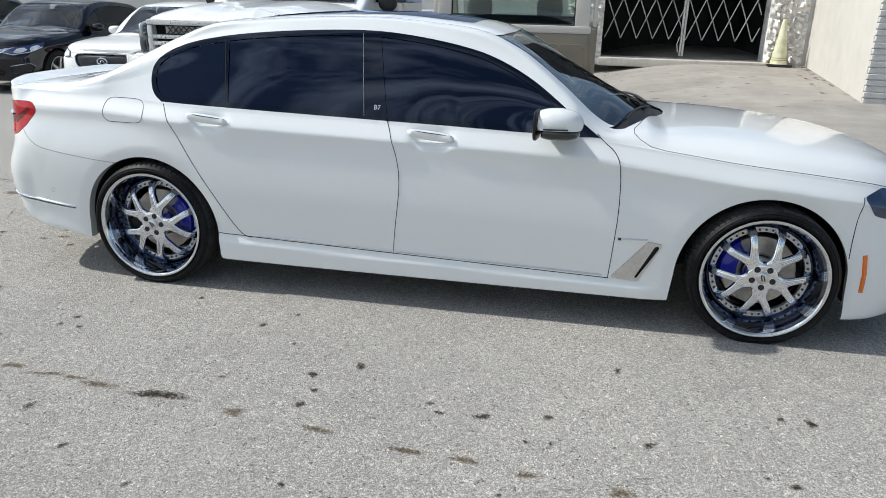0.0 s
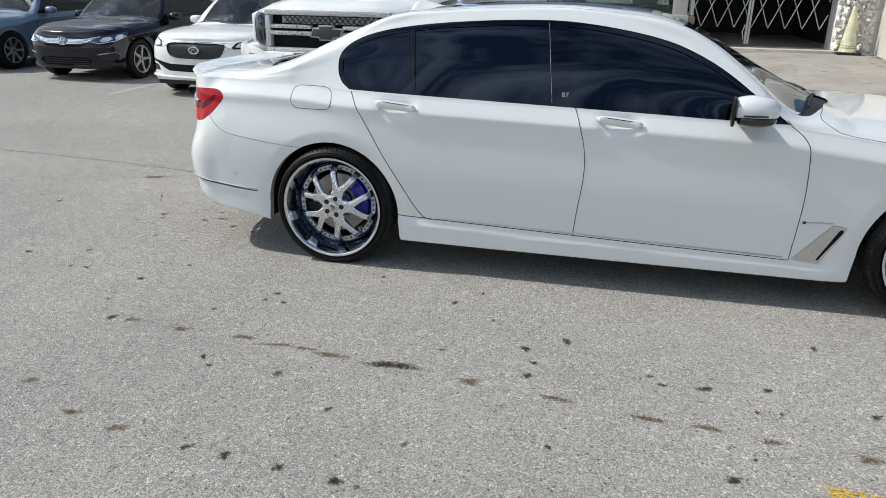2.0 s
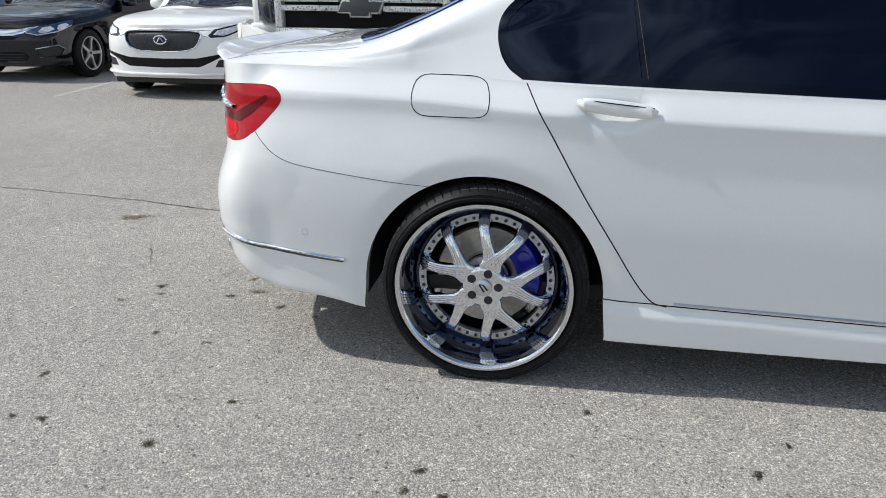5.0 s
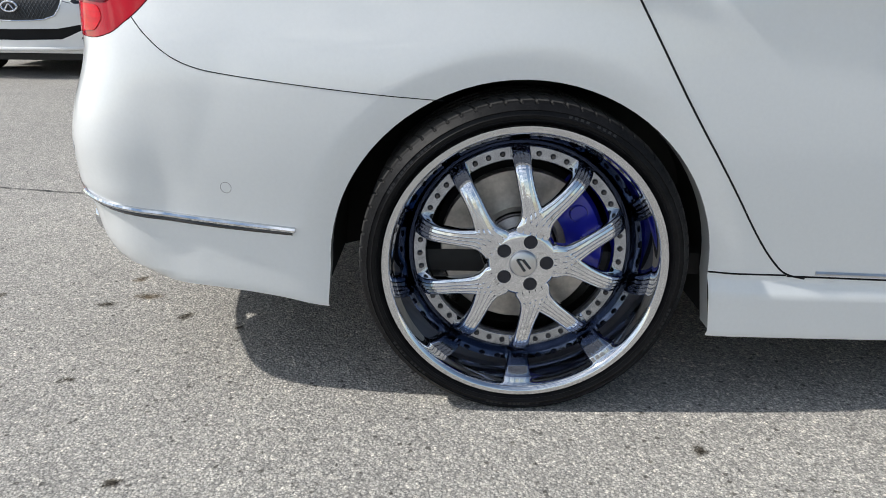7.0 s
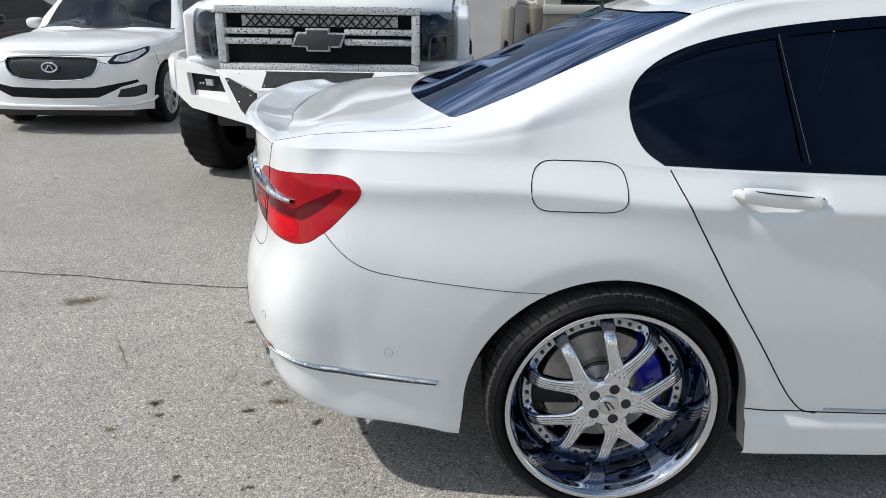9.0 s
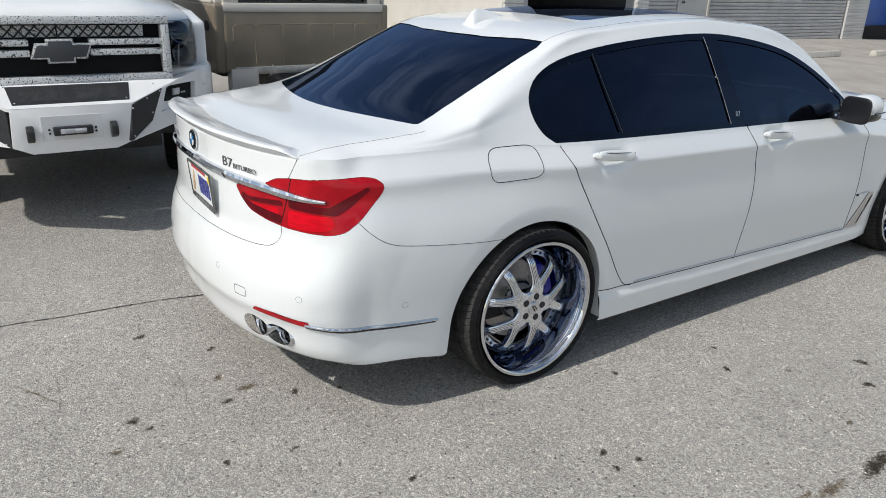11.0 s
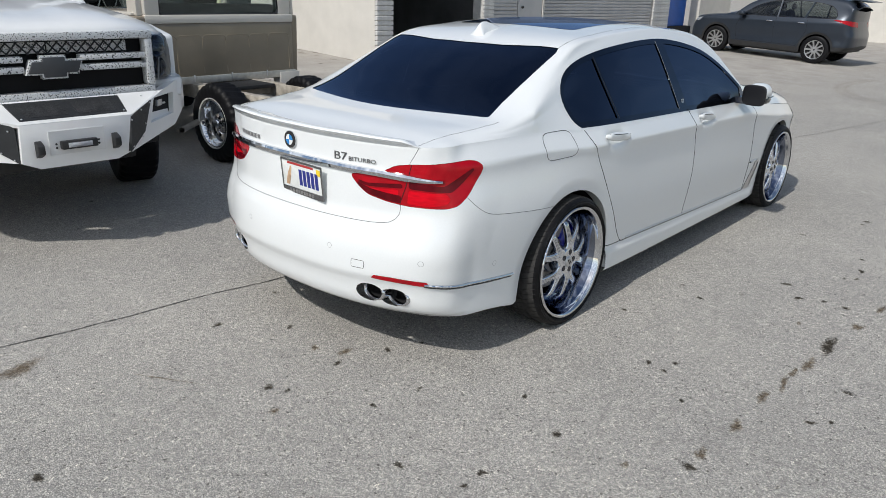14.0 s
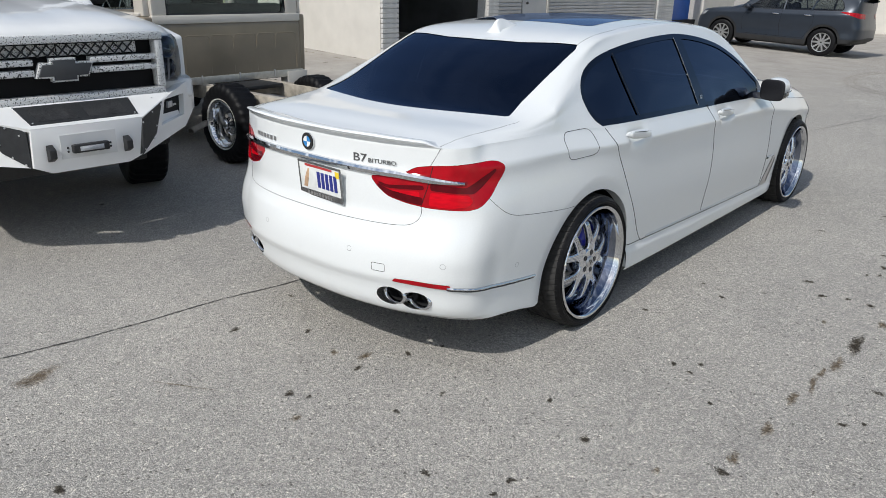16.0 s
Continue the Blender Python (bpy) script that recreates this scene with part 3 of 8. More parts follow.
def arch_lip(shell, cx, yc, side, parent, mat, depth=.05):
    """The folded edge of a wheel arch and the dark liner behind it."""
    bm, bl = bmesh.new(), bmesh.new()
    prev, pl = None, None
    for x, z in arch_line(cx, shell.arch_z, shell.arch_r)[1:-1]:
        z = max(z, float(shell.z_low(x)) + .002)
        _, b, _ = shell.lower(x, z)
        b = float(b)
        row = [bm.verts.new((x, yc + side * bb, z)) for bb in (b, b - .008, b - depth)]
        rl = [bl.verts.new((cx + (x - cx) * q, yc + side * bb, shell.arch_z + (z - shell.arch_z) * q)) for bb, q in ((b - depth + .004, 1.0), (b - depth, 1.04), (b - .42, 1.04), (b - .42, .1))]
        if prev:
            for B, r0, r1 in ((bm, prev, row), (bl, pl, rl)):
                for i in range(len(r0) - 1):
                    B.faces.new((r0[i], r1[i], r1[i + 1], r0[i + 1]))
        prev, pl = row, rl
    for B in (bm, bl):
        bmesh.ops.recalc_face_normals(B, faces=B.faces)
    part("arch_flange", bm, mat, parent)
    part("wheel_arch_liner", bl, DARK, parent, "black wheel arch liner")


# ---- the white saloon ----
YC = -.04
SPEC = dict(
    ox=[-1.072, -1.065, -1.028, -.953, -.878, -.77, -.6, -.35, 0, .5, 1.4, 2.4, 3.0, 3.3, 3.6, 3.8, 3.93, 4.01, 4.04],
    ob=[0, .2, .42, .615, .74, .818, .85, .87, .88, .884, .886, .884, .879, .869, .83, .755, .615, .4, 0],
    top=([-1.04, -.9, -.6, -.2, .1, .5, 1.3, 2.07, 2.4, 2.6, 2.8, 3.02, 3.39, 3.67, 3.85, 4.04],
         [1.035, 1.03, 1.03, 1.025, 1.005, .993, .972, .95, .937, .915, .89, .862, .825, .79, .75, .70]),
    low=([-1.04, -.95, -.8, -.65, -.52, -.41, -.3, .36, .45, 1.4, 2.5, 2.8, 3.5, 3.65, 4.04],
         [.254, .252, .254, .250, .236, .215, .206, .175, .172, .168, .166, .165, .14, .13, .14]),
    side=([0, .03, .06, .08, .09, .105, .13, .17, .24, .32, .40, .48, .56, .65, .8], [-.052, -.034, -.015, -.004, -.0015, -.004, -.008, -.010, -.008, -.005, -.0035, -.0065, -.0135, -.0215, -.03]),
    rear=([.20, .26, .32, .40, .428, .446, .47, .55, .63, .70, .74, .8, .9, .97, 1.02, 1.06], [-.075, -.020, .018, .036, .044, .052, .058, .056, .042, .018, .008, .005, 0, -.004, -.004, -.012]),
    front=([.1, .15, .2, .4, .55, .7, .8], [-.06, -.02, 0, .03, .02, -.02, -.07]),
    rx=[-.6, -.45, -.3, -.1, .1, .3, .6, .9, 1.2, 1.5, 1.8, 2.0, 2.2, 2.4, 2.6],
    row1=[1.045, 1.05, 1.07, 1.11, 1.15, 1.18, 1.19, 1.2, 1.2, 1.19, 1.155, 1.11, 1.03, .965, .925],
    row2=[1.065, 1.075, 1.11, 1.19, 1.27, 1.345, 1.39, 1.41, 1.42, 1.40, 1.335, 1.255, 1.125, .985, .935],
    row3=[1.075, 1.095, 1.145, 1.235, 1.325, 1.40, 1.435, 1.455, 1.462, 1.445, 1.405, 1.32, 1.175, 1.015, .95],
    edge3=[.64, .625, .605, .59, .583, .58, .56, .55, .55, .56, .60, .635, .68, .715, .72],
    mid=([-1.04, -.9, -.8, -.6, -.5, -.3, -.1, .1, .3, .6, .9, 1.2, 1.5, 1.8, 2.0, 2.2, 2.4, 2.6, 2.72, 3.0, 3.4, 3.7, 3.9, 4.04],
         [1.028, 1.044, 1.066, 1.088, 1.11, 1.185, 1.272, 1.355, 1.42, 1.46, 1.482, 1.488, 1.475, 1.435, 1.36, 1.245, 1.135, 1.035, .985, .985, .955, .905, .838, .74]),
    cabin=(-1.0, -.42, 2.42, 2.72), arches=(0, 3.2), arch_z=0.315, arch_r=0.400, lean=(.835, .53), sill=.014, seam=(.314, .026, .55), dips=((.385, .935), (1.575, .915)),
    haunch=.045, sill_low=(.135, .20), flare=(.013, .0, .065), crease=.010)
SAL = Shell(**SPEC)
CAR = thing("saloon_car", "white pearl four-door saloon on large chrome wheels, standing on the asphalt", "car")


def seam_z(x):
    return .314 - .026 * (x - .55)


def chaikin(pts, n=2):
    """The chain with its corners cut, ends kept."""
    for _ in range(n):
        out = [pts[0]]
        for (a, b), (c, d) in zip(pts, pts[1:]):
            out += [(a * .75 + c * .25, b * .75 + d * .25), (a * .25 + c * .75, b * .25 + d * .75)]
        pts = out + [pts[-1]]
    return pts


def build_saloon():
    S = SAL
    lamp = LAMP
    flap = rounded([(-.238, .894), (.004, .895), (.012, .955), (-.008, 1.016), (-.236, 1.018)], .055)
    rear_edge = [(.115, 1.03), (.12, 1.0), (.158, .93), (.222, .825), (.313, .67), (.413, .52), (.491, .395), (.538, .338), (.562, .320), (.60, seam_z(.6))]
    mid_edge = [(1.39, seam_z(1.39)), (1.40, .42), (1.42, .58), (1.425, .70), (1.41, .80), (1.375, .92), (1.345, .99), (1.34, 1.03)]
    front_edge = [(2.49, seam_z(2.49)), (2.502, .45), (2.512, .62), (2.502, .83), (2.47, .895), (2.41, .937), (2.38, .97)]
    rear_door = rear_edge + mid_edge
    front_door = mid_edge[::-1] + front_edge
    tail_line = [(-.16, .672), (-.36, .689), (-.60, .716), (-.66, .729), (-.705, .750), (-.75, .785), (-.792, .824)]
    lid_low = [(-1.055, .79), (-1.08, .745), (-1.10, .715), (-1.145, .694), (-1.32, .691), (S.u0 - .05, .69)]
    bumper = chaikin(tail_line) + [(-.86, .79), (-.95, .785)] + lid_low + [(S.u0 - .05, 0), (-.16, 0)]
    lid = lid_low + [(S.u0 - .05, 1.2), (-1.005, 1.2), (-1.02, 1.03), (-1.055, .93)]
    nose = [(3.30, .0), (3.58, .2), (3.60, .60), (3.66, .66), (4.0, .62), (S.u1 + .05, .60), (S.u1 + .05, .0)]
    head = rounded([(3.60, .745), (3.66, .66), (3.8, .63), (4.2, .64), (4.22, .70), (3.9, .735), (3.7, .785)], .02, 3)
    reflect = rounded([(-1.195, .450), (-.948, .437), (-.948, .459), (-1.10, .466), (-1.18, .466)], .006, 2)
    vent = rounded([(2.50, .268), (2.635, .258), (2.735, .462), (2.665, .474)], .012, 3)
    slit = rounded([(2.617, .281), (2.626, .277), (2.718, .440), (2.712, .454), (2.697, .448)], .004, 3)
    arch = [arch_line(cx, S.arch_z, S.arch_r) for cx in S.arches] + [[(u + .066 * math.cos(a), z + .044 * math.sin(a)) for a in np.linspace(0, 2 * math.pi, 33)[:-1]] for u, z in PIPES]
    us = np.concatenate([np.linspace(S.u0, -.6, 50)[:-1], np.linspace(-.6, 3.4, 170)[:-1], np.linspace(3.4, S.u1, 44)])
    X = lambda u: S.plan(u)[0]
    polys = [lamp, flap, rear_door, front_door, bumper, lid, nose, head, reflect, vent, slit, *arch]
    bm = sheet(us, lambda u: S.z_low(X(u)), lambda u: S.z_top(X(u)), 44, polys)

    def region(u, z):
        if any(inside((u, z), a) for a in arch):
            return None
        for key, poly in (("lamp", lamp), ("reflector", reflect), ("slit", slit), ("vent", vent), ("flap", flap), ("head", head), ("rear_door", rear_door),
                          ("front_door", front_door), ("bumper", bumper), ("lid", lid), ("nose", nose)):
            if inside((u, z), poly):
                return key
        return "body"

    low = skin_regions(bm, S.lower, region, YC)

    # above the belt
    side_win = [(.105, 1.01), (.05, 1.045), (.018, 1.115), (.022, 1.195), (.09, 1.26), (.22, 1.312), (.42, 1.35), (.64, 1.375), (.91, 1.393), (1.16, 1.40), (1.33, 1.393),
                (1.57, 1.363), (1.78, 1.32), (1.92, 1.268), (2.07, 1.19), (2.22, 1.08), (2.395, .95)]
    base = [(x, float(S.z_top(x)) + .006) for x in (2.3, 2.0, 1.6, 1.2, .8, .4, .15)]
    side_win = chaikin(side_win) + base
    pane = shrink(side_win, .027)
    to_f = lambda poly: [(x, S.f_of_z(x, z)) for x, z in poly]
    dlo = to_f(side_win)

    def line(p, q, n=8):
        return [(p[0] + (q[0] - p[0]) * k / n, p[1] + (q[1] - p[1]) * k / n) for k in range(n + 1)]

    def clip_pane(xa, xb):
        """The part of the pane between two leaning posts, each (x at z=1.0, x at z=1.4)."""
        post = lambda x, z: x[0] + (x[1] - x[0]) * (z - 1.0) / .4
        dense = []
        for i in range(len(pane)):
            dense += line(pane[i - 1], pane[i], 6)[:-1]
        out = []
        for x, z in dense:
            out.append((min(max(x, post(xa, z)), post(xb, z)), z))
        keep = [out[0]]
        for p in out[1:]:
            if math.hypot(p[0] - keep[-1][0], p[1] - keep[-1][1]) > .004:
                keep.append(p)
        return keep

    quarter = to_f(clip_pane((-1, -1), (.462, .40)))
    rear_pane = to_f(clip_pane((.492, .43), (1.222, 1.165)))
    front_pane = to_f(clip_pane((1.345, 1.262), (2.22, 2.22)))
    fb = S.f_of_b
    foot = [(-.575, 1.02)]                               # foot of the rear window
    for b in (.08, .16, .24, .32, .40, .47, .53, .58, .615):
        x = -.575 + .128 * (b / .615) ** 1.8
        foot.append((x, fb(x, b)))
    rear_glass = foot + [(-.435, fb(-.435, .627)), (-.30, fb(-.3, .60)), (0, fb(0, .588)), (.17, fb(.17, .582)), (.215, fb(.215, .565)),
                  (.20, fb(.2, .45)), (.16, fb(.16, .25)), (.145, 1.02)]
    shield = [(1.905, 1.02), (1.90, .85), (1.875, .68), (1.845, fb(1.845, .60)), (1.95, fb(1.95, .628)), (2.1, fb(2.1, .657)), (2.25, fb(2.25, .69)), (2.40, fb(2.4, .712)),
              (2.46, .60), (2.56, .75), (2.63, .88), (2.655, 1.02)]
    cowl = [(2.655, 1.02), (2.63, .88), (2.56, .75), (2.46, .60), (2.43, .565), (2.505, .545), (2.60, .62), (2.69, .80), (2.735, .92), (2.745, 1.02)]
    roof_glass = rounded([(.58, 1.1), (.58, fb(.6, .42)), (1.70, fb(1.7, .42)), (1.72, 1.1)], .05)
    hood = [(2.745, 1.02), (2.735, .92), (2.69, .80), (2.60, .62), (2.555, .50), (2.55, .36), (2.58, .18), (2.63, .05), (2.70, .022), (3.0, .016), (3.7, .02), (S.u1 + .1, .02), (S.u1 + .1, 1.1)]
    seam = []                                            # the lid's side gap runs straight from the rear window to the spoiler's end
    for u in (-.445, -.53, -.62, -.71, -.80, -.88, -.95, -1.0):
        t = (-.438 - float(S.plan(u)[0])) / .494
        seam.append((u, fb(u, .695 + (.641 - .695) * t)))
    deck = foot + seam + [(-1.02, -.01), (S.u0 - .1, -.01), (S.u0 - .1, 1.1)]
    us = np.concatenate([np.linspace(S.u0, -.8, 40)[:-1], np.linspace(-.8, 2.9, 150)[:-1], np.linspace(2.9, S.u1, 44)])
    bm = sheet(us, lambda u: 0 * u, lambda u: 0 * u + 1, 54, [dlo, quarter, rear_pane, front_pane, rear_glass, shield, cowl, roof_glass, hood, deck])

    def region2(u, f):
        for key, poly in (("quarter", quarter), ("rear_pane", rear_pane), ("front_pane", front_pane), ("frame", dlo), ("rear_glass", rear_glass), ("shield", shield),
                          ("cowl", cowl), ("roof_glass", roof_glass), ("hood", hood), ("deck", deck)):
            if inside((u, f), poly):
                return key
        return "body"

    up = skin_regions(bm, S.upper, region2, YC)
    both = (-1, 1)
    skin_part("body", [low["body"], up["body"]], WHITE, CAR, YC, 0, both)
    skin_part("fuel_flap", [low["flap"]], WHITE, CAR, YC, 0, (-1,))
    skin_part("quarter_panel", [low["flap"]], WHITE, CAR, YC, 0, (1,))
    skin_part("rear_bumper", [low["bumper"]], WHITE, CAR, YC, 0, both)
    skin_part("trunk_lid", [low["lid"], up["deck"]], WHITE, CAR, YC, 0, both)
    skin_part("hood", [up["hood"]], WHITE, CAR, YC, 0, both)
    skin_part("front_bumper", [low["nose"]], WHITE, CAR, YC, 0, both)
    skin_part("rear_window", [up["rear_glass"]], TINT, CAR, YC, -.003, both, "dark tinted rear window")
    skin_part("windshield", [up["shield"]], glass_material("windshield_glass", (.34, .40, .42)), CAR, YC, -.003, both, "windshield with a pale tint")
    skin_part("cowl", [up["cowl"]], BLACK_MATT, CAR, YC, -.012, both, "black wiper cowl")
    skin_part("sunroof", [up["roof_glass"]], TINT, CAR, YC, .001, both, "dark glass sunroof")
    for s in both:
        door = skin_part("rear_door", [low["rear_door"]], WHITE, CAR, YC, 0, (s,))
        skin_part("window_pane", [up["rear_pane"]], TINT, door, YC, -.004, (s,), "dark tinted pane")
        handle(S, .39, .937, s, door)
        door = skin_part("front_door", [low["front_door"]], WHITE, CAR, YC, 0, (s,))
        skin_part("window_pane", [up["front_pane"]], TINT, door, YC, -.004, (s,), "dark tinted pane")
        handle(S, 1.58, .917, s, door)
        skin_part("quarter_window", [up["quarter"]], TINT, CAR, YC, -.004, (s,), "dark tinted pane")
        skin_part("window_frame", [up["frame"]], BLACK_TRIM, CAR, YC, .001, (s,), "gloss black window frame")
        lampo = skin_part("tail_light", [low["lamp"]], RED_LENS, CAR, YC, .001, (s,), "red tail lamp split by a chrome bar")
        tail_light_parts(S, s, lampo)
        skin_part("headlight", [low["head"]], HEAD_LENS, CAR, YC, .002, (s,), "clear headlamp")
        skin_part("reflector", [low["reflector"]], RED_LENS, CAR, YC, .002, (s,), "slim red reflector")
        vento = skin_part("side_vent", [low["vent"]], SATIN, CAR, YC, .003, (s,), "satin fender vent")
        skin_part("vent_slot", [low["slit"]], DARK, vento, YC, -.004, (s,))
        part("badge_strip", tube(on_skin(S.lower, [(2.535, .478), (2.66, .482)], YC, s, .003), .004, 6), SATIN, CAR, "small satin letter strip, too small to read")
        part("badge_mark", tube(on_skin(S.lower, [(2.520, .476), (2.535, .4765)], YC, s, .003), .007, 6), BLACK_GLOSS, CAR)
        # gaps between the panels
        gaps = [rear_edge[1:], mid_edge[:-1], front_edge, [(.562, .318), (2.49, seam_z(2.49))], chaikin(tail_line), [(-1.005, 1.03), (-1.02, 1.0), (-1.05, .95)], [(-1.08, .785)] + lid_low[1:]]
        gaps += [[(.40, .322), (.56, .320)], [(3.6, .745), (3.58, .6), (3.585, .45)]]
        for g in [chaikin(q) for q in gaps]:
            bmg = tube(on_skin(S.lower, g, YC, s, -.0003, .008), .0012 if g[0][0] < -.1 else .0021, 5)
            part("panel_gap", bmg, SEAM, CAR)
        if s < 0:
            part("panel_gap", tube(on_skin(S.lower, flap + flap[:1], YC, s, .0), .0015, 5), SEAM, CAR)
        for g in (hood[5:11] + [(4.2, .02)], hood[1:6], seam + [(-1.015, .0)], [(.215, fb(.215, .565)), (.5, fb(.5, .56)), (1.2, fb(1.2, .55)), (1.845, fb(1.845, .60))]):
            part("panel_gap", tube(on_skin(S.upper, g, YC, s, -.0006), .0019 if g[0][0] > 2 else .0012, 5), SEAM, CAR)
        # bright lines of the window posts and the door foot
        for a, b, metal in (((.477, 1.02), (.418, 1.33), BLACK_MATT), ((1.228, .995), (1.172, 1.382), STEEL)):
            pts = [(x, S.f_of_z(x, z)) for x, z in line(a, b, 12)]
            part("window_post_trim", tube(on_skin(S.upper, pts, YC, s, .001, .05), .0013, 6), metal, CAR, "slim post trim")
        part("sill_trim", tube(on_skin(S.lower, [(.62, seam_z(.62) + .014), (2.46, seam_z(2.46) + .014)], YC, s, .0005), .0045, 6), SATIN, CAR, "slim bright trim along the door foot")
        part("bumper_trim", tube(on_skin(S.lower, [(-.96, .447), (-.80, .425), (-.62, .411), (-.468, .399)], YC, s, .002), .0065, 8), CHROME, CAR, "chrome bumper trim")
        part("bumper_crease", tube(on_skin(S.lower, [(-.962, .436), (-.80, .414), (-.62, .400), (-.475, .391)], YC, s, -.001), .005, 6), BLACK_GLOSS, CAR)
        for u, z in ((-1.40, .56), (-.975, .545), (-.608, .487)):
            ring = [(u + .0115 * math.cos(a), z + .0115 * math.sin(a)) for a in np.linspace(0, 2 * math.pi, 21)]
            part("parking_sensor", tube(on_skin(S.lower, ring, YC, s, -.0003, .01), .0008, 5), SENSOR, CAR)
        part("side_marker", tube(on_skin(S.lower, [(3.655, .47), (3.668, .38), (3.672, .285)], YC, s, .0), .011, 8), ORANGE, CAR, "orange side marker strip")
        for cx in S.arches:
            arch_lip(S, cx, YC, s, CAR, WHITE)
        mirror(S, s)
        exhaust(s)
    hatch = rounded([(-1.285, .487), (-1.225, .487), (-1.225, .522), (-1.285, .522)], .006, 2)
    part("panel_gap", tube(on_skin(S.lower, hatch + hatch[:1], YC, -1, -.0003, .01), .0012, 5), SEAM, CAR)
    # the long gap of the trunk lid's foot and the bar above the plate
    bar = bmesh.new()
    P = [on_skin(S.lower, [(S.u0, .915), (-1.48, .914), (-1.19, .908), (-1.06, .898), (-.898, .887)], YC, s, .007) for s in (1, -1)]
    Q = list(reversed(P[0].tolist())) + P[1].tolist()[1:]
    rows_ = []
    for i, p in enumerate(Q):
        w = .016 * min(1, .35 + min(i, len(Q) - 1 - i) / 12)
        rows_.append([bar.verts.new((p[0] + dx, p[1], p[2] + dz * w)) for dx, dz in ((.012, 1.0), (-.004, .85), (-.009, .2), (-.004, -.8), (.012, -1.0))])
    for A, B in zip(rows_, rows_[1:]):
        for k in range(4):
            bar.faces.new((A[k], A[k + 1], B[k + 1], B[k]))
    bmesh.ops.recalc_face_normals(bar, faces=bar.faces)
    part("trunk_bar", bar, CHROME, CAR, "chrome bar across the trunk lid")
    spoiler(S)
    badges()
    cabin_inside()
    # flat floor of the car, so that daylight stays out
    part("underbody", box(.46, 2.74, YC - .84, YC + .84, .19, .25, .02), BLACK_MATT, CAR)
    # wipers
    for side, line_ in ((-1, [(2.51, .635), (2.575, .74), (2.63, .85), (2.655, .97)]), (1, [(2.47, .60), (2.55, .70), (2.61, .80), (2.645, .90)])):
        part("wiper", tube(on_skin(S.upper, line_, YC, side, .010, .04), .007, 6), BLACK_MATT, CAR)
    # roof aerial
    fin = bmesh.new()
    prof = [(.235, .0, .050), (.252, .030, .042), (.272, .050, .030), (.296, .060, .023), (.322, .057, .022), (.36, .041, .024), (.42, .017, .027), (.47, .0, .022)]
    rs = []
    for x, h, w in prof:
        zr = float(S.mid(x)) - .004
        rs.append([fin.verts.new((x, YC + k * w, zr + hh)) for k, hh in ((-1.3, 0), (-.8, h * .55), (-.3, h), (.3, h), (.8, h * .55), (1.3, 0))])
    for A, B in zip(rs, rs[1:]):
        for k in range(5):
            fin.faces.new((A[k], A[k + 1], B[k + 1], B[k]))
    bmesh.ops.recalc_face_normals(fin, faces=fin.faces)
    part("roof_aerial", fin, WHITE, CAR, "white shark-fin aerial")


def handle(S, x, z, s, door):
    """A pull handle standing off the door."""
    bm = bmesh.new()
    rings = []
    for k in range(13):
        t = k / 12
        xx = x - .118 + .236 * t
        zz = z + .016 - .022 * t
        lift = .008 + .026 * math.sin(math.pi * min(1, max(0, t))) ** .5
        _, b, _ = S.lower(xx, zz)
        h = .0235 * (1 - .45 * abs(2 * t - 1) ** 3) if 0 < k < 12 else .008
        w = .011 if 0 < k < 12 else .004
        rings.append([bm.verts.new((xx, YC + s * (float(b) + lift + w * math.cos(a)), zz + h * math.sin(a))) for a in np.linspace(0, 2 * math.pi, 13)[:-1]])
    for A, B in zip(rings, rings[1:]):
        for k in range(12):
            bm.faces.new((A[k], A[(k + 1) % 12], B[(k + 1) % 12], B[k]))
    bm.faces.new(rings[0])
    bm.faces.new(rings[-1])
    bmesh.ops.recalc_face_normals(bm, faces=bm.faces)
    grip = part("door_handle", bm, WHITE, door)
    slit = []
    for t in np.linspace(.06, .95, 9):
        xx, zz = x - .118 + .236 * t, z + .016 - .022 * t + .0135
        b = float(S.lower(xx, zz)[1])
        slit.append((xx, YC + s * (b + .0175 + .026 * math.sin(math.pi * t) ** .5), zz))
    part("handle_slit", tube(slit, .0018, 5), SEAM, grip)


LAMP = rounded([(-1.322, .888), (-1.24, .90), (-1.157, .918), (-1.107, .945), (-1.037, .955), (-.88, .964), (-.76, .968), (-.71, .962), (-.678, .938), (-.688, .91), (-.728, .872),
                (-.775, .827), (-.832, .787), (-.885, .776), (-.97, .777), (-1.05, .778), (-1.143, .790), (-1.235, .812), (-1.285, .848)], .02, 3)


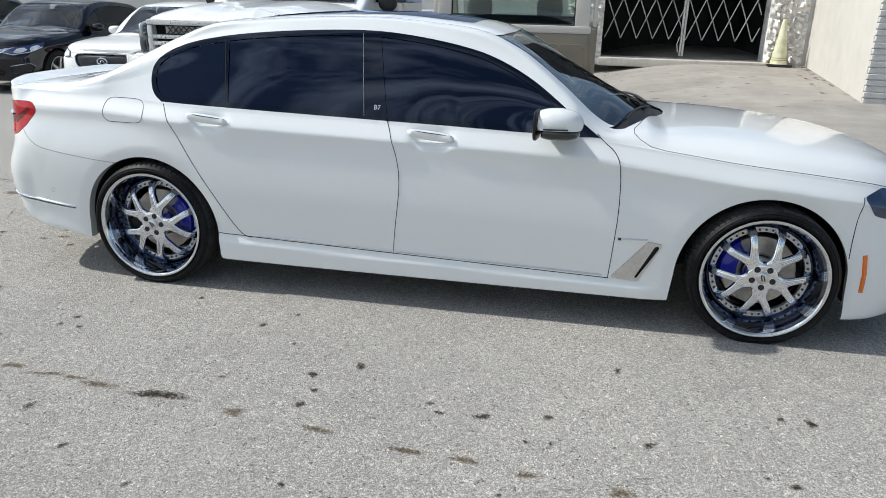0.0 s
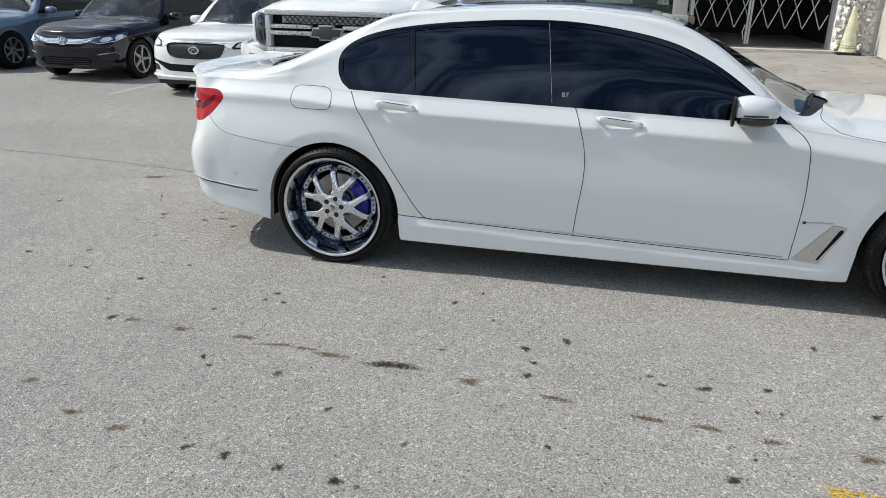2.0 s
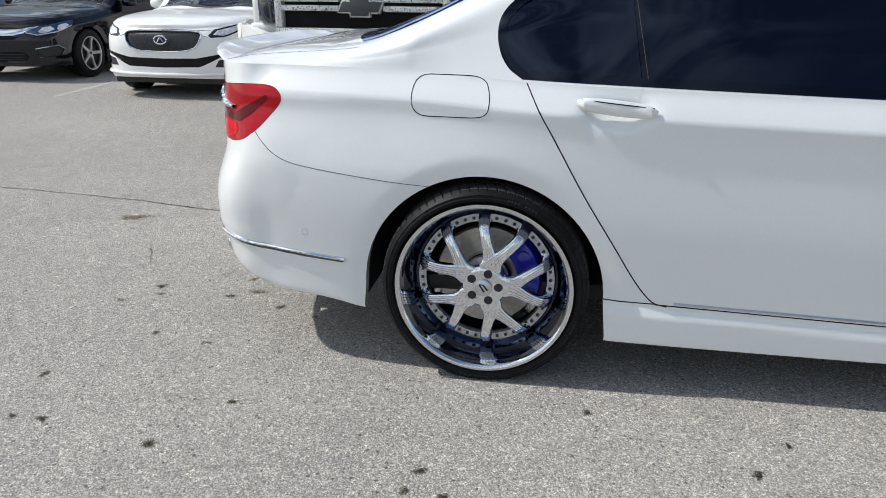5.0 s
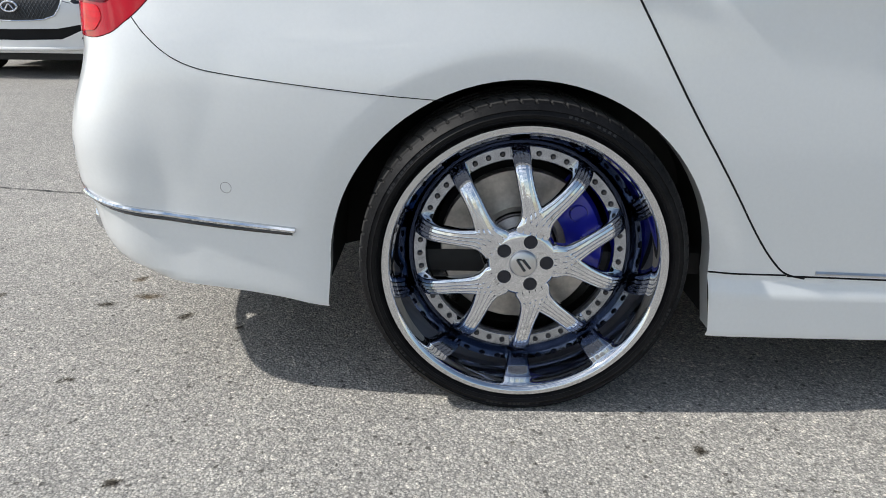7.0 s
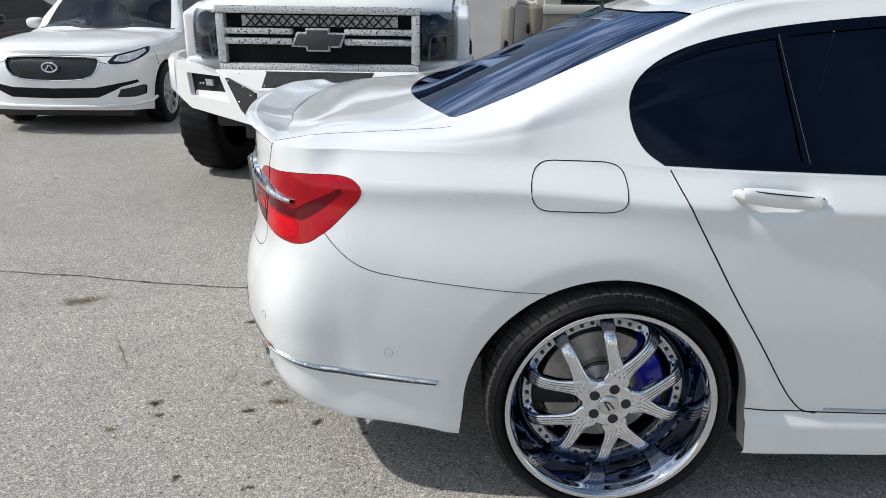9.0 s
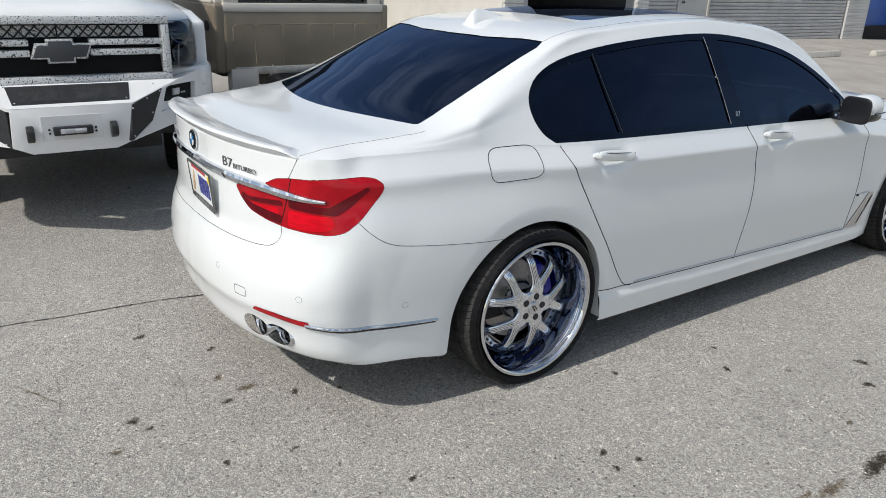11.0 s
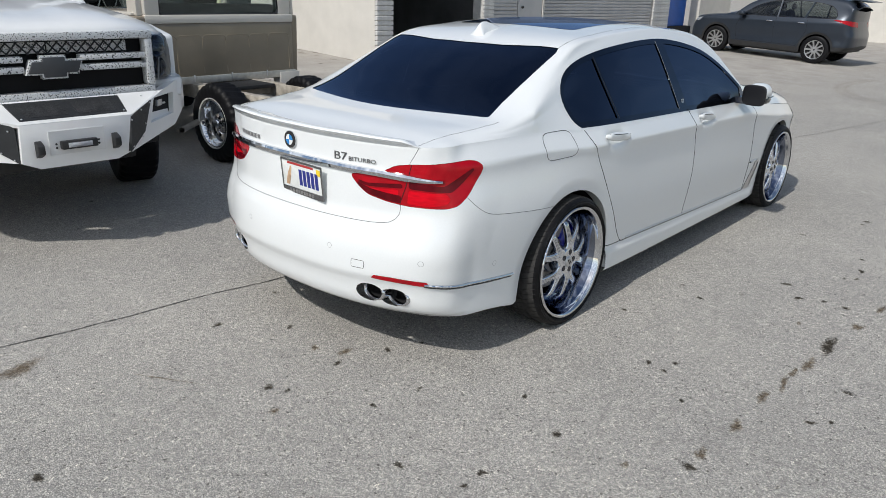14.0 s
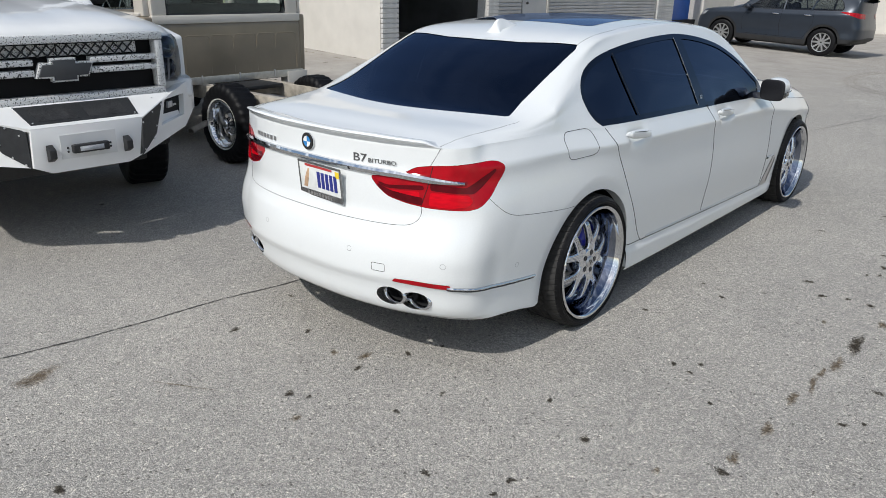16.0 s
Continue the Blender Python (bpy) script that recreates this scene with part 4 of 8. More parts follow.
def tail_light_parts(S, s, lamp):
    """Glowing-red fields, a dark foot and the split between lid and wing inside a tail lamp."""
    def field(name, poly, mat, out):
        q = rounded(poly, .012, 3)
        us = [p[0] for p in q]
        zs = [p[1] for p in q]
        bm = sheet(np.linspace(min(us), max(us), 26), lambda u: 0 * u + min(zs), lambda u: 0 * u + max(zs), 8, [q])
        got = skin_regions(bm, S.lower, lambda u, z: "in" if inside((u, z), q) else None, YC)
        skin_part(name, [got["in"]], mat, lamp, YC, out, (s,))
    field("light_field", [(-1.26, .838), (-1.09, .846), (-1.09, .806), (-1.19, .812), (-1.23, .824)], RED_BRIGHT, .0020)
    field("light_field", [(-1.045, .846), (-.885, .838), (-.862, .815), (-.885, .790), (-.97, .784), (-1.05, .786)], RED_BRIGHT, .0020)
    field("lamp_shade", [(-1.045, .884), (-.895, .868), (-.835, .898), (-.742, .938), (-.734, .927), (-.80, .880), (-.862, .842), (-1.045, .853)], RED_DEEP, .0023)
    field("lamp_shade", [(-1.28, .870), (-1.235, .860), (-1.075, .872), (-1.07, .852), (-1.235, .846), (-1.275, .858)], RED_DEEP, .0023)
    part("lamp_rim", tube(on_skin(S.lower, LAMP + LAMP[:1], YC, s, -.0022), .0031, 6), RED_DEEP, lamp, "dark red rim of the lamp")
    field("lamp_foot", [(-1.285, .862), (-1.22, .838), (-1.12, .824), (-1.075, .820), (-1.08, .787), (-1.14, .794), (-1.23, .814), (-1.28, .846)], RED_DEEP, .0025)
    part("lamp_gap", tube(on_skin(S.lower, [(-1.036, .955), (-1.058, .86), (-1.082, .787)], YC, s, .0008), .0018, 6), DARK, lamp)


def mirror(S, s):
    x, y, z = 2.195, YC + s * .968, 1.015
    cap = blob(x - .004, y - s * .002, z + .016, .120, .078, .068, 2.3)
    for v in cap.verts:
        if v.co.z < z - .012:
            v.co.z = z - .012 + (v.co.z - z + .012) * .25
        v.co.x += (v.co.y - y) * s * -.10
        if v.co.x < x - .088:
            v.co.x = x - .088 + (v.co.x - x + .088) * .2
    m = part("door_mirror", cap, WHITE, CAR, "white mirror cap over a black foot")
    low = blob(x + .005, y, z - .026, .100, .074, .036, 2.4)
    for v in low.verts:
        v.co.x += (v.co.y - y) * s * -.10
        if v.co.x < x - .072:
            v.co.x = x - .072
    part("mirror_foot", low, BLACK_GLOSS, m)
    stem = prism([(x - .06, z - .065), (x + .09, z - .065), (x + .07, z - .02), (x - .04, z - .02)], "y", y - s * .19, y - s * .05, .01)
    part("mirror_arm", stem, BLACK_GLOSS, m)
    pane = blob(x - .094, y - s * .002, z + .006, .010, .082, .070, 4.0, 40, 20)
    for v in pane.verts:
        v.co.x += (v.co.y - y) * s * -.10
    part("mirror_glass", pane, material("dark_mirror", (.012, .012, .014), .32, spec=.3), m, "dark mirror glass in a black rim")
    part("turn_signal", tube([(x + .05, y + s * .079, z - .002), (x - .02, y + s * .086, z - .003), (x - .06, y + s * .084, z - .003)], .0045, 6), BLACK_GLOSS, m)


PIPES = ((-1.212, .369), (-1.098, .360))


def exhaust(s):
    """Two oval tail pipes side by side in their cut-outs."""
    for u, z in PIPES:
        x, b, _ = (float(v) for v in SAL.lower(u, z))
        m = Matrix.Translation((x + .026, YC + s * b, z)) @ Matrix.Diagonal((1, 1.12, .74, 1))
        bm = revolve([(.043, .030), (.0445, .006), (.048, -.004), (.0515, -.0065), (.057, -.0065), (.0605, -.003), (.062, .006), (.062, .14), (.050, .14)], 40, "x", close=True)
        bm.transform(m)
        pipe = part("tail_pipe", bm, CHROME, CAR, "oval chrome tail pipe")
        bm = revolve([(.0, .05), (.042, .05), (.0435, .014)], 30, "x")
        bm.transform(m)
        part("pipe_mouth", bm, DARK, pipe)
        # dark disc added behind the cut-out to keep sunlight from passing through
        bm = revolve([(.0, .06), (.078, .06)], 30, "x")
        bm.transform(m)
        part("pipe_recess", bm, DARK, pipe)


def spoiler(S):
    """The lip along the trunk lid's rear edge."""
    bm = bmesh.new()
    us = np.linspace(S.u0, -1.0, 46)
    ring = []
    for s in (1, -1):
        seq = us[::-1] if s > 0 else us[1:]
        for u in seq:
            x, _, nx, nb = (float(v) for v in S.plan(np.array(u)))
            ex, eb, ez = (float(v) for v in S.lower(u, float(S.z_top(x))))
            t = min(1, (-1.0 - u) / .085)
            t = t * t * (3 - 2 * t)
            t2 = .45 + .55 * min(1, (-1.0 - u) / .30)
            t = t * (.35 + .65 * t2)
            prof = ((-.115 * t2, -.004), (-.112 * t2, .003 * t), (-.06 * t2, .015 * t), (-.012, .034 * t), (.004 * t, .037 * t), (.020 * t, .034 * t), (.027 * t, .026 * t), (.02 * t, .016 * t), (.004, .010 * t), (.0, -.006), (-.003, -.02))
            row = []
            for d, h in prof:
                xx, bb = ex + nx * d, eb + nb * d
                zb = ez
                if d < 0:
                    half = max(.05, float(np.interp(xx, S.px[:700], S.pb[:700])))
                    rise = np.interp(min(1, bb / half), (0, .28, .55, .8, .93, 1), (1, .98, .91, .74, .42, 0))
                    zb = ez + (float(S.mid(xx)) - ez) * float(rise) * min(1, -d / .06)
                row.append(bm.verts.new((xx, YC + s * max(bb, 0) if u > S.u0 + 1e-6 else YC, zb + h)))
            ring.append(row)
    for A, B in zip(ring, ring[1:]):
        for k in range(len(A) - 1):
            try:
                bm.faces.new((A[k], A[k + 1], B[k + 1], B[k]))
            except ValueError:
                pass
    bmesh.ops.recalc_face_normals(bm, faces=bm.faces)
    part("spoiler", bm, WHITE, CAR, "white lip spoiler on the trunk lid")


def badges():
    """Roundel, letters and number plate on the tail."""
    S = SAL
    tail = lambda y, z, out=.006: Vector((float(S.lower(S.u0 + abs(y - YC), z)[0]) - out, y, z))
    def face(y, z, out):
        a = tail(y - .04, z, 0) - tail(y + .04, z, 0)
        return Matrix.Translation(tail(y, z, out)) @ Euler((radians(90), 0, math.atan2(a.y, a.x))).to_matrix().to_4x4()
    for k, (r, mat, out) in enumerate(((.040, CHROME, .004), (.037, BLACK_GLOSS, .007))):
        bm = revolve([(0, -.004), (r, -.004), (r, .002)], 40, "x")
        bmesh.ops.translate(bm, vec=tail(-.040, .984, out), verts=bm.verts)
        ring = part("roundel", bm, mat, CAR) if k == 0 else part("roundel_rim", bm, mat, ring)
    for q in range(4):
        bm = bmesh.new()
        c = bm.verts.new((0, 0, 0))
        arc = [bm.verts.new((0, .024 * math.cos(a), .024 * math.sin(a))) for a in np.linspace(q * math.pi / 2, (q + 1) * math.pi / 2, 9)]
        for a, b in zip(arc, arc[1:]):
            bm.faces.new((c, a, b))
        bmesh.ops.translate(bm, vec=tail(-.040, .984, .0125), verts=bm.verts)
        part("roundel_quarter", bm, material("badge_blue", (.02, .22, .55), .2, coat=1) if q % 2 else WHITE, ring, smooth=False)
    m = face(-.350, .956, .0012) @ Matrix.Diagonal((1.42, 1, 1, 1))
    part("letters", text_mesh("B7", .049, m, .0015), LETTER, CAR, "satin model letters")
    m = face(-.462, .951, .0014) @ Matrix.Diagonal((1.3, 1, 1, 1))
    part("letters", text_mesh("BITURBO", .026, m, .0008), LETTER, CAR, "small satin model letters")
    bm = bmesh.new()
    for k in range(6):                                   # a maker's name as plain bars
        c = tail(.395 - .034 * k, .955, .002)
        box(c.x - .002, c.x + .002, c.y - .010, c.y + .010, c.z - .010, c.z + .010, bm=bm)
    part("name_bars", bm, SATIN, CAR, smooth=False)
    # number plate in a dark frame: its characters stay plain bars
    pl = thing("number_plate", "white number plate with blue bars in a dark frame", "number plate")
    pl.matrix_world = Matrix.Translation(tail(-.128, .820, .007)) @ Euler((0, radians(-5), radians(-2))).to_matrix().to_4x4()
    plate_m = material("plate_white", (.75, .76, .74), .35, vary=.08, scale=40)
    part("plate", box(-.004, .0, -.146, .146, -.074, .074, .002), plate_m, pl)
    fr = bmesh.new()
    for y0, y1, z0, z1 in ((-.149, .149, .070, .078), (-.149, .149, -.080, -.054), (-.149, -.143, -.054, .070), (.143, .149, -.054, .070)):
        box(-.008, .0, y0, y1, z0, z1, .002, bm=fr)
    part("plate_frame", fr, material("worn_metal_frame", (.22, .22, .225), .25, .8, vary=.2, scale=40), pl)
    ink = material("plate_blue_ink", (.02, .03, .22), .4)
    for k in range(5):
        y = .008 - .029 * k
        part("character_bar", box(-.0055, -.0035, y - .0105, y + .0105, -.034, .040), ink, pl, smooth=False)
    part("plate_picture", prism([(.122, -.045), (.098, -.045), (.082, .0), (.072, .045), (.080, .048), (.098, .018), (.112, -.01)], "x", -.0055, -.0035), material("plate_tan", (.55, .36, .22), .5, vary=.3, scale=60), pl, smooth=False)
    part("plate_sticker", box(-.0055, -.0035, -.138, -.112, .034, .062), material("sticker_yellow", (.85, .62, .03), .4), pl, smooth=False)
    part("plate_header", box(-.0055, -.0035, -.09, .10, .056, .066), material("plate_red", (.45, .04, .04), .4), pl, smooth=False)
    bm = bmesh.new()
    for k in range(9):
        box(-.0095, -.007, .085 - .02 * k - .007, .085 - .02 * k + .007, -.075, -.060, bm=bm)
    part("frame_letter_bars", bm, SATIN, pl, smooth=False)
    # marks on the window post, both characters readable
    for s in (-1,):
        p = on_skin(S.upper, [(1.292, S.f_of_z(1.292, 1.035))] * 2, YC, s, .004)[0]
        part("letters", text_mesh("B7", .034, Matrix.Translation(p) @ Euler((radians(70), 0, 0)).to_matrix().to_4x4(), .0006), SATIN, CAR, "small satin letters on the window post")


def cabin_inside():
    """Seats, dashboard and wheel, as far as the tinted panes let them show."""
    part("cabin_floor", box(-.3, 2.5, YC - .75, YC + .75, .27, .33, .02), INTERIOR, CAR)
    for x, y in ((1.25, -.38), (1.25, .38), (.25, -.38), (.25, .38)):
        seat = blob(x + .10, YC + y, .55, .28, .26, .14, 3)
        ob = part("seat", seat, INTERIOR, CAR)
        back = blob(x - .20, YC + y, .86 if x > 1 else .78, .11, .25, .34 if x > 1 else .26, 3)
        bmesh.ops.rotate(back, cent=(x - .2, YC + y, .6), matrix=Matrix.Rotation(radians(-14), 3, "Y"), verts=back.verts)
        part("backrest", back, INTERIOR, ob)
        part("headrest", blob(x - .31, YC + y, 1.22 if x > 1 else 1.05, .06, .13, .09, 2.6, 18, 12), INTERIOR, ob)
    part("parcel_shelf", box(-.42, -.05, YC - .62, YC + .62, 1.00, 1.03, .01), INTERIOR, CAR)
    part("dashboard", blob(2.25, YC, .86, .28, .70, .10, 3), INTERIOR, CAR)
    part("brake_light", box(.02, .035, YC - .17, YC + .17, 1.285, 1.305, .004), material("lamp_strip", (.25, .25, .28), .3), CAR)


def part_nut():
    """A small domed hexagon nut."""
    bm = revolve([(0, .0262), (.0040, .0268), (.0068, .0285), (.0080, .031), (.0080, .038)], 12, "y")
    return bm


def wheel_mesh_set():
    """The meshes of one big chrome wheel, its face towards -y, its axle along y."""
    parts = {}
    # tyre: ribbed sidewall, shoulder blocks and grooves
    prof = [(.292, .014), (.298, .005), (.304, -.003), (.3055, -.0045), (.307, -.003), (.3095, -.0045), (.313, -.0045), (.315, -.0065), (.317, -.0045), (.323, -.003), (.325, -.0048), (.327, -.0015),
            (.335, .005), (.3405, .014), (.3435, .026), (.345, .045), (.345, .075), (.339, .078), (.339, .088), (.345, .091), (.3455, .122),
            (.339, .125), (.339, .135), (.3455, .138), (.345, .17), (.339, .173), (.339, .183), (.345, .186), (.3435, .225), (.338, .25), (.318, .262), (.296, .258)]
    bm = bmesh.new()
    n = 288
    rings = []
    for i in range(n):                                   # 72 blocks with a narrow slanted cut between them
        a = 2 * math.pi * (i // 4 + (0, .07, .16, .23)[i % 4]) / 72
        cut = .0042 if i % 4 in (1, 2) else 0
        ring = []
        for r, k in prof:
            rr, aa = r - (cut if .012 <= k <= .07 or .09 < k < .123 or .137 < k < .171 or .19 < k < .25 else 0), a + .8 * max(0, k - .01)
            ring.append(bm.verts.new((rr * math.cos(aa), k, rr * math.sin(aa))))
        rings.append(ring)
    for i in range(n):
        A, B = rings[i], rings[(i + 1) % n]
        for k in range(len(prof) - 1):
            bm.faces.new((A[k], B[k], B[k + 1], A[k + 1]))
    bmesh.ops.recalc_face_normals(bm, faces=bm.faces)
    for f in bm.faces:                                   # the tread is dusty, the sidewall dressed
        if min(v.co.y for v in f.verts) > .012:
            f.material_index = 1
    parts["tyre"] = (bm, [RUBBER, TREAD])
    # raised sidewall lettering, too worn to read: plain bars
    bm = bmesh.new()
    for a0, count, step_a in ((52, 9, 2.1), (120, 14, 1.7), (205, 9, 2.1), (250, 12, 1.8), (318, 10, 2.0)):
        for k in range(count):
            if k % 6 == 4:
                continue
            c = math.radians(a0 + k * step_a)
            q = [(rr * math.cos(c + d), rr * math.sin(c + d), yy) for rr, yy in ((.3173, -.0046), (.3225, -.0031)) for d in (-.010, .010)]
            lo = [bm.verts.new((x, y + .002, z)) for x, z, y in (q[0], q[1], q[3], q[2])]
            hi = [bm.verts.new((x, y - .0008, z)) for x, z, y in (q[0], q[1], q[3], q[2])]
            bm.faces.new(hi)
            for i in range(4):
                bm.faces.new((lo[i], lo[(i + 1) % 4], hi[(i + 1) % 4], hi[i]))
    bmesh.ops.recalc_face_normals(bm, faces=bm.faces)
    parts["sidewall_marks"] = (bm, material("worn_rubber_marks", (.035, .035, .037), .6, spec=.2))
    # stepped lip and barrel
    prof = [(.290, .016), (.296, .006), (.297, -.002), (.294, -.0065), (.287, -.007), (.281, -.004), (.2775, .003), (.2745, .012), (.2725, .02), (.270, .026)]
    parts["rim"] = (revolve(prof, 128, "y"), CHROME)
    # the barrel's dark blue reflections come from its material colour
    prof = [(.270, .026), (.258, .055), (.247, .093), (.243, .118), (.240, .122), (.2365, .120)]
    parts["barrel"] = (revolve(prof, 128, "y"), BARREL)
    # inner ring, its grey-blue toned for the dark and blue it reflects
    prof = [(.2365, .120), (.2345, .108), (.232, .1045), (.207, .1045), (.205, .107), (.203, .13), (.203, .235)]
    parts["inner_ring"] = (revolve(prof, 128, "y"), material("polished_ring", (.42, .45, .50), .10, 1.0, vary=.2, scale=60))
    # bolts on the inner ring
    for k in range(30):
        a = radians(17 + 36 * (k // 3) + (-8, 0, 8)[k % 3])
        bm = revolve([(0, .0985), (.0035, .099), (.0058, .1015), (.0062, .105)], 12, "y")
        bmesh.ops.translate(bm, vec=(.219 * math.cos(a + radians(13)), 0, .219 * math.sin(a + radians(13))), verts=bm.verts)
        parts["ring_bolt.%03d" % k] = (bm, RING_BOLT)
    # five forked spokes
    for j in range(5):
        bm = bmesh.new()
        axis = radians(66 + 72 * j)
        for side in (-1, 1):
            path = [(.028, 0, .033, .028), (.056, .6, .0325, .035), (.078, 2.4, .033, .036), (.098, 5.6, .0345, .0275), (.116, 9.4, .0365, .0215), (.136, 12.8, .039, .0187), (.158, 15.4, .0425, .0178),
                    (.180, 17.0, .047, .0178), (.200, 17.9, .0545, .0185), (.217, 18.2, .070, .0195), (.226, 18.3, .086, .0205), (.231, 18.3, .1035, .0215)]
            cross = [(-1.0, .018), (-1.0, .003), (-.93, -.001), (-.84, -.0028), (-.66, -.0038), (-.64, -.0002), (-.55, -.0002), (-.53, -.0042), (-.25, -.005), (-.23, -.0012), (-.14, -.0012), (-.12, -.0052),
                     (.12, -.0052), (.14, -.0012), (.23, -.0012), (.25, -.005), (.53, -.0042), (.55, -.0002), (.64, -.0002), (.66, -.0038), (.84, -.0028), (.93, -.001), (1.0, .003), (1.0, .018)]
            pts = [(Vector((r * math.cos(axis + radians(t) * side), k, r * math.sin(axis + radians(t) * side))), w) for r, t, k, w in path]
            fine = []
            for i in range(len(pts) - 1):
                p0, p1, p2, p3 = (pts[max(0, min(len(pts) - 1, i + d))][0] for d in (-1, 0, 1, 2))
                for q in range(4):
                    t = q / 4
                    fine.append((.5 * (2 * p1 + (p2 - p0) * t + (2 * p0 - 5 * p1 + 4 * p2 - p3) * t * t + (3 * p1 - p0 - 3 * p2 + p3) * t ** 3), pts[i][1] * (1 - t) + pts[i + 1][1] * t))
            fine.append(pts[-1])
            rows_ = []
            for i, (p, w) in enumerate(fine):
                d = (fine[min(i + 1, len(fine) - 1)][0] - fine[max(i - 1, 0)][0]).normalized()
                up = Vector((0, -1, 0))
                acr = d.cross(up).normalized()
                nrm = acr.cross(d).normalized()
                rows_.append([bm.verts.new(p + acr * (c * w) - nrm * h) for c, h in cross])
            for A, B in zip(rows_, rows_[1:]):
                for k in range(len(cross)):
                    bm.faces.new((A[k], A[(k + 1) % len(cross)], B[(k + 1) % len(cross)], B[k]))
            bm.faces.new(rows_[-1])
        bmesh.ops.recalc_face_normals(bm, faces=bm.faces)
        parts["spoke.%03d" % j] = (bm, SPOKE)
    parts["hub"] = (revolve([(.0, .0262), (.050, .0262), (.062, .0272), (.069, .0300), (.074, .0360), (.077, .052), (.078, .16)], 80, "y"), SPOKE)
    parts["centre_cap"] = (revolve([(0, .018), (.024, .0185), (.028, .021), (.030, .026), (.030, .034)], 40, "y"), SATIN)
    bm = bmesh.new()
    for x0, z0, x1, z1, w in ((-.012, .013, .001, -.014, .003), (.0, .012, .013, -.010, .003), (-.013, .014, -.002, .012, .002)):
        tube([(x0, .0175, z0), (x1, .0175, z1)], w, 5, bm=bm)
    parts["cap_mark"] = (bm, BLACK_GLOSS)
    for j in range(5):
        a = radians(66 + 72 * j)
        # socket closed by a dark disc: the hole's shade is painted, the hub is uncut
        bm = revolve([(.0145, .0275), (.0145, .0252), (.0132, .0246), (.0120, .0258), (.0, .0258)], 24, "y")
        nut = part_nut()
        bmesh.ops.translate(bm, vec=(.049 * math.cos(a), .0, .049 * math.sin(a)), verts=bm.verts)
        parts["lug_socket.%03d" % j] = (bm, LUG_DARK)
        bmesh.ops.translate(nut, vec=(.049 * math.cos(a), .0, .049 * math.sin(a)), verts=nut.verts)
        parts["lug_nut.%03d" % j] = (nut, BARREL)
    parts["brake_disc"] = (revolve([(.084, .125), (.09, .140), (.172, .140), (.174, .143), (.174, .170), (.09, .170)], 96, "y"), STEEL)
    parts["disc_bell"] = (revolve([(0, .105), (.05, .107), (.074, .113), (.082, .126), (.085, .152)], 60, "y"), CHROME)
    # plain dark disc behind the brake: the shade in there is its colour
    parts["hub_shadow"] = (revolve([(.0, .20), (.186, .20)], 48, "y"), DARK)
    return parts


def caliper_mesh():
    bm = bmesh.new()
    a0, a1, n = radians(-40), radians(34), 16
    rings = []
    for i in range(n + 1):
        a = a0 + (a1 - a0) * i / n
        e = 1 - .25 * abs(2 * i / n - 1) ** 4
        rings.append([bm.verts.new((r * math.cos(a), k, r * math.sin(a))) for r, k in ((.104, .126), (.118, .116 / e), (.160, .111 / e), (.180, .116), (.190, .136), (.190, .19), (.106, .19))])
    for A, B in zip(rings, rings[1:]):
        for k in range(7):
            bm.faces.new((A[k], A[(k + 1) % 7], B[(k + 1) % 7], B[k]))
    bm.faces.new(rings[0])
    bm.faces.new(list(reversed(rings[-1])))
    bmesh.ops.recalc_face_normals(bm, faces=bm.faces)
    for a in (-14, 14):
        c = revolve([(0, .108), (.018, .109), (.021, .118)], 18, "y")
        bmesh.ops.translate(c, vec=(.15 * math.cos(radians(a)), 0, .15 * math.sin(radians(a))), verts=c.verts)
        me = bpy.data.meshes.new("tmp")
        c.to_mesh(me)
        c.free()
        bm.from_mesh(me)
        bpy.data.meshes.remove(me)
    return bm


def build_wheels():
    made = None
    for x, s, ang in ((0, -1, 20), (3.2, -1, 165), (0, 1, 20), (3.2, 1, 165)):
        m = Matrix.Translation((x + .010, YC + s * .884, .337 if x == 0 else .331)) @ (Matrix.Identity(4) if s < 0 else Matrix.Rotation(math.pi, 4, "Z"))
        cal = ang if s < 0 else 180 - ang
        if made is None:
            made = {}
            parts = wheel_mesh_set()
            rim = part("wheel", parts.pop("rim")[0], CHROME, CAR, "deep chrome wheel with five forked spokes")
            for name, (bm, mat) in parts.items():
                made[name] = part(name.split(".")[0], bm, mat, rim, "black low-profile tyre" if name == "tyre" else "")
                if name == "sidewall_marks":
                    tagged(made[name], kind="stuff")
            made["rim"] = rim
            cm = part("brake_caliper", caliper_mesh(), BLUE_CALIPER, rim, "bright blue brake caliper")
            made["cal"] = cm
        else:
            rim = made["rim"].copy()
            scene.collection.objects.link(rim)
            for name, o in made.items():
                if name in ("rim",):
                    continue
                c = o.copy()
                scene.collection.objects.link(c)
                c.parent = rim
                if name == "cal":
                    cm = c
        turn = 12 if x else -8
        rim.matrix_local = m @ Matrix.Rotation(radians(turn), 4, "Y")
        cm.matrix_local = Matrix.Rotation(radians(-cal - turn), 4, "Y")


build_saloon()
build_wheels()


# ---- the shop behind the lot ----
STUCCO = material("cream_stucco", (.60, .57, .52), .85, vary=.06, scale=3, bump=.003, bump_scale=90)
STUCCO_GREY = material("grey_white_stucco", (.62, .61, .59), .85, vary=.08, scale=3, bump=.003, bump_scale=90)
BRICK = material("painted_brick", (.60, .59, .57), .75, vary=.12, scale=12, bump=.002, bump_scale=70)
SHUTTER = material("grey_shutter", (.50, .50, .50), .5, .2, vary=.10, scale=2, bump=.0005, bump_scale=40)
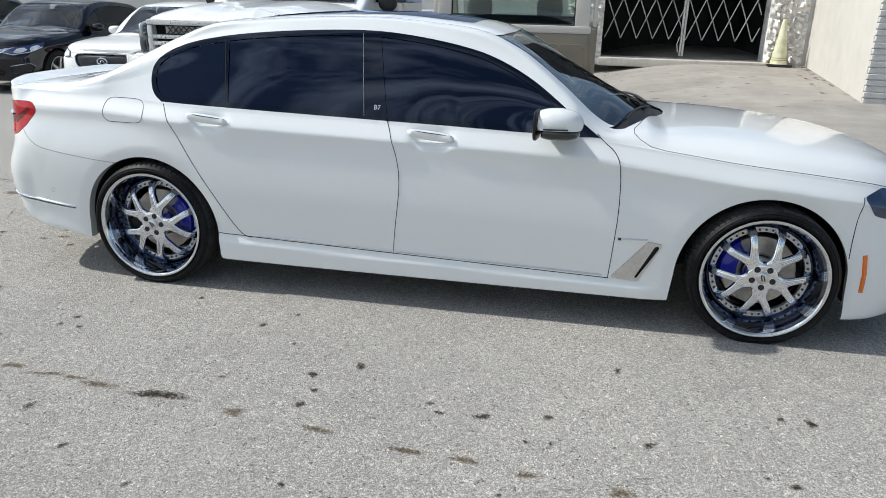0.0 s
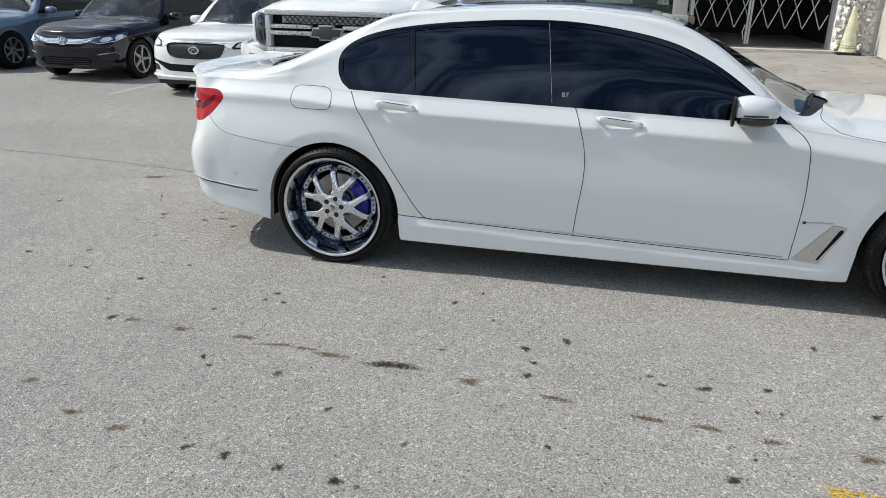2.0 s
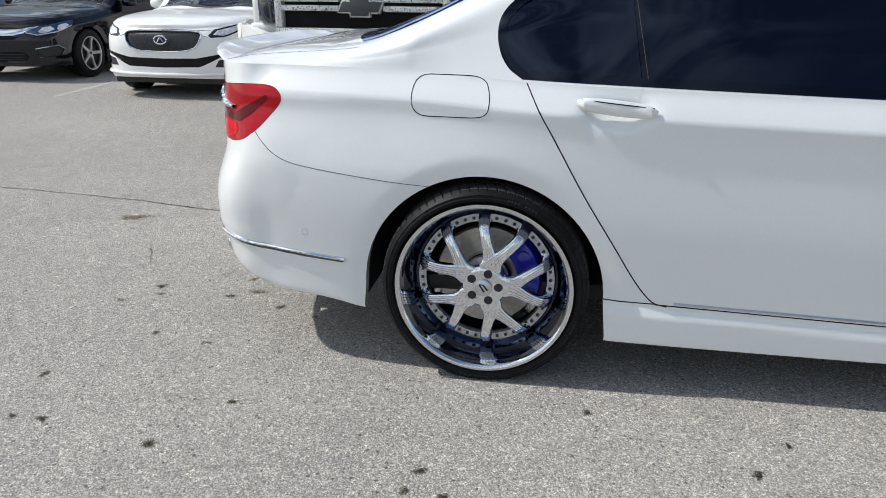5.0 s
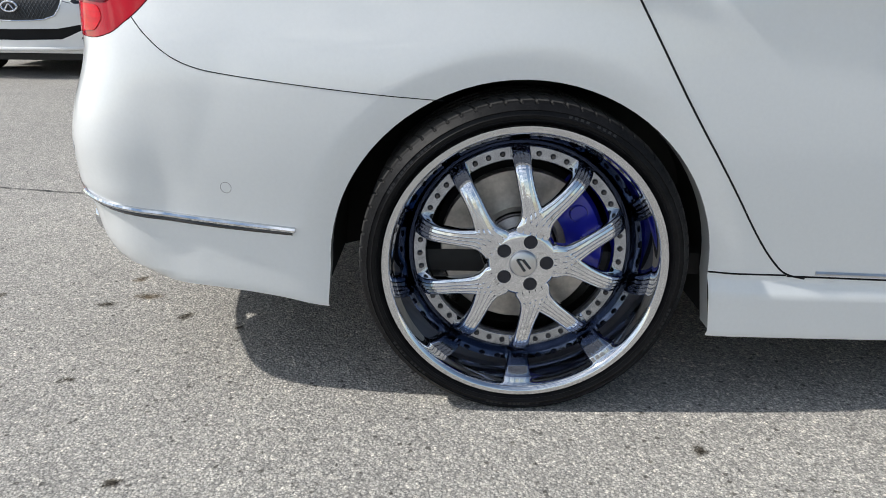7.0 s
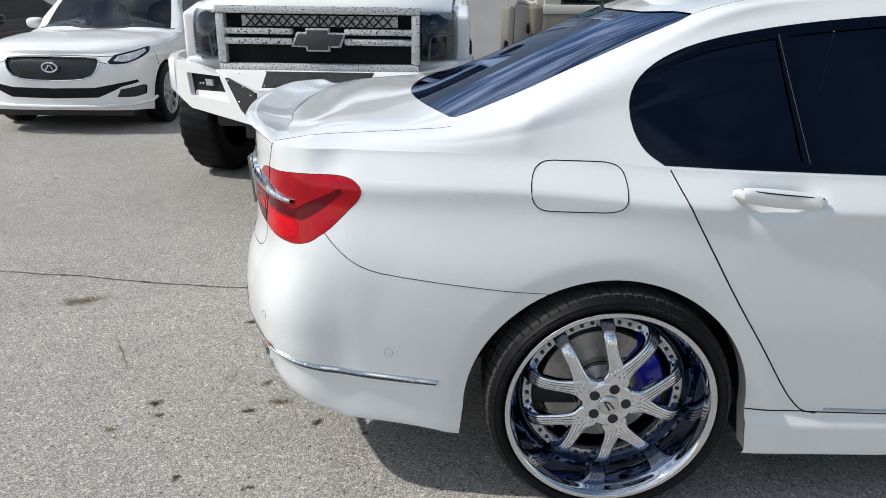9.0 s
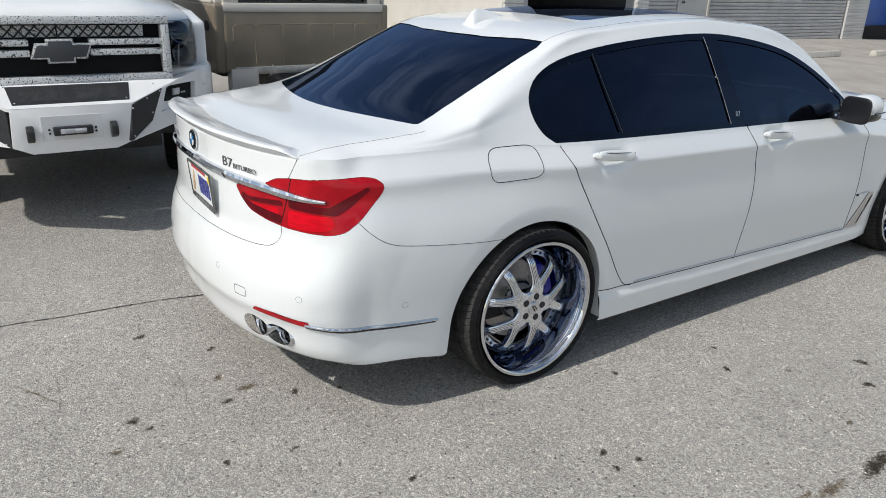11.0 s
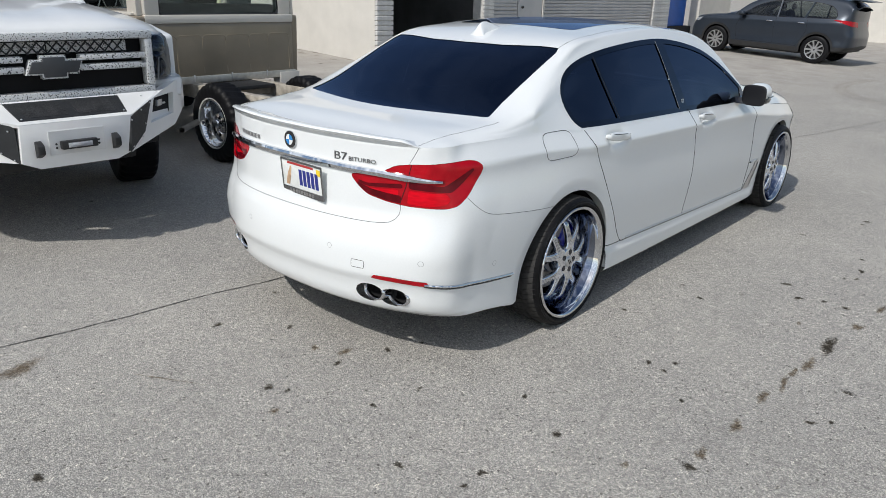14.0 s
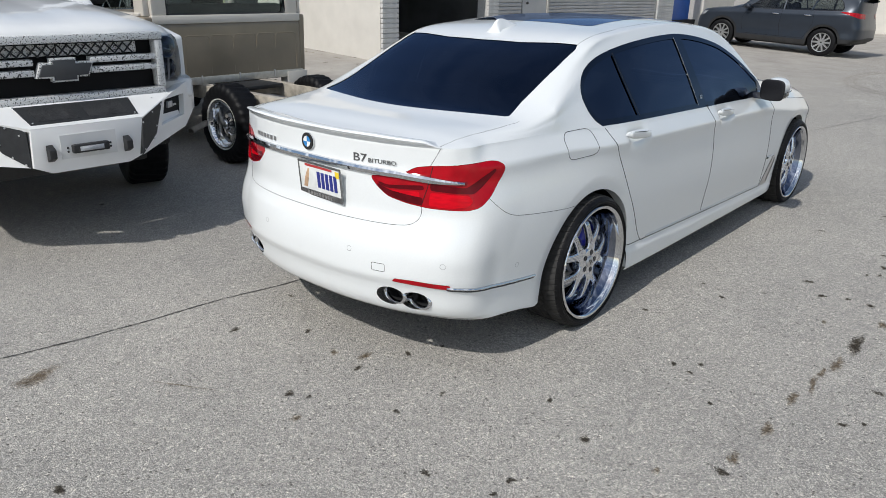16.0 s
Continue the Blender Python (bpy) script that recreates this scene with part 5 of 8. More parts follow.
ROCK = material("white_rock_face", (.74, .72, .69), .95, vary=.2, scale=18, spec=.15, bump=.005, bump_scale=26)
GATE_STEEL = material("grey_gate_steel", (.48, .48, .48), .45, .6, vary=.2, scale=25)
CONCRETE = material("pale_concrete", (.50, .47, .42), .9, vary=.14, scale=9, bump=.002, bump_scale=120)
BLUE_DOOR = material("blue_door_paint", (.012, .10, .42), .5, vary=.15, scale=3)
POSTER = material("poster_teal", (.10, .30, .33), .5, vary=.6, scale=5, color2=(.55, .62, .6))
FY = 8.45                                            # the shop front's plane
WALL_H = 4.2


def wall(name, poly, a, b, axis, mat, label):
    return tagged(mesh_object(name, prism(poly, axis, a, b), mat, smooth=False), label, "wall", kind="structure")


def slab(points, thick, bevel=0.0):
    """A flat polygon in space, thickened against its normal."""
    bm = bmesh.new()
    P = [Vector(p) for p in points]
    n = Vector((0, 0, 0))
    for i in range(len(P)):
        n += (P[i] - P[0]).cross(P[(i + 1) % len(P)] - P[0])
    n.normalize()
    top = [bm.verts.new(p) for p in P]
    low = [bm.verts.new(p - n * thick) for p in P]
    bm.faces.new(top)
    bm.faces.new(list(reversed(low)))
    for i in range(len(P)):
        j = (i + 1) % len(P)
        bm.faces.new((top[i], low[i], low[j], top[j]))
    bmesh.ops.recalc_face_normals(bm, faces=bm.faces)
    if bevel:
        bmesh.ops.bevel(bm, geom=list(bm.edges), offset=bevel, segments=2, profile=.6, affect="EDGES")
    return bm


def brick_pier(x0, x1, y0, y1, z0, z1, name, label):
    """A pier of long painted bricks with open joints round a plain core."""
    core = tagged(mesh_object(name, box(x0 + .03, x1 - .03, y0 + .02, y1, z0, z1), BRICK, smooth=False), label, "pier", kind="structure")
    me = None
    for k in range(int((z1 - z0) / .083)):
        if me is None:
            b = part("brick", box(x0, x1, y0, y0 + .06, 0, .072, .006, 1), BRICK, core)
            me = b.data
        else:
            b = new("brick", me)
            b.parent = core
        off = .004 * math.sin(k * 2.4)
        b.matrix_local = pose(off, off * .7, z0 + .004 + k * .083)
    return core


def build_shop():
    # wall that runs back to the gate, sunlit
    w = prism([(6.06, 6.84), (6.53, 11.95), (6.85, 12.0), (6.40, 7.0)], "z", -.2, WALL_H)
    tagged(mesh_object("wall_west", w, STUCCO, smooth=False), "sunlit cream stucco wall running back to the gate", "wall", kind="structure")
    tagged(mesh_object("wall_garage_near", prism([(6.2, 7.0), (6.46, 6.92), (8.05, 8.5), (8.05, 8.75), (7.7, 8.75)], "z", -.2, WALL_H), STUCCO_GREY, smooth=False), "grey stucco return wall beside the garage", "wall", kind="structure")
    brick_pier(6.06, 6.46, 6.78, 7.14, .25, WALL_H, "pier", "grey-white painted brick pier beside the garage opening")
    brick_pier(11.1, 11.48, FY - .06, FY + .3, .2, WALL_H, "pier", "grey-white painted brick pier beside the garage opening")
    # garage: room behind the opening, its shade put into near-black walls
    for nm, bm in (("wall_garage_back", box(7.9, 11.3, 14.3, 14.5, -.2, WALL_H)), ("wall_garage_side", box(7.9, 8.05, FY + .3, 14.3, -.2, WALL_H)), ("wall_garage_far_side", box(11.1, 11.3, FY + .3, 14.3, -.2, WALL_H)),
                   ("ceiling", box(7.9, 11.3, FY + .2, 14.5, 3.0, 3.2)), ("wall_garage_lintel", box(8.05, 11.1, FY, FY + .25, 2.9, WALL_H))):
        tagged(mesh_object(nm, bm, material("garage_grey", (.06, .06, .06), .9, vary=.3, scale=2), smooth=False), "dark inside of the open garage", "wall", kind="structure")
    # shop front east of the garage: door, shutter, pier, blue door
    wall("wall_north", [(11.48, .0), (11.48, WALL_H), (19.95, WALL_H), (19.95, 0)], FY + .06, FY + .3, "y", STUCCO_GREY, "grey-white shop front wall in grazing light")
    d = thing("shop_door", "plain grey steel shop door with a dark knob", "door", kind="structure")
    part("door_leaf", box(12.55, 13.6, FY + .0, FY + .055, .2, 2.35, .01), SHUTTER, d, smooth=False)
    part("door_handle", blob(12.68, FY - .04, 1.25, .035, .04, .035, 2), BLACK_GLOSS, d)
    part("door_frame", box(13.62, 13.70, FY - .02, FY + .05, .2, 2.4, .005), STUCCO, d, smooth=False)
    for x0, x1, nm in ((11.5, 12.5, "panel"), (13.75, 19.9, "shutter")):
        bm = bmesh.new()
        n = int(3.4 / .085)
        rows_ = []
        for k in range(n):
            z = .15 + k * .085
            for dz, dy in ((0, .012), (.012, -.02), (.06, -.028), (.078, -.012)):
                rows_.append((bm.verts.new((x0, FY + .03 + dy, z + dz)), bm.verts.new((x1, FY + .03 + dy, z + dz))))
        for a, b in zip(rows_, rows_[1:]):
            bm.faces.new((a[0], a[1], b[1], b[0]))
        bmesh.ops.recalc_face_normals(bm, faces=bm.faces)
        tagged(mesh_object("shutter", bm, SHUTTER, smooth=False), "grey slatted shutter with narrow horizontal slats", "shutter", kind="structure")
    brick_pier(19.95, 21.1, FY - .06, FY + .3, .1, WALL_H, "pier", "white painted brick pier beside the blue door")
    bd = thing("blue_door", "bright blue door standing open under the shop front", "door", kind="structure")
    part("door_leaf", box(21.45, 23.55, FY + .45, FY + .55, .0, 3.2, .01), BLUE_DOOR, bd, smooth=False)
    part("door_foot", box(21.3, 23.6, FY + .2, FY + .44, -.1, .62, .01), DARK, bd, smooth=False)
    tagged(mesh_object("poster", slab([(21.12, FY - .02, .55), (21.60, FY + .22, .55), (21.78, FY + .30, 2.6), (21.12, FY - .02, 2.6)], .02), POSTER, smooth=False), "teal and white poster board on the shop front", "poster")
    wall("wall_north_east", [(23.6, -.2), (23.6, WALL_H), (26.5, WALL_H), (26.5, -.2)], FY - .05, FY + .3, "y", STUCCO, "pale shop wall past the blue door")
    wall("wall_east", [(-14, -.3), (-14, 5), (FY, 5), (FY, -.3)], 32, 32.3, "x", STUCCO, "sunlit cream wall at the lot's far end")
    bm = box(31.75, 31.9, 3.4, 3.6, -.3, 4, .01)
    tagged(mesh_object("post", bm, STUCCO_GREY, smooth=False), "grey steel post against the far wall", "post", kind="structure")
    # upper parts that close the shop
    tagged(mesh_object("roof_slab", box(7.6, 26.5, FY + .05, 15, WALL_H, WALL_H + .2), STUCCO_GREY, smooth=False), "flat roof slab of the shop", "roof", kind="structure")


def rock_pier(x0, x1, y0, z0, z1, label):
    """A pier faced with rough white rock."""
    bm = bmesh.new()
    nx, nz = int((x1 - x0) / .035), int((z1 - z0) / .035)
    V = []
    for i in range(nx + 1):
        col = []
        for k in range(nz + 1):
            x, z = x0 + (x1 - x0) * i / nx, z0 + (z1 - z0) * k / nz
            c = noise.voronoi(Vector((x * 9 + .5 * noise.noise(Vector((x * 6, 0, z * 6))), 3.1, z * 8 + .7 * noise.noise(Vector((x * 5, 9, z * 5))))))[0]
            d = min(.17, .27 * (c[1] - c[0]) + .05 * noise.noise(Vector((x * 13, 0, z * 13))) + .03 * noise.noise(Vector((x * 27, 5, z * 27))))
            e = min(i, nx - i) / nx
            col.append(bm.verts.new((x, y0 - d * min(1, e * 12 + .2), z)))
        V.append(col)
    for i in range(nx):
        for k in range(nz):
            bm.faces.new((V[i][k], V[i + 1][k], V[i + 1][k + 1], V[i][k + 1]))
    for edge, y in ((V[0], 1), (V[-1], -1)):
        back = [bm.verts.new((v.co.x, y0 + .5, v.co.z)) for v in edge]
        for a, b, c, d in zip(edge, edge[1:], back[1:], back):
            bm.faces.new((a, b, c, d) if y < 0 else (d, c, b, a))
    return tagged(mesh_object("pier", bm, ROCK), label, "pier", kind="structure")


def build_gate():
    GY = 11.75
    z0 = ground_z(4.2, GY)
    rock_pier(5.72, 6.45, GY, z0 - .1, 4.2, "rough white rock-faced pier beside the gate")
    rock_pier(1.75, 2.5, GY, z0 - .1, 4.2, "rough white rock-faced pier behind the parked truck")
    wall("wall_gate_end", [(6.45, 0), (6.45, 4.2), (6.72, 4.2), (6.72, 0)], GY - .02, GY + .3, "y", STUCCO_GREY, "grey wall strip between pier and cream wall")
    wall("wall_gate_west", [(-18, -.2), (-18, 4.2), (1.75, 4.2), (1.75, -.2)], GY + 1.0, GY + 1.3, "y", STUCCO_GREY, "plain wall behind the parked cars")
    # passage walls near-black: the shade inside is put into their colour
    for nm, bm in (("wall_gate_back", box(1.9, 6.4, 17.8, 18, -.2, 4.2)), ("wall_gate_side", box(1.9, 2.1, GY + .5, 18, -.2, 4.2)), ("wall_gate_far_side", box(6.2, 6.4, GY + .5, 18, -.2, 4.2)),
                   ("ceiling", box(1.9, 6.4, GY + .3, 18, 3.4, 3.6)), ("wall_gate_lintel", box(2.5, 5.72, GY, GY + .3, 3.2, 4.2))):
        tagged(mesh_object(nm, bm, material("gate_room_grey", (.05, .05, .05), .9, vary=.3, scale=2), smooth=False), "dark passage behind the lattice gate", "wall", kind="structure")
    tagged(mesh_object("threshold", box(2.45, 5.8, GY - .34, GY + .5, z0 - .1, z0 + .06, .02), CONCRETE), "pale worn concrete threshold under the gate", "threshold", kind="structure")
    gate = thing("lattice_gate", "folding grey steel lattice gate, closed across a dark passage", "gate")
    step_x, half_z, zb = .325, .40, z0 + .44
    for side, base in ((-1, 2.55), (1, 4.18)):
        for layer in range(2):
            for k in range(-6, 12):
                x0 = base + k * step_x
                for sgn in ((1,) if layer == 0 else (-1,)):
                    # each flat bar climbs from the foot to the head of the gate
                    xa, za = x0, zb
                    xb, zt = x0 + sgn * step_x * .5 * (2.4 / half_z), zb + 2.4
                    lo, hi = base, base + (1.55 if side < 0 else 1.42)
                    pts = []
                    for t in np.linspace(0, 1, 97):
                        x = xa + (xb - xa) * t
                        if lo <= x <= hi:
                            pts.append((x, za + (zt - za) * t))
                    if len(pts) < 6:
                        continue
                    (x1, z1), (x2, z2) = pts[0], pts[-1]
                    part("bar", tube([(x1, GY + .12 + .02 * layer, z1), (x2, GY + .12 + .02 * layer, z2)], .011, 4, flat=1.0), GATE_STEEL, gate, smooth=False)
    for x in (4.10, 4.15):
        part("post", box(x - .02, x + .02, GY + .1, GY + .16, z0 + .12, z0 + 2.8, .004), GATE_STEEL, gate, smooth=False)
    part("chain", tube([(4.06, GY + .08, z0 + .5), (4.02, GY + .07, z0 + .35), (4.05, GY + .07, z0 + .2)], .012, 6), GATE_STEEL, gate)
    # traffic cone
    cone = thing("traffic_cone", "tall faded pale yellow traffic cone on a black base", "cone", at=pose(5.95, GY - .30, ground_z(5.95, GY - .30)))
    part("cone_body", revolve([(.165, .045), (.155, .06), (.150, .10), (.04, .86), (.030, .90), (.0, .90)], 40, "z"), material("faded_cone_yellow", (.62, .60, .34), .6, vary=.15, scale=9, color2=(.68, .67, .52)), cone)
    part("cone_base", box(-.22, .22, -.22, .22, 0, .05, .015), BLACK_MATT, cone)
    for z in (.12, .16):
        part("cone_band", revolve([(.150 - .142 * (z - .1), z), (.153 - .142 * (z - .1), z + .006), (.149 - .142 * (z - .1), z + .014)], 40, "z"), material("cone_band_tan", (.40, .36, .14), .7), cone)
    part("stake", tube([(6.52 - 6.10, .35, .0), (6.56 - 6.10, .36, .62)], .02, 6), material("old_wood", (.26, .21, .16), .8, vary=.2, scale=20), thing("wooden_stake", "short weathered stake leaning on the cream wall", "stake", at=pose(6.10, GY - .42, ground_z(6.1, GY - .42))))


build_shop()
build_gate()


# ---- wheel stops ----
def build_stops():
    base = thing("wheel_stop", "pale concrete wheel stop on the lot near the shop", "wheel stop", "wheel stops", at=pose(17.15, 5.7, ground_z(17.15, 5.7)))
    part("bar", prism([(-.09, 0), (.09, 0), (.06, .12), (-.06, .12)], "x", -.85, .85, .012), CONCRETE, base)
    copy_thing(base, pose(14.35, 5.95, ground_z(14.35, 5.95)))


build_stops()


# ---- parked vehicles ----
NAVY = material("navy_paint", (.0022, .003, .009), .12, spec=.3, coat=.5, vary=.05, scale=5)
SLATE = material("slate_blue_paint", (.20, .27, .36), .3, .35, coat=1.0, vary=.05, scale=5)
GREY_MET = material("dark_grey_metallic", (.030, .038, .052), .30, .35, coat=.25, spec=.35, vary=.05, scale=5)
BEIGE = material("beige_truck_paint", (.215, .178, .128), .34, vary=.14, scale=3, coat=.3, bump=.0006, bump_scale=120)
CREAM = material("pale_cream_paint", (.62, .58, .52), .45, coat=.3, vary=.06, scale=3)
ALLOY = material("alloy", (.62, .62, .63), .28, .9, vary=.05, scale=20)


def scaled(spec, sx, sb, sz):
    q = dict(spec)
    q["ox"], q["ob"] = [v * sx for v in spec["ox"]], [v * sb for v in spec["ob"]]
    for key in ("top", "low", "mid"):
        q[key] = ([v * sx for v in spec[key][0]], [v * sz for v in spec[key][1]])
    q["rear"], q["front"] = ([v * sz for v in spec["rear"][0]], spec["rear"][1]), ([v * sz for v in spec["front"][0]], spec["front"][1])
    q["rx"] = [v * sx for v in spec["rx"]]
    for key in ("row1", "row2", "row3"):
        q[key] = [v * sz for v in spec[key]]
    q["edge3"] = [v * sb for v in spec["edge3"]]
    q["cabin"] = tuple(v * sx for v in spec["cabin"])
    q["arches"], q["arch_z"], q["arch_r"] = tuple(v * sx for v in spec["arches"]), .32, .362
    q["seam"] = (spec["seam"][0] * sz, spec["seam"][1], spec["seam"][2])
    q["lean"] = (spec["lean"][0] * sb, spec["lean"][1])
    q["dips"], q["haunch"], q["sill_low"], q["flare"] = (), 0.0, (.10, .17), (.006, .05, .085)
    return q


def plain_wheels(car, S, r, half, spokes, mat, tyre_w=.21, rim_r=.225):
    """Four plain alloy wheels on the axles."""
    first = None
    for x in S.arches:
        for s in (-1, 1):
            if first is None:
                w = part("wheel", revolve([(rim_r + .004, .02), (rim_r + .006, .0), (rim_r - .006, -.002), (rim_r - .014, .012), (rim_r - .02, .06), (.06, .075), (.0, .075)], 48, "y"), BLACK_MATT, car, "alloy wheel")
                t = part("tyre", revolve([(rim_r, .02), (rim_r + .02, .0), (r - .03, -.002), (r - .008, .012), (r, .035), (r, tyre_w - .035), (r - .012, tyre_w - .01), (rim_r, tyre_w - .02)], 56, "y"), RUBBER, w)
                kids = [t]
                for k in range(spokes):
                    a = 2 * math.pi * k / spokes
                    bm = bmesh.new()
                    rows_ = []
                    for rr, y, wd in ((.02, .012, .030), (.07, .008, .026), (.14, .014, .022), (rim_r - .008, .006, .026)):
                        rows_.append([bm.verts.new((rr * math.cos(a) - q * wd * math.sin(a), y + dy, rr * math.sin(a) + q * wd * math.cos(a))) for q, dy in ((-1, .025), (-.75, 0), (.75, 0), (1, .025))])
                    for A, B in zip(rows_, rows_[1:]):
                        for i in range(3):
                            bm.faces.new((A[i], A[i + 1], B[i + 1], B[i]))
                    bmesh.ops.recalc_face_normals(bm, faces=bm.faces)
                    kids.append(part("spoke", bm, mat, w))
                kids.append(part("rim_ring", revolve([(rim_r + .005, .004), (rim_r + .002, -.005), (rim_r - .012, -.003), (rim_r - .016, .02)], 48, "y"), mat, w))
                first = (w, kids)
            else:
                w = first[0].copy()
                scene.collection.objects.link(w)
                for k in first[1]:
                    c = k.copy()
                    scene.collection.objects.link(c)
                    c.parent = w
            w.matrix_local = Matrix.Translation((x, s * half, r)) @ (Matrix.Identity(4) if s < 0 else Matrix.Rotation(math.pi, 4, "Z"))


def build_car(name, label, S, at, paint, lows, side_win, glass2, ups=(), clad=None, nu=150, n_low=26, n_up=34, gap_lines=()):
    """A parked car from a shell; lows: (key, polygon in u and z, material, offset) below the belt."""
    car = thing(name, label, "car", at=at)
    arch = [arch_line(cx, S.arch_z, S.arch_r, 30) for cx in S.arches]
    rings = [arch_line(cx, S.arch_z, S.arch_r + .055, 30) for cx in S.arches] if clad else []
    polys = [p[1] for p in lows] + arch + rings + ([clad] if clad else [])
    X = lambda u: S.plan(u)[0]
    bm = sheet(np.linspace(S.u0, S.u1, nu), lambda u: S.z_low(X(u)), lambda u: S.z_top(X(u)), n_low, polys)

    def region(u, z):
        if any(inside((u, z), a) for a in arch):
            return None
        for key, poly, *_ in lows:
            if inside((u, z), poly):
                return key
        if clad and (inside((u, z), clad) or any(inside((u, z), a) for a in rings)):
            return "cladding"
        return "body"

    low = skin_regions(bm, S.lower, region, 0)
    dlo = [(x, S.f_of_z(x, z)) for x, z in side_win]
    posts = [(x, S.f_of_z(x, z)) for x, z in shrink(side_win, .018)]
    bm = sheet(np.linspace(S.u0, S.u1, nu), lambda u: 0 * u, lambda u: 0 * u + 1, n_up, [dlo, posts] + [p for _, p, *_ in glass2])

    def region2(u, f):
        if inside((u, f), posts):
            return "pane"
        if inside((u, f), dlo):
            return "frame"
        for key, poly, *_ in glass2:
            if inside((u, f), poly):
                return key
        return "body"

    up = skin_regions(bm, S.upper, region2, 0)
    both = (-1, 1)
    skin_part("body", [low["body"], up["body"]], paint, car, 0, 0, both)
    for key, poly, mat, off in lows:
        if key in low:
            ctr = max(p[0] for p in poly) >= S.u1 - .02 or min(p[0] for p in poly) <= S.u0 + .02
            if ctr:
                skin_part(key, [low[key]], mat, car, 0, off, both)
            else:
                for s in both:
                    skin_part(key, [low[key]], mat, car, 0, off, (s,))
    if "cladding" in low:
        skin_part("cladding", [low["cladding"]], BLACK_MATT, car, 0, .004, both)
    for s in both:
        skin_part("side_window", [up["pane"]], GLASS_DARK, car, 0, -.003, (s,))
        skin_part("window_frame", [up["frame"]], BLACK_GLOSS, car, 0, .001, (s,))
        for cx in S.arches:
            arch_lip(S, cx, 0, s, car, BLACK_MATT if clad else paint)
        for g in gap_lines:
            part("panel_gap", tube(on_skin(S.lower, g, 0, s, 0), .003, 4), SEAM, car)
        x = S.cabin[2] - .28
        m = part("door_mirror", blob(x, s * (float(S.pb.max()) + .07), float(S.z_top(x)) + .07, .09, .10, .065, 2.6, 20, 12), paint, car)
        part("mirror_arm", box(x - .03, x + .04, min(s * .80, s * .95), max(s * .80, s * .95), float(S.z_top(x)) + .01, float(S.z_top(x)) + .045, .008), BLACK_MATT, m)
    for key, poly, mat in glass2:
        skin_part(key, [up[key]], mat, car, 0, -.003, both)
    part("underbody", box(S.arches[0] + .45, S.arches[1] - .45, -.7, .7, .2, .3, .02), BLACK_MATT, car)
    part("cabin_floor", box(S.cabin[1] + .2, S.cabin[2] - .2, -.72, .72, .32, .62, .03), INTERIOR, car)
    for y in (-.36, .36):
        st = part("seat", blob(1.25, y, .95, .12, .24, .30, 3, 18, 12), INTERIOR, car)
        part("headrest", blob(1.17, y, 1.22 * S.z_top(1.2) / .97, .05, .12, .08, 2.6, 14, 10), INTERIOR, st)
    return car


GLASS_DARK = glass_material("car_glass", (.30, .33, .33))
face_south = lambda x, y, turn=0: pose(x, y, 0, 0, 0, -90 + turn)


def saloon_windows(S, sx, sz):
    win = [(.118, 1.012), (.07, 1.05), (.038, 1.12), (.042, 1.19), (.11, 1.25), (.23, 1.305), (.42, 1.35), (.64, 1.375), (.91, 1.393), (1.16, 1.40), (1.33, 1.393),
           (1.57, 1.363), (1.78, 1.32), (1.92, 1.268), (2.07, 1.19), (2.22, 1.08), (2.38, .96)]
    win = [(x * sx, z * sz) for x, z in win] + [(x * sx, float(S.z_top(x * sx)) + .008) for x in (2.3, 2.0, 1.6, 1.2, .8, .4, .15)]
    fb = lambda x, b: S.f_of_b(x * sx, b)
    rear = [(-.575, 1.02), (-.53, .80), (-.44, fb(-.44, .63)), (0, fb(0, .588)), (.215, fb(.215, .565)), (.16, fb(.16, .25)), (.145, 1.02)]
    shield = [(1.905, 1.02), (1.875, .68), (1.845, fb(1.845, .60)), (2.1, fb(2.1, .657)), (2.40, fb(2.4, .712)), (2.46, .60), (2.56, .75), (2.63, .88), (2.655, 1.02)]
    cowl = [(2.655, 1.02), (2.63, .88), (2.56, .75), (2.46, .60), (2.43, .56), (2.50, .545), (2.60, .66), (2.675, .82), (2.705, 1.02)]
    f = lambda poly: [(x * sx, v) for x, v in poly]
    return win, [("rear_window", f(rear), GLASS_DARK), ("windshield", f(shield), CLEAR), ("cowl", f(cowl), BLACK_MATT)]


def ring_on(S, pts, r, mat, car, name, out=.004, closed=True, label=""):
    """A trim bar round a shape on the nose, both halves in one."""
    A = on_skin(S.lower, pts, 0, -1, out).tolist()
    B = on_skin(S.lower, pts, 0, 1, out).tolist()
    path = A + list(reversed(B))
    part(name, tube(path, r, 8, closed=closed), mat, car, label)


def high_nose(spec):
    """The plan of the saloon with a blunter, higher nose."""
    q = dict(spec)
    q["top"] = (spec["top"][0], spec["top"][1][:-4] + [.868, .852, .832, .795])
    q["mid"] = (spec["mid"][0], spec["mid"][1][:-3] + [.925, .885, .815])
    return q


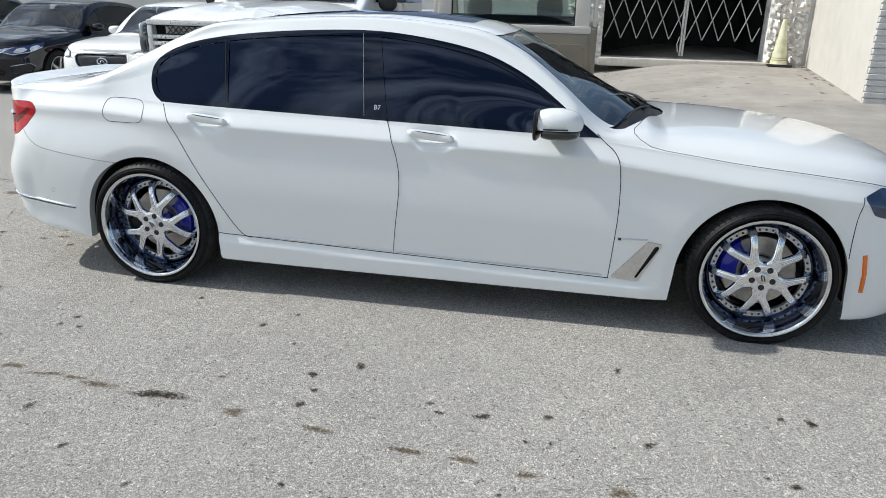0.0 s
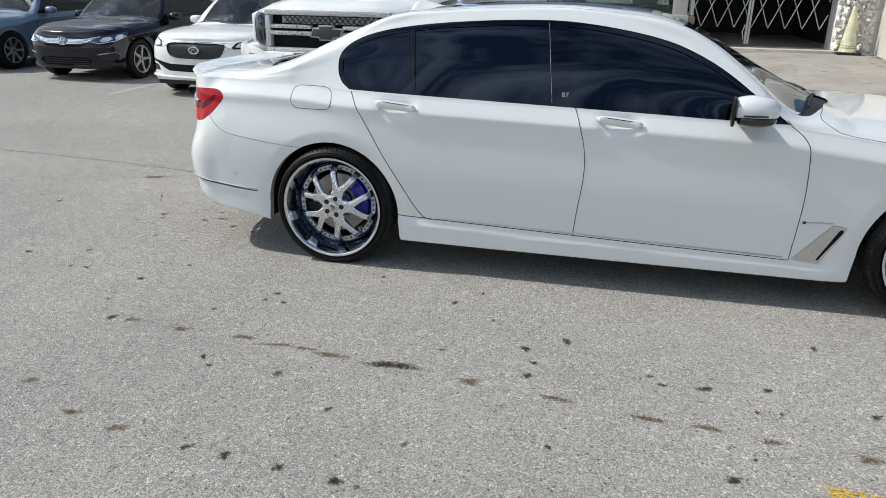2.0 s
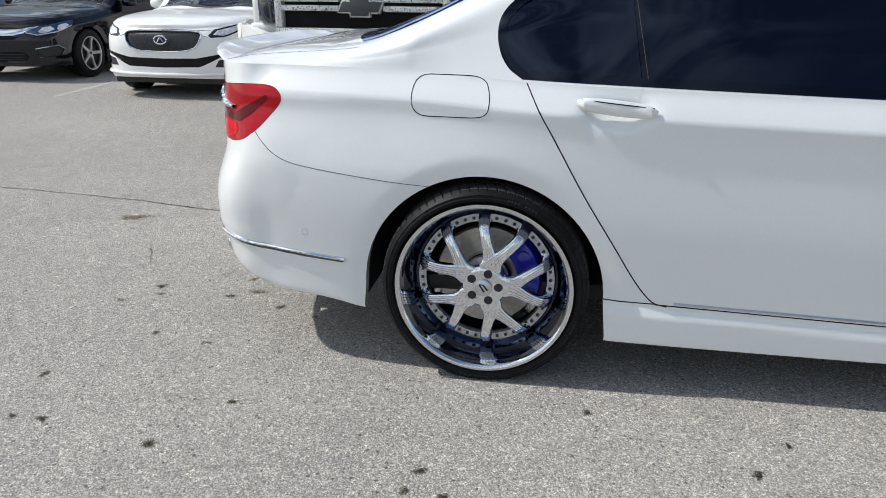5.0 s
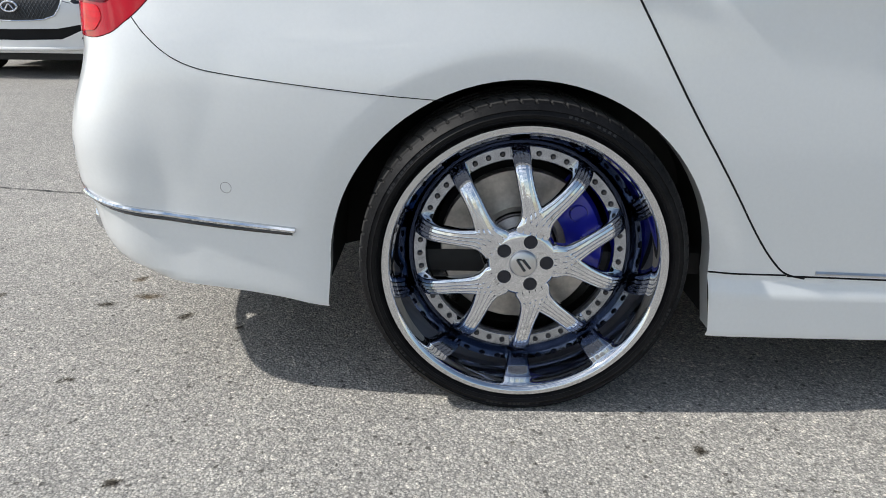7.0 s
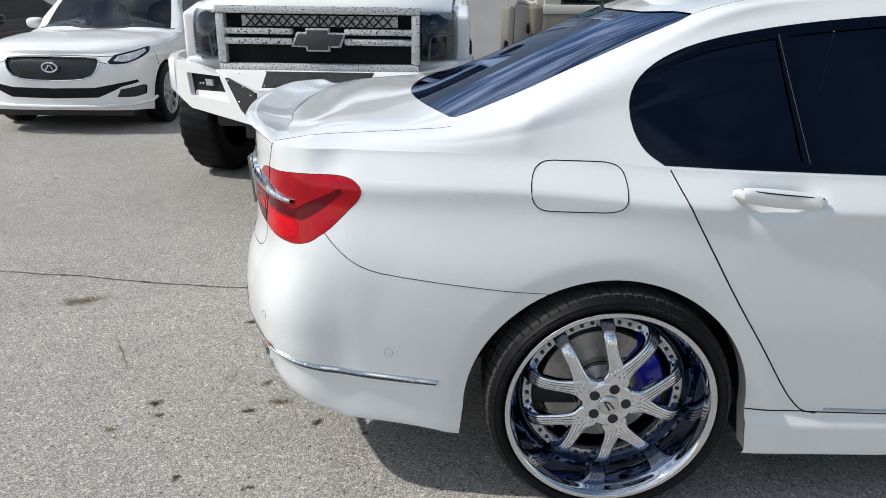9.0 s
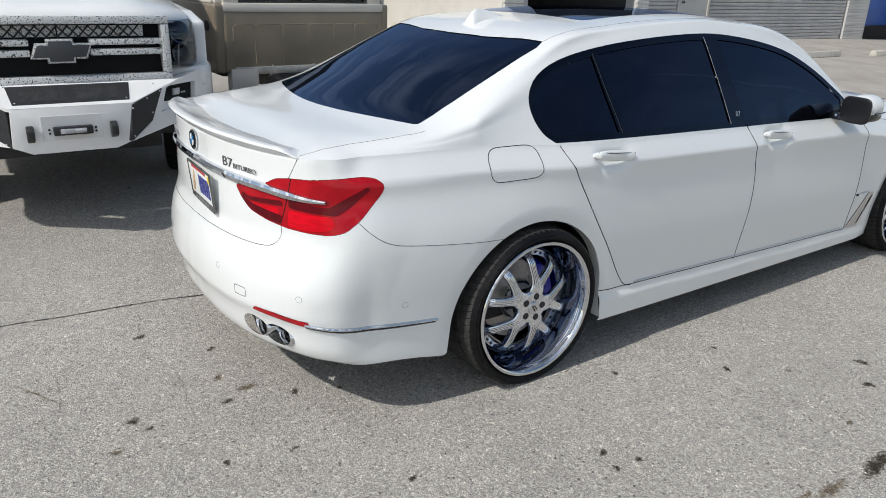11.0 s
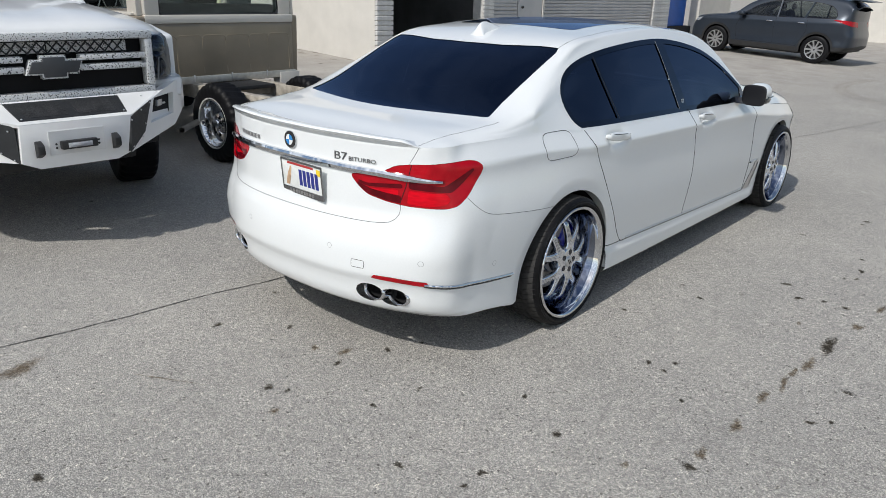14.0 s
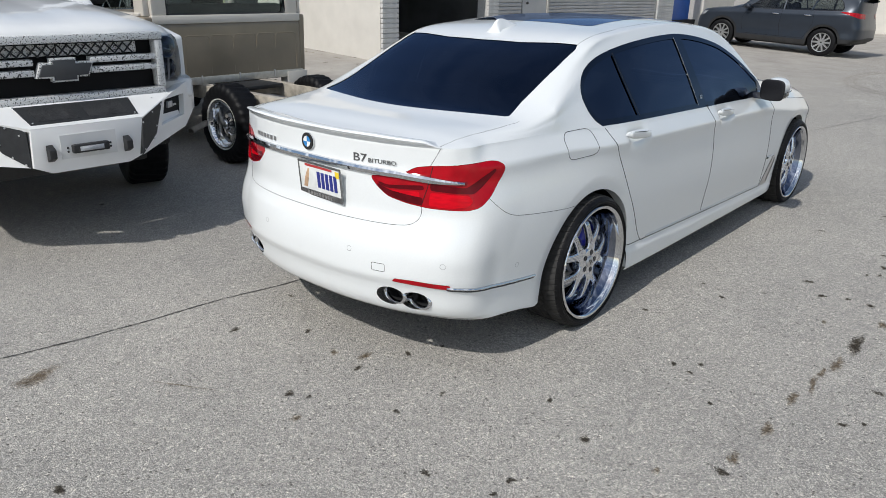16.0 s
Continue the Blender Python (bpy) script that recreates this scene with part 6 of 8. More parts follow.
def build_white_sedan():
    sx, sz = .905, .975
    spec = scaled(high_nose(SPEC), sx, 1.025, sz)
    spec["front"] = ([.1, .16, .22, .35, .5, .62, .72, .8], [-.05, .02, .05, .05, .05, .045, .01, -.06])
    spec["low"] = (spec["low"][0], spec["low"][1][:-3] + [.17, .20, .24])
    S = Shell(**spec)
    n = lambda pts: [(S.u1 - s, z) for s, z in pts]
    grille = n([(-.05, .752), (.32, .75), (.43, .738), (.452, .715), (.43, .65), (.385, .585), (.30, .553), (.20, .543), (-.05, .538)])
    intake = n([(-.05, .455), (.40, .462), (.60, .50), (.78, .53), (.80, .505), (.64, .47), (.50, .40), (.42, .365), (-.05, .355)])
    gill = n([(.62, .44), (.84, .475), (.90, .46), (.88, .38), (.74, .36), (.58, .365)])
    lamp = n([(.53, .705), (.60, .77), (.80, .805), (1.02, .838), (1.09, .835), (1.03, .79), (.86, .735), (.70, .69), (.56, .685)])
    lamp_in = n([(.585, .715), (.64, .762), (.80, .79), (.98, .82), (.99, .80), (.84, .745), (.70, .705)])
    mesh = material("grille_mesh", (.012, .012, .013), .35, vary=.4, scale=3)
    lows = [("grille", grille, mesh, -.014), ("air_intake", intake, DARK, -.02), ("side_intake", gill, BLACK_MATT, -.012), ("lamp_bowl", lamp_in, LAMP_GLOW, .0015), ("headlight", lamp, BLACK_GLOSS, .001)]
    win, g2 = saloon_windows(S, sx, sz)
    seam = [n([(.60, .755), (.35, .765), (0, .77)]), n([(1.10, .785), (1.2, .60), (1.18, .45)]), n([(.53, .69), (.42, .72)])]
    car = build_car("white_sedan", "white sedan with a black mesh grille, parked nose out", S, face_south(-4.235, 4.80 + 3.66), PAINT2, lows, win, g2, gap_lines=seam)
    plain_wheels(car, S, .325, .885, 10, ALLOY)
    g = [(0, .757), (.32, .755), (.435, .743), (.459, .716), (.436, .647), (.39, .579), (.30, .546), (.20, .536), (0, .531)]
    ring_on(S, n(g), .008, CHROME, car, "grille_frame", .004, True, "chrome grille frame")
    # crossed wires over the dark grille
    for k in range(-13, 14):
        for d in (-1, 1):
            pts = []
            for q in np.linspace(-.5, .5, 9):
                y, z = k * .034 + d * q * .12, .645 + q * .19
                lim = .42 - .75 * max(0, .70 - z)
                if abs(y) < lim:
                    pts.append((y, z))
            if len(pts) > 2:
                P = [on_skin(S.lower, n([(max(abs(y), .001), z)] * 2), 0, -1 if y < 0 else 1, .001)[0] for y, z in (pts[0], pts[len(pts) // 2], pts[-1])]
                part("grille_wire", tube([tuple(v) for v in P], .0018, 4), GRILLE_WIRE, car)
    c = on_skin(S.lower, n([(.001, .655)] * 2), 0, -1, .012)[0]
    ring = [(c[0] + .004 * math.cos(a), c[1] + .075 * math.cos(a), c[2] + .045 * math.sin(a)) for a in np.linspace(0, 2 * math.pi, 28)[:-1]]
    part("badge_ring", tube(ring, .010, 8, closed=True), CHROME, car, "oval chrome ring badge")
    part("badge_peak", tube([(c[0], c[1] - .045, c[2] - .035), (c[0] + .002, c[1] - .008, c[2] + .02), (c[0] + .002, c[1] + .008, c[2] + .02), (c[0], c[1] + .045, c[2] - .035)], .007, 6), CHROME, car)
    lip = n([(0, .275), (.5, .28), (.9, .30), (1.1, .33)])
    # black block added under the nose for the shade below the lip
    part("lip_shadow", box(2.6, 3.55, -.7, .7, .16, .24, .02), BLACK_MATT, car)
    ring_on(S, lip, .018, PAINT2, car, "front_lip", .012, False)


def build_navy_sedan():
    sx, sz = .87, .965
    q = dict(SPEC)
    q["top"] = (SPEC["top"][0], SPEC["top"][1][:-4] + [.83, .802, .778, .742])
    q["mid"] = (SPEC["mid"][0], SPEC["mid"][1][:-3] + [.905, .86, .785])
    spec = scaled(q, sx, 1.01, sz)
    spec["front"] = ([.1, .18, .24, .36, .5, .58, .66, .74, .8], [-.04, .0, .035, .05, .055, .05, .02, -.03, -.10])
    spec["low"] = (spec["low"][0], spec["low"][1][:-3] + [.18, .195, .20])
    S = Shell(**spec)
    n = lambda pts: [(S.u1 - s, z) for s, z in pts]
    bar = n([(-.05, .668), (.34, .668), (.62, .715), (.58, .665), (.38, .612), (.30, .594), (-.05, .590)])
    grille = n([(-.05, .590), (.30, .594), (.37, .575), (.30, .545), (-.05, .540)])
    low = n([(-.05, .385), (.40, .390), (.47, .335), (.40, .262), (-.05, .255)])
    fog = n([(.54, .43), (.80, .47), (.88, .42), (.82, .34), (.58, .32)])
    lamp = n([(.44, .635), (.62, .708), (.92, .758), (1.14, .782), (1.06, .71), (.82, .635), (.58, .598)])
    bowl_a = n([(.60, .645), (.66, .695), (.76, .71), (.80, .675), (.72, .638), (.64, .625)])
    bowl_b = n([(.83, .675), (.86, .72), (.98, .742), (1.02, .72), (.93, .675), (.86, .655)])
    mark = n([(1.20, .66), (1.25, .67), (1.26, .63), (1.21, .62)])
    lows = [("lamp_bowl", bowl_a, LAMP_GLOW, .003), ("lamp_bowl_outer", bowl_b, LAMP_GLOW, .003), ("headlight", lamp, HEAD_LENS, .002), ("chrome_bar", bar, CHROME, .006), ("grille", grille, DARK, -.01),
            ("air_intake", low, DARK, -.02), ("fog_recess", fog, BLACK_MATT, -.016), ("side_marker", mark, ORANGE, .002)]
    win, g2 = saloon_windows(S, sx, sz)
    seam = [n([(.60, .728), (.40, .690), (.2, .684), (0, .683)]), n([(1.14, .782), (1.27, .58), (1.22, .45)]), n([(1.16, .775), (1.5, .80), (1.9, .83)])]
    car = build_car("navy_sedan", "dark navy sedan with a broad chrome nose bar, parked nose out", S, face_south(-7.14, 5.75 + 3.52), NAVY, lows, win, g2, gap_lines=seam)
    plain_wheels(car, S, .325, .875, 5, ALLOY)
    c = on_skin(S.lower, n([(.001, .625)] * 2), 0, -1, .022)[0]
    bm = bmesh.new()
    for pts in ([(-.045, .045), (-.032, -.045)], [(.045, .045), (.032, -.045)], [(-.036, 0), (.036, 0)]):
        tube([(c[0], c[1] + a, c[2] + b) for a, b in pts], .009, 6, bm=bm)
    part("badge", bm, CHROME, car)
    ring = [(c[0] - .004, c[1] + a, c[2] + b) for a, b in rounded([(-.066, .055), (.066, .055), (.046, -.058), (-.046, -.058)], .02)]
    part("badge_ring", tube(ring, .006, 6, closed=True), CHROME, car)
    for k in range(3):                                   # slats of the lower intake
        ring_on(S, n([(0, .285 + .035 * k), (.20, .286 + .035 * k), (.41, .29 + .035 * k)]), .006, BLACK_MATT, car, "intake_slat", -.012, False)
    for s in (-1, 1):                                    # bright line under each lamp and each fog recess
        part("fog_trim", tube(on_skin(S.lower, n([(.55, .432), (.80, .474), (.885, .42)]), 0, s, .003), .007, 6), CHROME, car, "slim chrome fog lamp trim")
        part("lamp_strip", tube(on_skin(S.lower, n([(.46, .632), (.60, .604), (.82, .642), (1.05, .712)]), 0, s, .004), .006, 6), LAMP_GLOW, car)


def build_slate_car():
    sx, sz = .88, 1.0
    S = Shell(**scaled(SPEC, sx, 1.01, sz))
    win, g2 = saloon_windows(S, sx, sz)
    n = lambda pts: [(S.u1 - s, z) for s, z in pts]
    lamp = n([(.47, .68), (.64, .74), (.95, .78), (1.12, .79), (1.04, .73), (.80, .66), (.58, .63)])
    low = n([(-.05, .42), (.45, .42), (.5, .26), (-.05, .25)])
    car = build_car("slate_blue_car", "slate-blue car parked beside the navy sedan", S, face_south(-10.0, 9.66), SLATE, [("headlight", lamp, CLEAR_LENS, .002), ("air_intake", low, DARK, -.02)], win, g2,
                    gap_lines=[[(2.18, .30), (2.2, .6), (2.14, .86)]])
    plain_wheels(car, S, .335, .875, 7, ALLOY)


def build_suv():
    spec = dict(
        ox=[-.80, -.796, -.785, -.76, -.71, -.63, -.5, -.3, 0, .5, 1.4, 2.2, 2.7, 3.0, 3.25, 3.42, 3.52, 3.58, 3.6],
        ob=[0, .2, .42, .62, .76, .84, .88, .90, .91, .915, .915, .91, .905, .89, .84, .75, .6, .38, 0],
        top=([-.93, -.5, .3, 1.2, 2.0, 2.3, 2.6, 3.0, 3.4, 3.6], [1.12, 1.13, 1.10, 1.06, 1.03, 1.01, .99, .95, .88, .80]),
        low=([-.93, -.5, 0, .5, 2.2, 2.7, 3.3, 3.6], [.40, .36, .3, .25, .25, .28, .25, .25]),
        side=([0, .03, .07, .12, .3, .5, .65, .85], [-.05, -.028, -.008, 0, -.004, -.022, -.012, -.03]),
        rear=([.35, .5, .7, .9, 1.1], [-.02, .05, .05, .0, -.04]), front=([.2, .3, .5, .7, .85], [-.03, .02, .03, .01, -.06]),
        rx=[-.85, -.7, -.5, -.2, .3, .9, 1.4, 1.7, 2.0, 2.3],
        row1=[1.22, 1.28, 1.32, 1.33, 1.33, 1.32, 1.30, 1.25, 1.14, 1.02], row2=[1.30, 1.42, 1.52, 1.56, 1.58, 1.58, 1.53, 1.44, 1.28, 1.05],
        row3=[1.34, 1.47, 1.58, 1.63, 1.65, 1.64, 1.59, 1.50, 1.34, 1.08], edge3=[.6, .58, .56, .55, .55, .55, .56, .60, .66, .72],
        mid=([-.93, -.85, -.7, -.5, -.2, .3, .9, 1.4, 1.7, 2.0, 2.3, 2.5, 2.8, 3.2, 3.45, 3.6], [1.15, 1.36, 1.50, 1.61, 1.66, 1.68, 1.67, 1.63, 1.55, 1.40, 1.22, 1.08, 1.03, .98, .91, .82]),
        cabin=(-.93, -.86, 2.3, 2.6), arches=(0, 2.7), arch_z=.35, arch_r=.39, lean=(.88, .42), sill=0.0, seam=(.4, 0, .5))
    S = Shell(**spec)
    win = [(-.34, 1.15), (-.36, 1.22), (-.29, 1.36), (-.16, 1.45), (.1, 1.50), (.5, 1.525), (1.0, 1.52), (1.4, 1.455), (1.75, 1.31), (2.03, 1.12), (2.05, 1.065)]
    win += [(x, float(S.z_top(x)) + .012) for x in (1.9, 1.5, 1.1, .7, .3, 0, -.3)]
    fb = S.f_of_b
    shield = [(1.72, 1.02), (1.70, .7), (1.68, fb(1.68, .6)), (2.0, fb(2.0, .66)), (2.25, fb(2.25, .71)), (2.4, .8), (2.45, 1.02)]
    back = [(-.98, 1.02), (-.93, .66), (-.80, .62), (-.70, fb(-.7, .56)), (-.62, .8), (-.60, 1.02)]
    lamp = rounded([(-1.12, .97), (-.80, .985), (-.30, 1.115), (-.40, 1.125), (-.75, 1.115), (-1.12, 1.09)], .02, 3)
    head = [(S.u1 - 1.05, .90), (S.u1 - .6, .84), (S.u1 - .6, .76), (S.u1 - .95, .80)]
    clad = [(S.u0 - .1, 0), (S.u0 - .1, .52), (-.45, .46), (-.4, .38), (3.0, .38), (3.1, .40), (S.u1 + .1, .40), (S.u1 + .1, 0)]
    seams = [[(.32, 1.09), (.30, .8), (.42, .55), (.50, .40)], [(1.12, 1.06), (1.15, .7), (1.10, .40)], [(2.05, 1.02), (2.16, .8), (2.12, .40)], [(.5, .405), (2.12, .405)]]
    car = build_car("grey_suv", "dark grey compact SUV parked facing the shop", S, pose(18.9, 2.84, .066, 0, -2.4, 87), GREY_MET,
                    [("tail_light", lamp, RED_LENS, .004), ("headlight", head, CLEAR_LENS, .002)], win, [("windshield", shield, GLASS_DARK), ("rear_window", back, TINT)], clad=clad, nu=130, gap_lines=seams)
    plain_wheels(car, S, .350, .895, 10, ALLOY, .22, .235)
    for s in (-1, 1):
        for x, zz in ((.45, .985), (1.28, .965)):
            b = float(S.lower(x, zz)[1])
            part("door_handle", blob(x, s * (b + .02), zz, .09, .014, .016, 2.6, 16, 8), CHROME, car)
        for xa, xb in (((.40, 1.1), (.30, 1.5)), ((1.10, 1.07), (1.12, 1.5))):
            pts = [(xa[0] + (xb[0] - xa[0]) * t, S.f_of_z(xa[0] + (xb[0] - xa[0]) * t, xa[1] + (xb[1] - xa[1]) * t)) for t in np.linspace(0, 1, 8)]
            part("window_post", tube(on_skin(S.upper, pts, 0, s, .0, .06), .022, 6), GREY_MET, car)
    bm = prism([(-.98, 1.60), (-.55, 1.66), (-.45, 1.63), (-.9, 1.58)], "y", -.52, .52, .01)
    part("roof_spoiler", bm, GREY_MET, car)


build_white_sedan()
build_navy_sedan()
build_slate_car()
build_suv()


# ---- white lifted pickup with a steel bumper ----
def big_tyre(car, x, y, z, r, w, axis_out, mat_rim, rim_r, steer=0):
    """A chunky tyre with tread blocks on a plain wheel; its face looks along axis_out (-1: towards -x)."""
    bm = bmesh.new()
    prof = [(rim_r, .03), (rim_r + .02, .005), (r - .06, .0), (r - .022, .012), (r - .004, .035), (r, .05), (r, w - .05), (r - .004, w - .035), (r - .022, w - .012), (r - .06, w), (rim_r, w - .03)]
    n = 120
    rings = []
    for i in range(n):
        a = 2 * math.pi * i / n
        rings.append([bm.verts.new((k, (q - (.012 if (i // 2) % 2 == (1 if k < w / 2 else 0) and q > r - .03 else 0)) * math.cos(a), (q - (.012 if (i // 2) % 2 == (1 if k < w / 2 else 0) and q > r - .03 else 0)) * math.sin(a))) for q, k in prof])
    for i in range(n):
        A, B = rings[i], rings[(i + 1) % n]
        for k in range(len(prof) - 1):
            bm.faces.new((A[k], B[k], B[k + 1], A[k + 1]))
    bmesh.ops.recalc_face_normals(bm, faces=bm.faces)
    rim = revolve([(rim_r + .003, .035), (rim_r + .006, .012), (rim_r - .004, .008), (rim_r - .012, .02), (rim_r - .022, .06), (rim_r - .03, .09), (.11, .10), (.09, .085), (.06, .08), (.055, .05), (0, .05)], 56, "x")
    m = Matrix.Translation((x, y, z)) @ Matrix.Rotation(radians(steer), 4, "Z") @ (Matrix.Identity(4) if axis_out < 0 else Matrix.Rotation(math.pi, 4, "Z"))
    wheel = part("wheel", rim, mat_rim, car, "steel wheel")
    wheel.matrix_local = m
    part("tyre", bm, RUBBER, wheel)
    return wheel


def camo_material():
    m = material("speckled_grille", (.70, .70, .69), .3, coat=.5)
    nt = m.node_tree
    tc, vo, ra = nt.nodes.new("ShaderNodeTexCoord"), nt.nodes.new("ShaderNodeTexNoise"), nt.nodes.new("ShaderNodeValToRGB")
    vo.inputs["Scale"].default_value, vo.inputs["Detail"].default_value = 105, 2
    a, b = ra.color_ramp.elements
    a.position, a.color, b.position, b.color = .395, (.03, .03, .03, 1), .43, (.66, .66, .65, 1)
    nt.links.new(tc.outputs["Object"], vo.inputs["Vector"])
    nt.links.new(vo.outputs["Fac"], ra.inputs["Fac"])
    nt.links.new(ra.outputs["Color"], nt.nodes["Principled BSDF"].inputs["Base Color"])
    return m


def build_pickup():
    t = thing("white_pickup", "white lifted pickup with a speckled grille and white steel bumper", "pickup truck", at=pose(-1.20, 2.14, 0, 0, 0, -2))
    camo = camo_material()
    dark_plate = material("black_plate", (.022, .023, .025), .5, vary=.2, scale=30, bump=.002, bump_scale=160)
    # hood
    bm = bmesh.new()
    V = []
    for j, Y in enumerate((0.0, .012, .04, .10, .25, .5, .8, 1.1, 1.4, 1.62)):
        zc = (1.305, 1.335, 1.36, 1.385, 1.415, 1.445, 1.47, 1.49, 1.505, 1.51)[j]
        row = []
        for i in range(25):
            X = -.84 + 1.68 * i / 24
            q = abs(X) / .84
            z = zc - .05 * q ** 4 - .012 * q * q + .012 * (1 if .18 < q < .62 else 0) * min(1, Y * 4)
            row.append(bm.verts.new((X * (1 + .02 * Y), Y + .24 * q ** 4, z)))
        V.append(row)
    for a, b in zip(V, V[1:]):
        for i in range(24):
            bm.faces.new((a[i], a[i + 1], b[i + 1], b[i]))
    part("hood", bm, PAINT2, t)
    # fenders with arches
    lamp_glass = glass_material("lamp_glass", (.5, .52, .55))
    CXB = -.025                                          # the steel bumper sits a little off the middle
    for s in (-1, 1):
        q = lambda X, Y, z: (s * X, Y, z)
        order = (lambda L: L if s < 0 else list(reversed(L)))
        arc = [(1.22 + .55 * math.cos(a), .52 + .55 * math.sin(a)) for a in np.linspace(radians(14), radians(166), 22)]
        poly = [(.30, .90), (.30, 1.27), (.6, 1.33), (1.64, 1.40), (1.95, 1.40), (1.95, .66)] + arc + [(.66, .86), (.40, .89)]
        x0, x1 = sorted((s * .80, s * .965))
        part("fender", prism(poly, "x", x0, x1, .03, 3), PAINT2, t)
        part("fender_foot", box(*sorted((s * .60, s * .90)), .10, .36, .86, .995, .03, 3), PAINT2, t)
        # headlamp: a curved clear lens over two bright bowls in a dark box
        plan_ = [(.655, .0), (.70, .004), (.745, .022), (.79, .06), (.83, .115), (.865, .19), (.885, .28), (.89, .34)]
        rows_, lens = [], bmesh.new()
        for z, back in ((.995, .02), (1.02, .004), (1.10, 0), (1.20, .004), (1.27, .018), (1.295, .045)):
            rows_.append([lens.verts.new(q(X - back * .6, Y + back, z - .03 * (X - .655) if z < 1.03 else z)) for X, Y in plan_])
        for A, B in zip(rows_, rows_[1:]):
            for k in range(len(plan_) - 1):
                lens.faces.new((A[k], A[k + 1], B[k + 1], B[k]))
        bmesh.ops.recalc_face_normals(lens, faces=lens.faces)
        lamp = part("headlight", lens, lamp_glass, t, "clear curved headlamp with bright bowls")
        part("lamp_box", slab(order([q(.655, .11, .99), q(.655, .11, 1.30), q(.86, .36, 1.30), q(.86, .36, .99)]), .03), BLACK_MATT, lamp, "", False)
        for zc, r in ((1.215, .062), (1.075, .055)):
            bm = revolve([(0, .05), (r * .45, .045), (r * .8, .02), (r, -.01), (r + .008, -.012), (r + .008, .03)], 28, "y")
            bm.transform(Matrix.Translation(q(.735, .12, zc)) @ Matrix.Rotation(radians(18) * s, 4, "Z"))
            part("lamp_bowl", bm, BARREL, lamp)
        part("lamp_rib", tube([q(.70, .05, 1.0), q(.71, .05, 1.14), q(.80, .13, 1.15), q(.86, .28, 1.15)], .008, 6), SATIN, lamp)
        # bumper wing with a recessed light pocket
        wide = lambda X: X + (.10 * min(1, max(0, (X - .33) / .55)) if s < 0 else 0)      # the left wing stands a little further out
        W = lambda X, z, d=0.0: Vector((s * (wide(X) - .595 * d), -.30 + .74 * (X - .31) + .804 * d, z))
        outer = [(.44, .69), (.53, .885), (.65, .925), (.885, .985), (.925, .93), (.925, .84), (.89, .755), (.79, .672), (.33, .605), (.30, .60)]
        hole = [(.575, .895), (.80, .90), (.785, .757), (.52, .737)]
        bm = bmesh.new()
        ro, rh = [bm.verts.new(W(*p)) for p in outer], [bm.verts.new(W(*p)) for p in hole]
        es = [bm.edges.new((L[k], L[(k + 1) % len(L)])) for L in (ro, rh) for k in range(len(L))]
        bmesh.ops.triangle_fill(bm, use_beauty=True, edges=es)
        for L, P2, d in ((ro, outer, .06), (rh, hole, .035)):
            deep = [bm.verts.new(W(*p, d)) for p in P2]
            for k in range(len(L)):
                bm.faces.new((L[k], L[(k + 1) % len(L)], deep[(k + 1) % len(L)], deep[k]))
        bmesh.ops.recalc_face_normals(bm, faces=bm.faces)
        wing = part("bumper_wing", bm, PAINT2, t, "", False)
        part("pocket_ledge", slab(order([W(.785, .757, .034), W(.52, .737, .034), W(.55, .795, .034), W(.772, .787, .034)]), .004), PAINT2, wing, "", False)
        part("light_pocket", slab(order([W(.51, .735, .036), W(.57, .90, .036), W(.81, .905, .036), W(.79, .75, .036)]), .006), DARK, wing, "", False)
        part("pod_light", slab(order([W(.64, .825, .02), W(.645, .868, .02), W(.695, .868, .02), W(.69, .825, .02)]), .04, .004), CLEAR_LENS, wing, "small square pod lamp", False)
        for X in (.715, .735):
            part("pocket_bolt", blob(*W(X, .835, .03), .008, .008, .008, 2, 8, 6), SATIN, wing)
        bm = bmesh.new()
        cols = []
        for X, Y, zt, zb in ((.885, .125, .985, .755), (.925, .155, .985, .758), (.965, .235, .99, .765), (.99, .34, .995, .775), (1.0, .46, 1.0, .785), (1.0, .58, 1.0, .80)):
            cols.append([bm.verts.new(q(wide(X) + dx, Y, z)) for dx, z in ((-.07, zt + .004), (-.015, zt), (.0, zt - .02), (.002, (zt + zb) / 2), (.0, zb + .02), (-.02, zb), (-.08, zb))])
        for A, B in zip(cols, cols[1:]):
            for k in range(6):
                bm.faces.new((A[k], A[k + 1], B[k + 1], B[k]))
        bmesh.ops.recalc_face_normals(bm, faces=bm.faces)
        part("bumper_end", bm, PAINT2, t)
        inn = .055 if s < 0 else 0
        part("bumper_plate", slab(order([W(.29 + inn, .605, -.006), W(.315 + .6 * inn, .825, -.006), W(.535, .89, -.006), W(.445, .70, -.006)]), .03), dark_plate, t, "black riveted corner plate", False)
        for X, z in ((.318 + inn, .80), (.42, .845), (.515, .875), (.45, .75), (.41, .675), (.31 + inn, .63)):
            part("rivet", blob(*W(X, z, -.008), .006, .006, .006, 2, 8, 6), SATIN, t)
        part("tow_mount", prism([(-.30, .633), (-.355, .66), (-.355, .71), (-.30, .735)], "x", CXB + s * .225 - .02, CXB + s * .225 + .02, .006), BLACK_MATT, t)
        big_tyre(t, s * 1.13 - (.04 if s < 0 else 0), 1.22, .435, .435, .31, s, BLACK_MATT, .24, -14)
        big_tyre(t, s * 1.08, 4.9, .435, .435, .31, s, BLACK_MATT, .24)
    part("underbody", box(-.80, .80, .32, 5.0, .50, .68, .03), BLACK_MATT, t, "dark underside and frame of the truck")
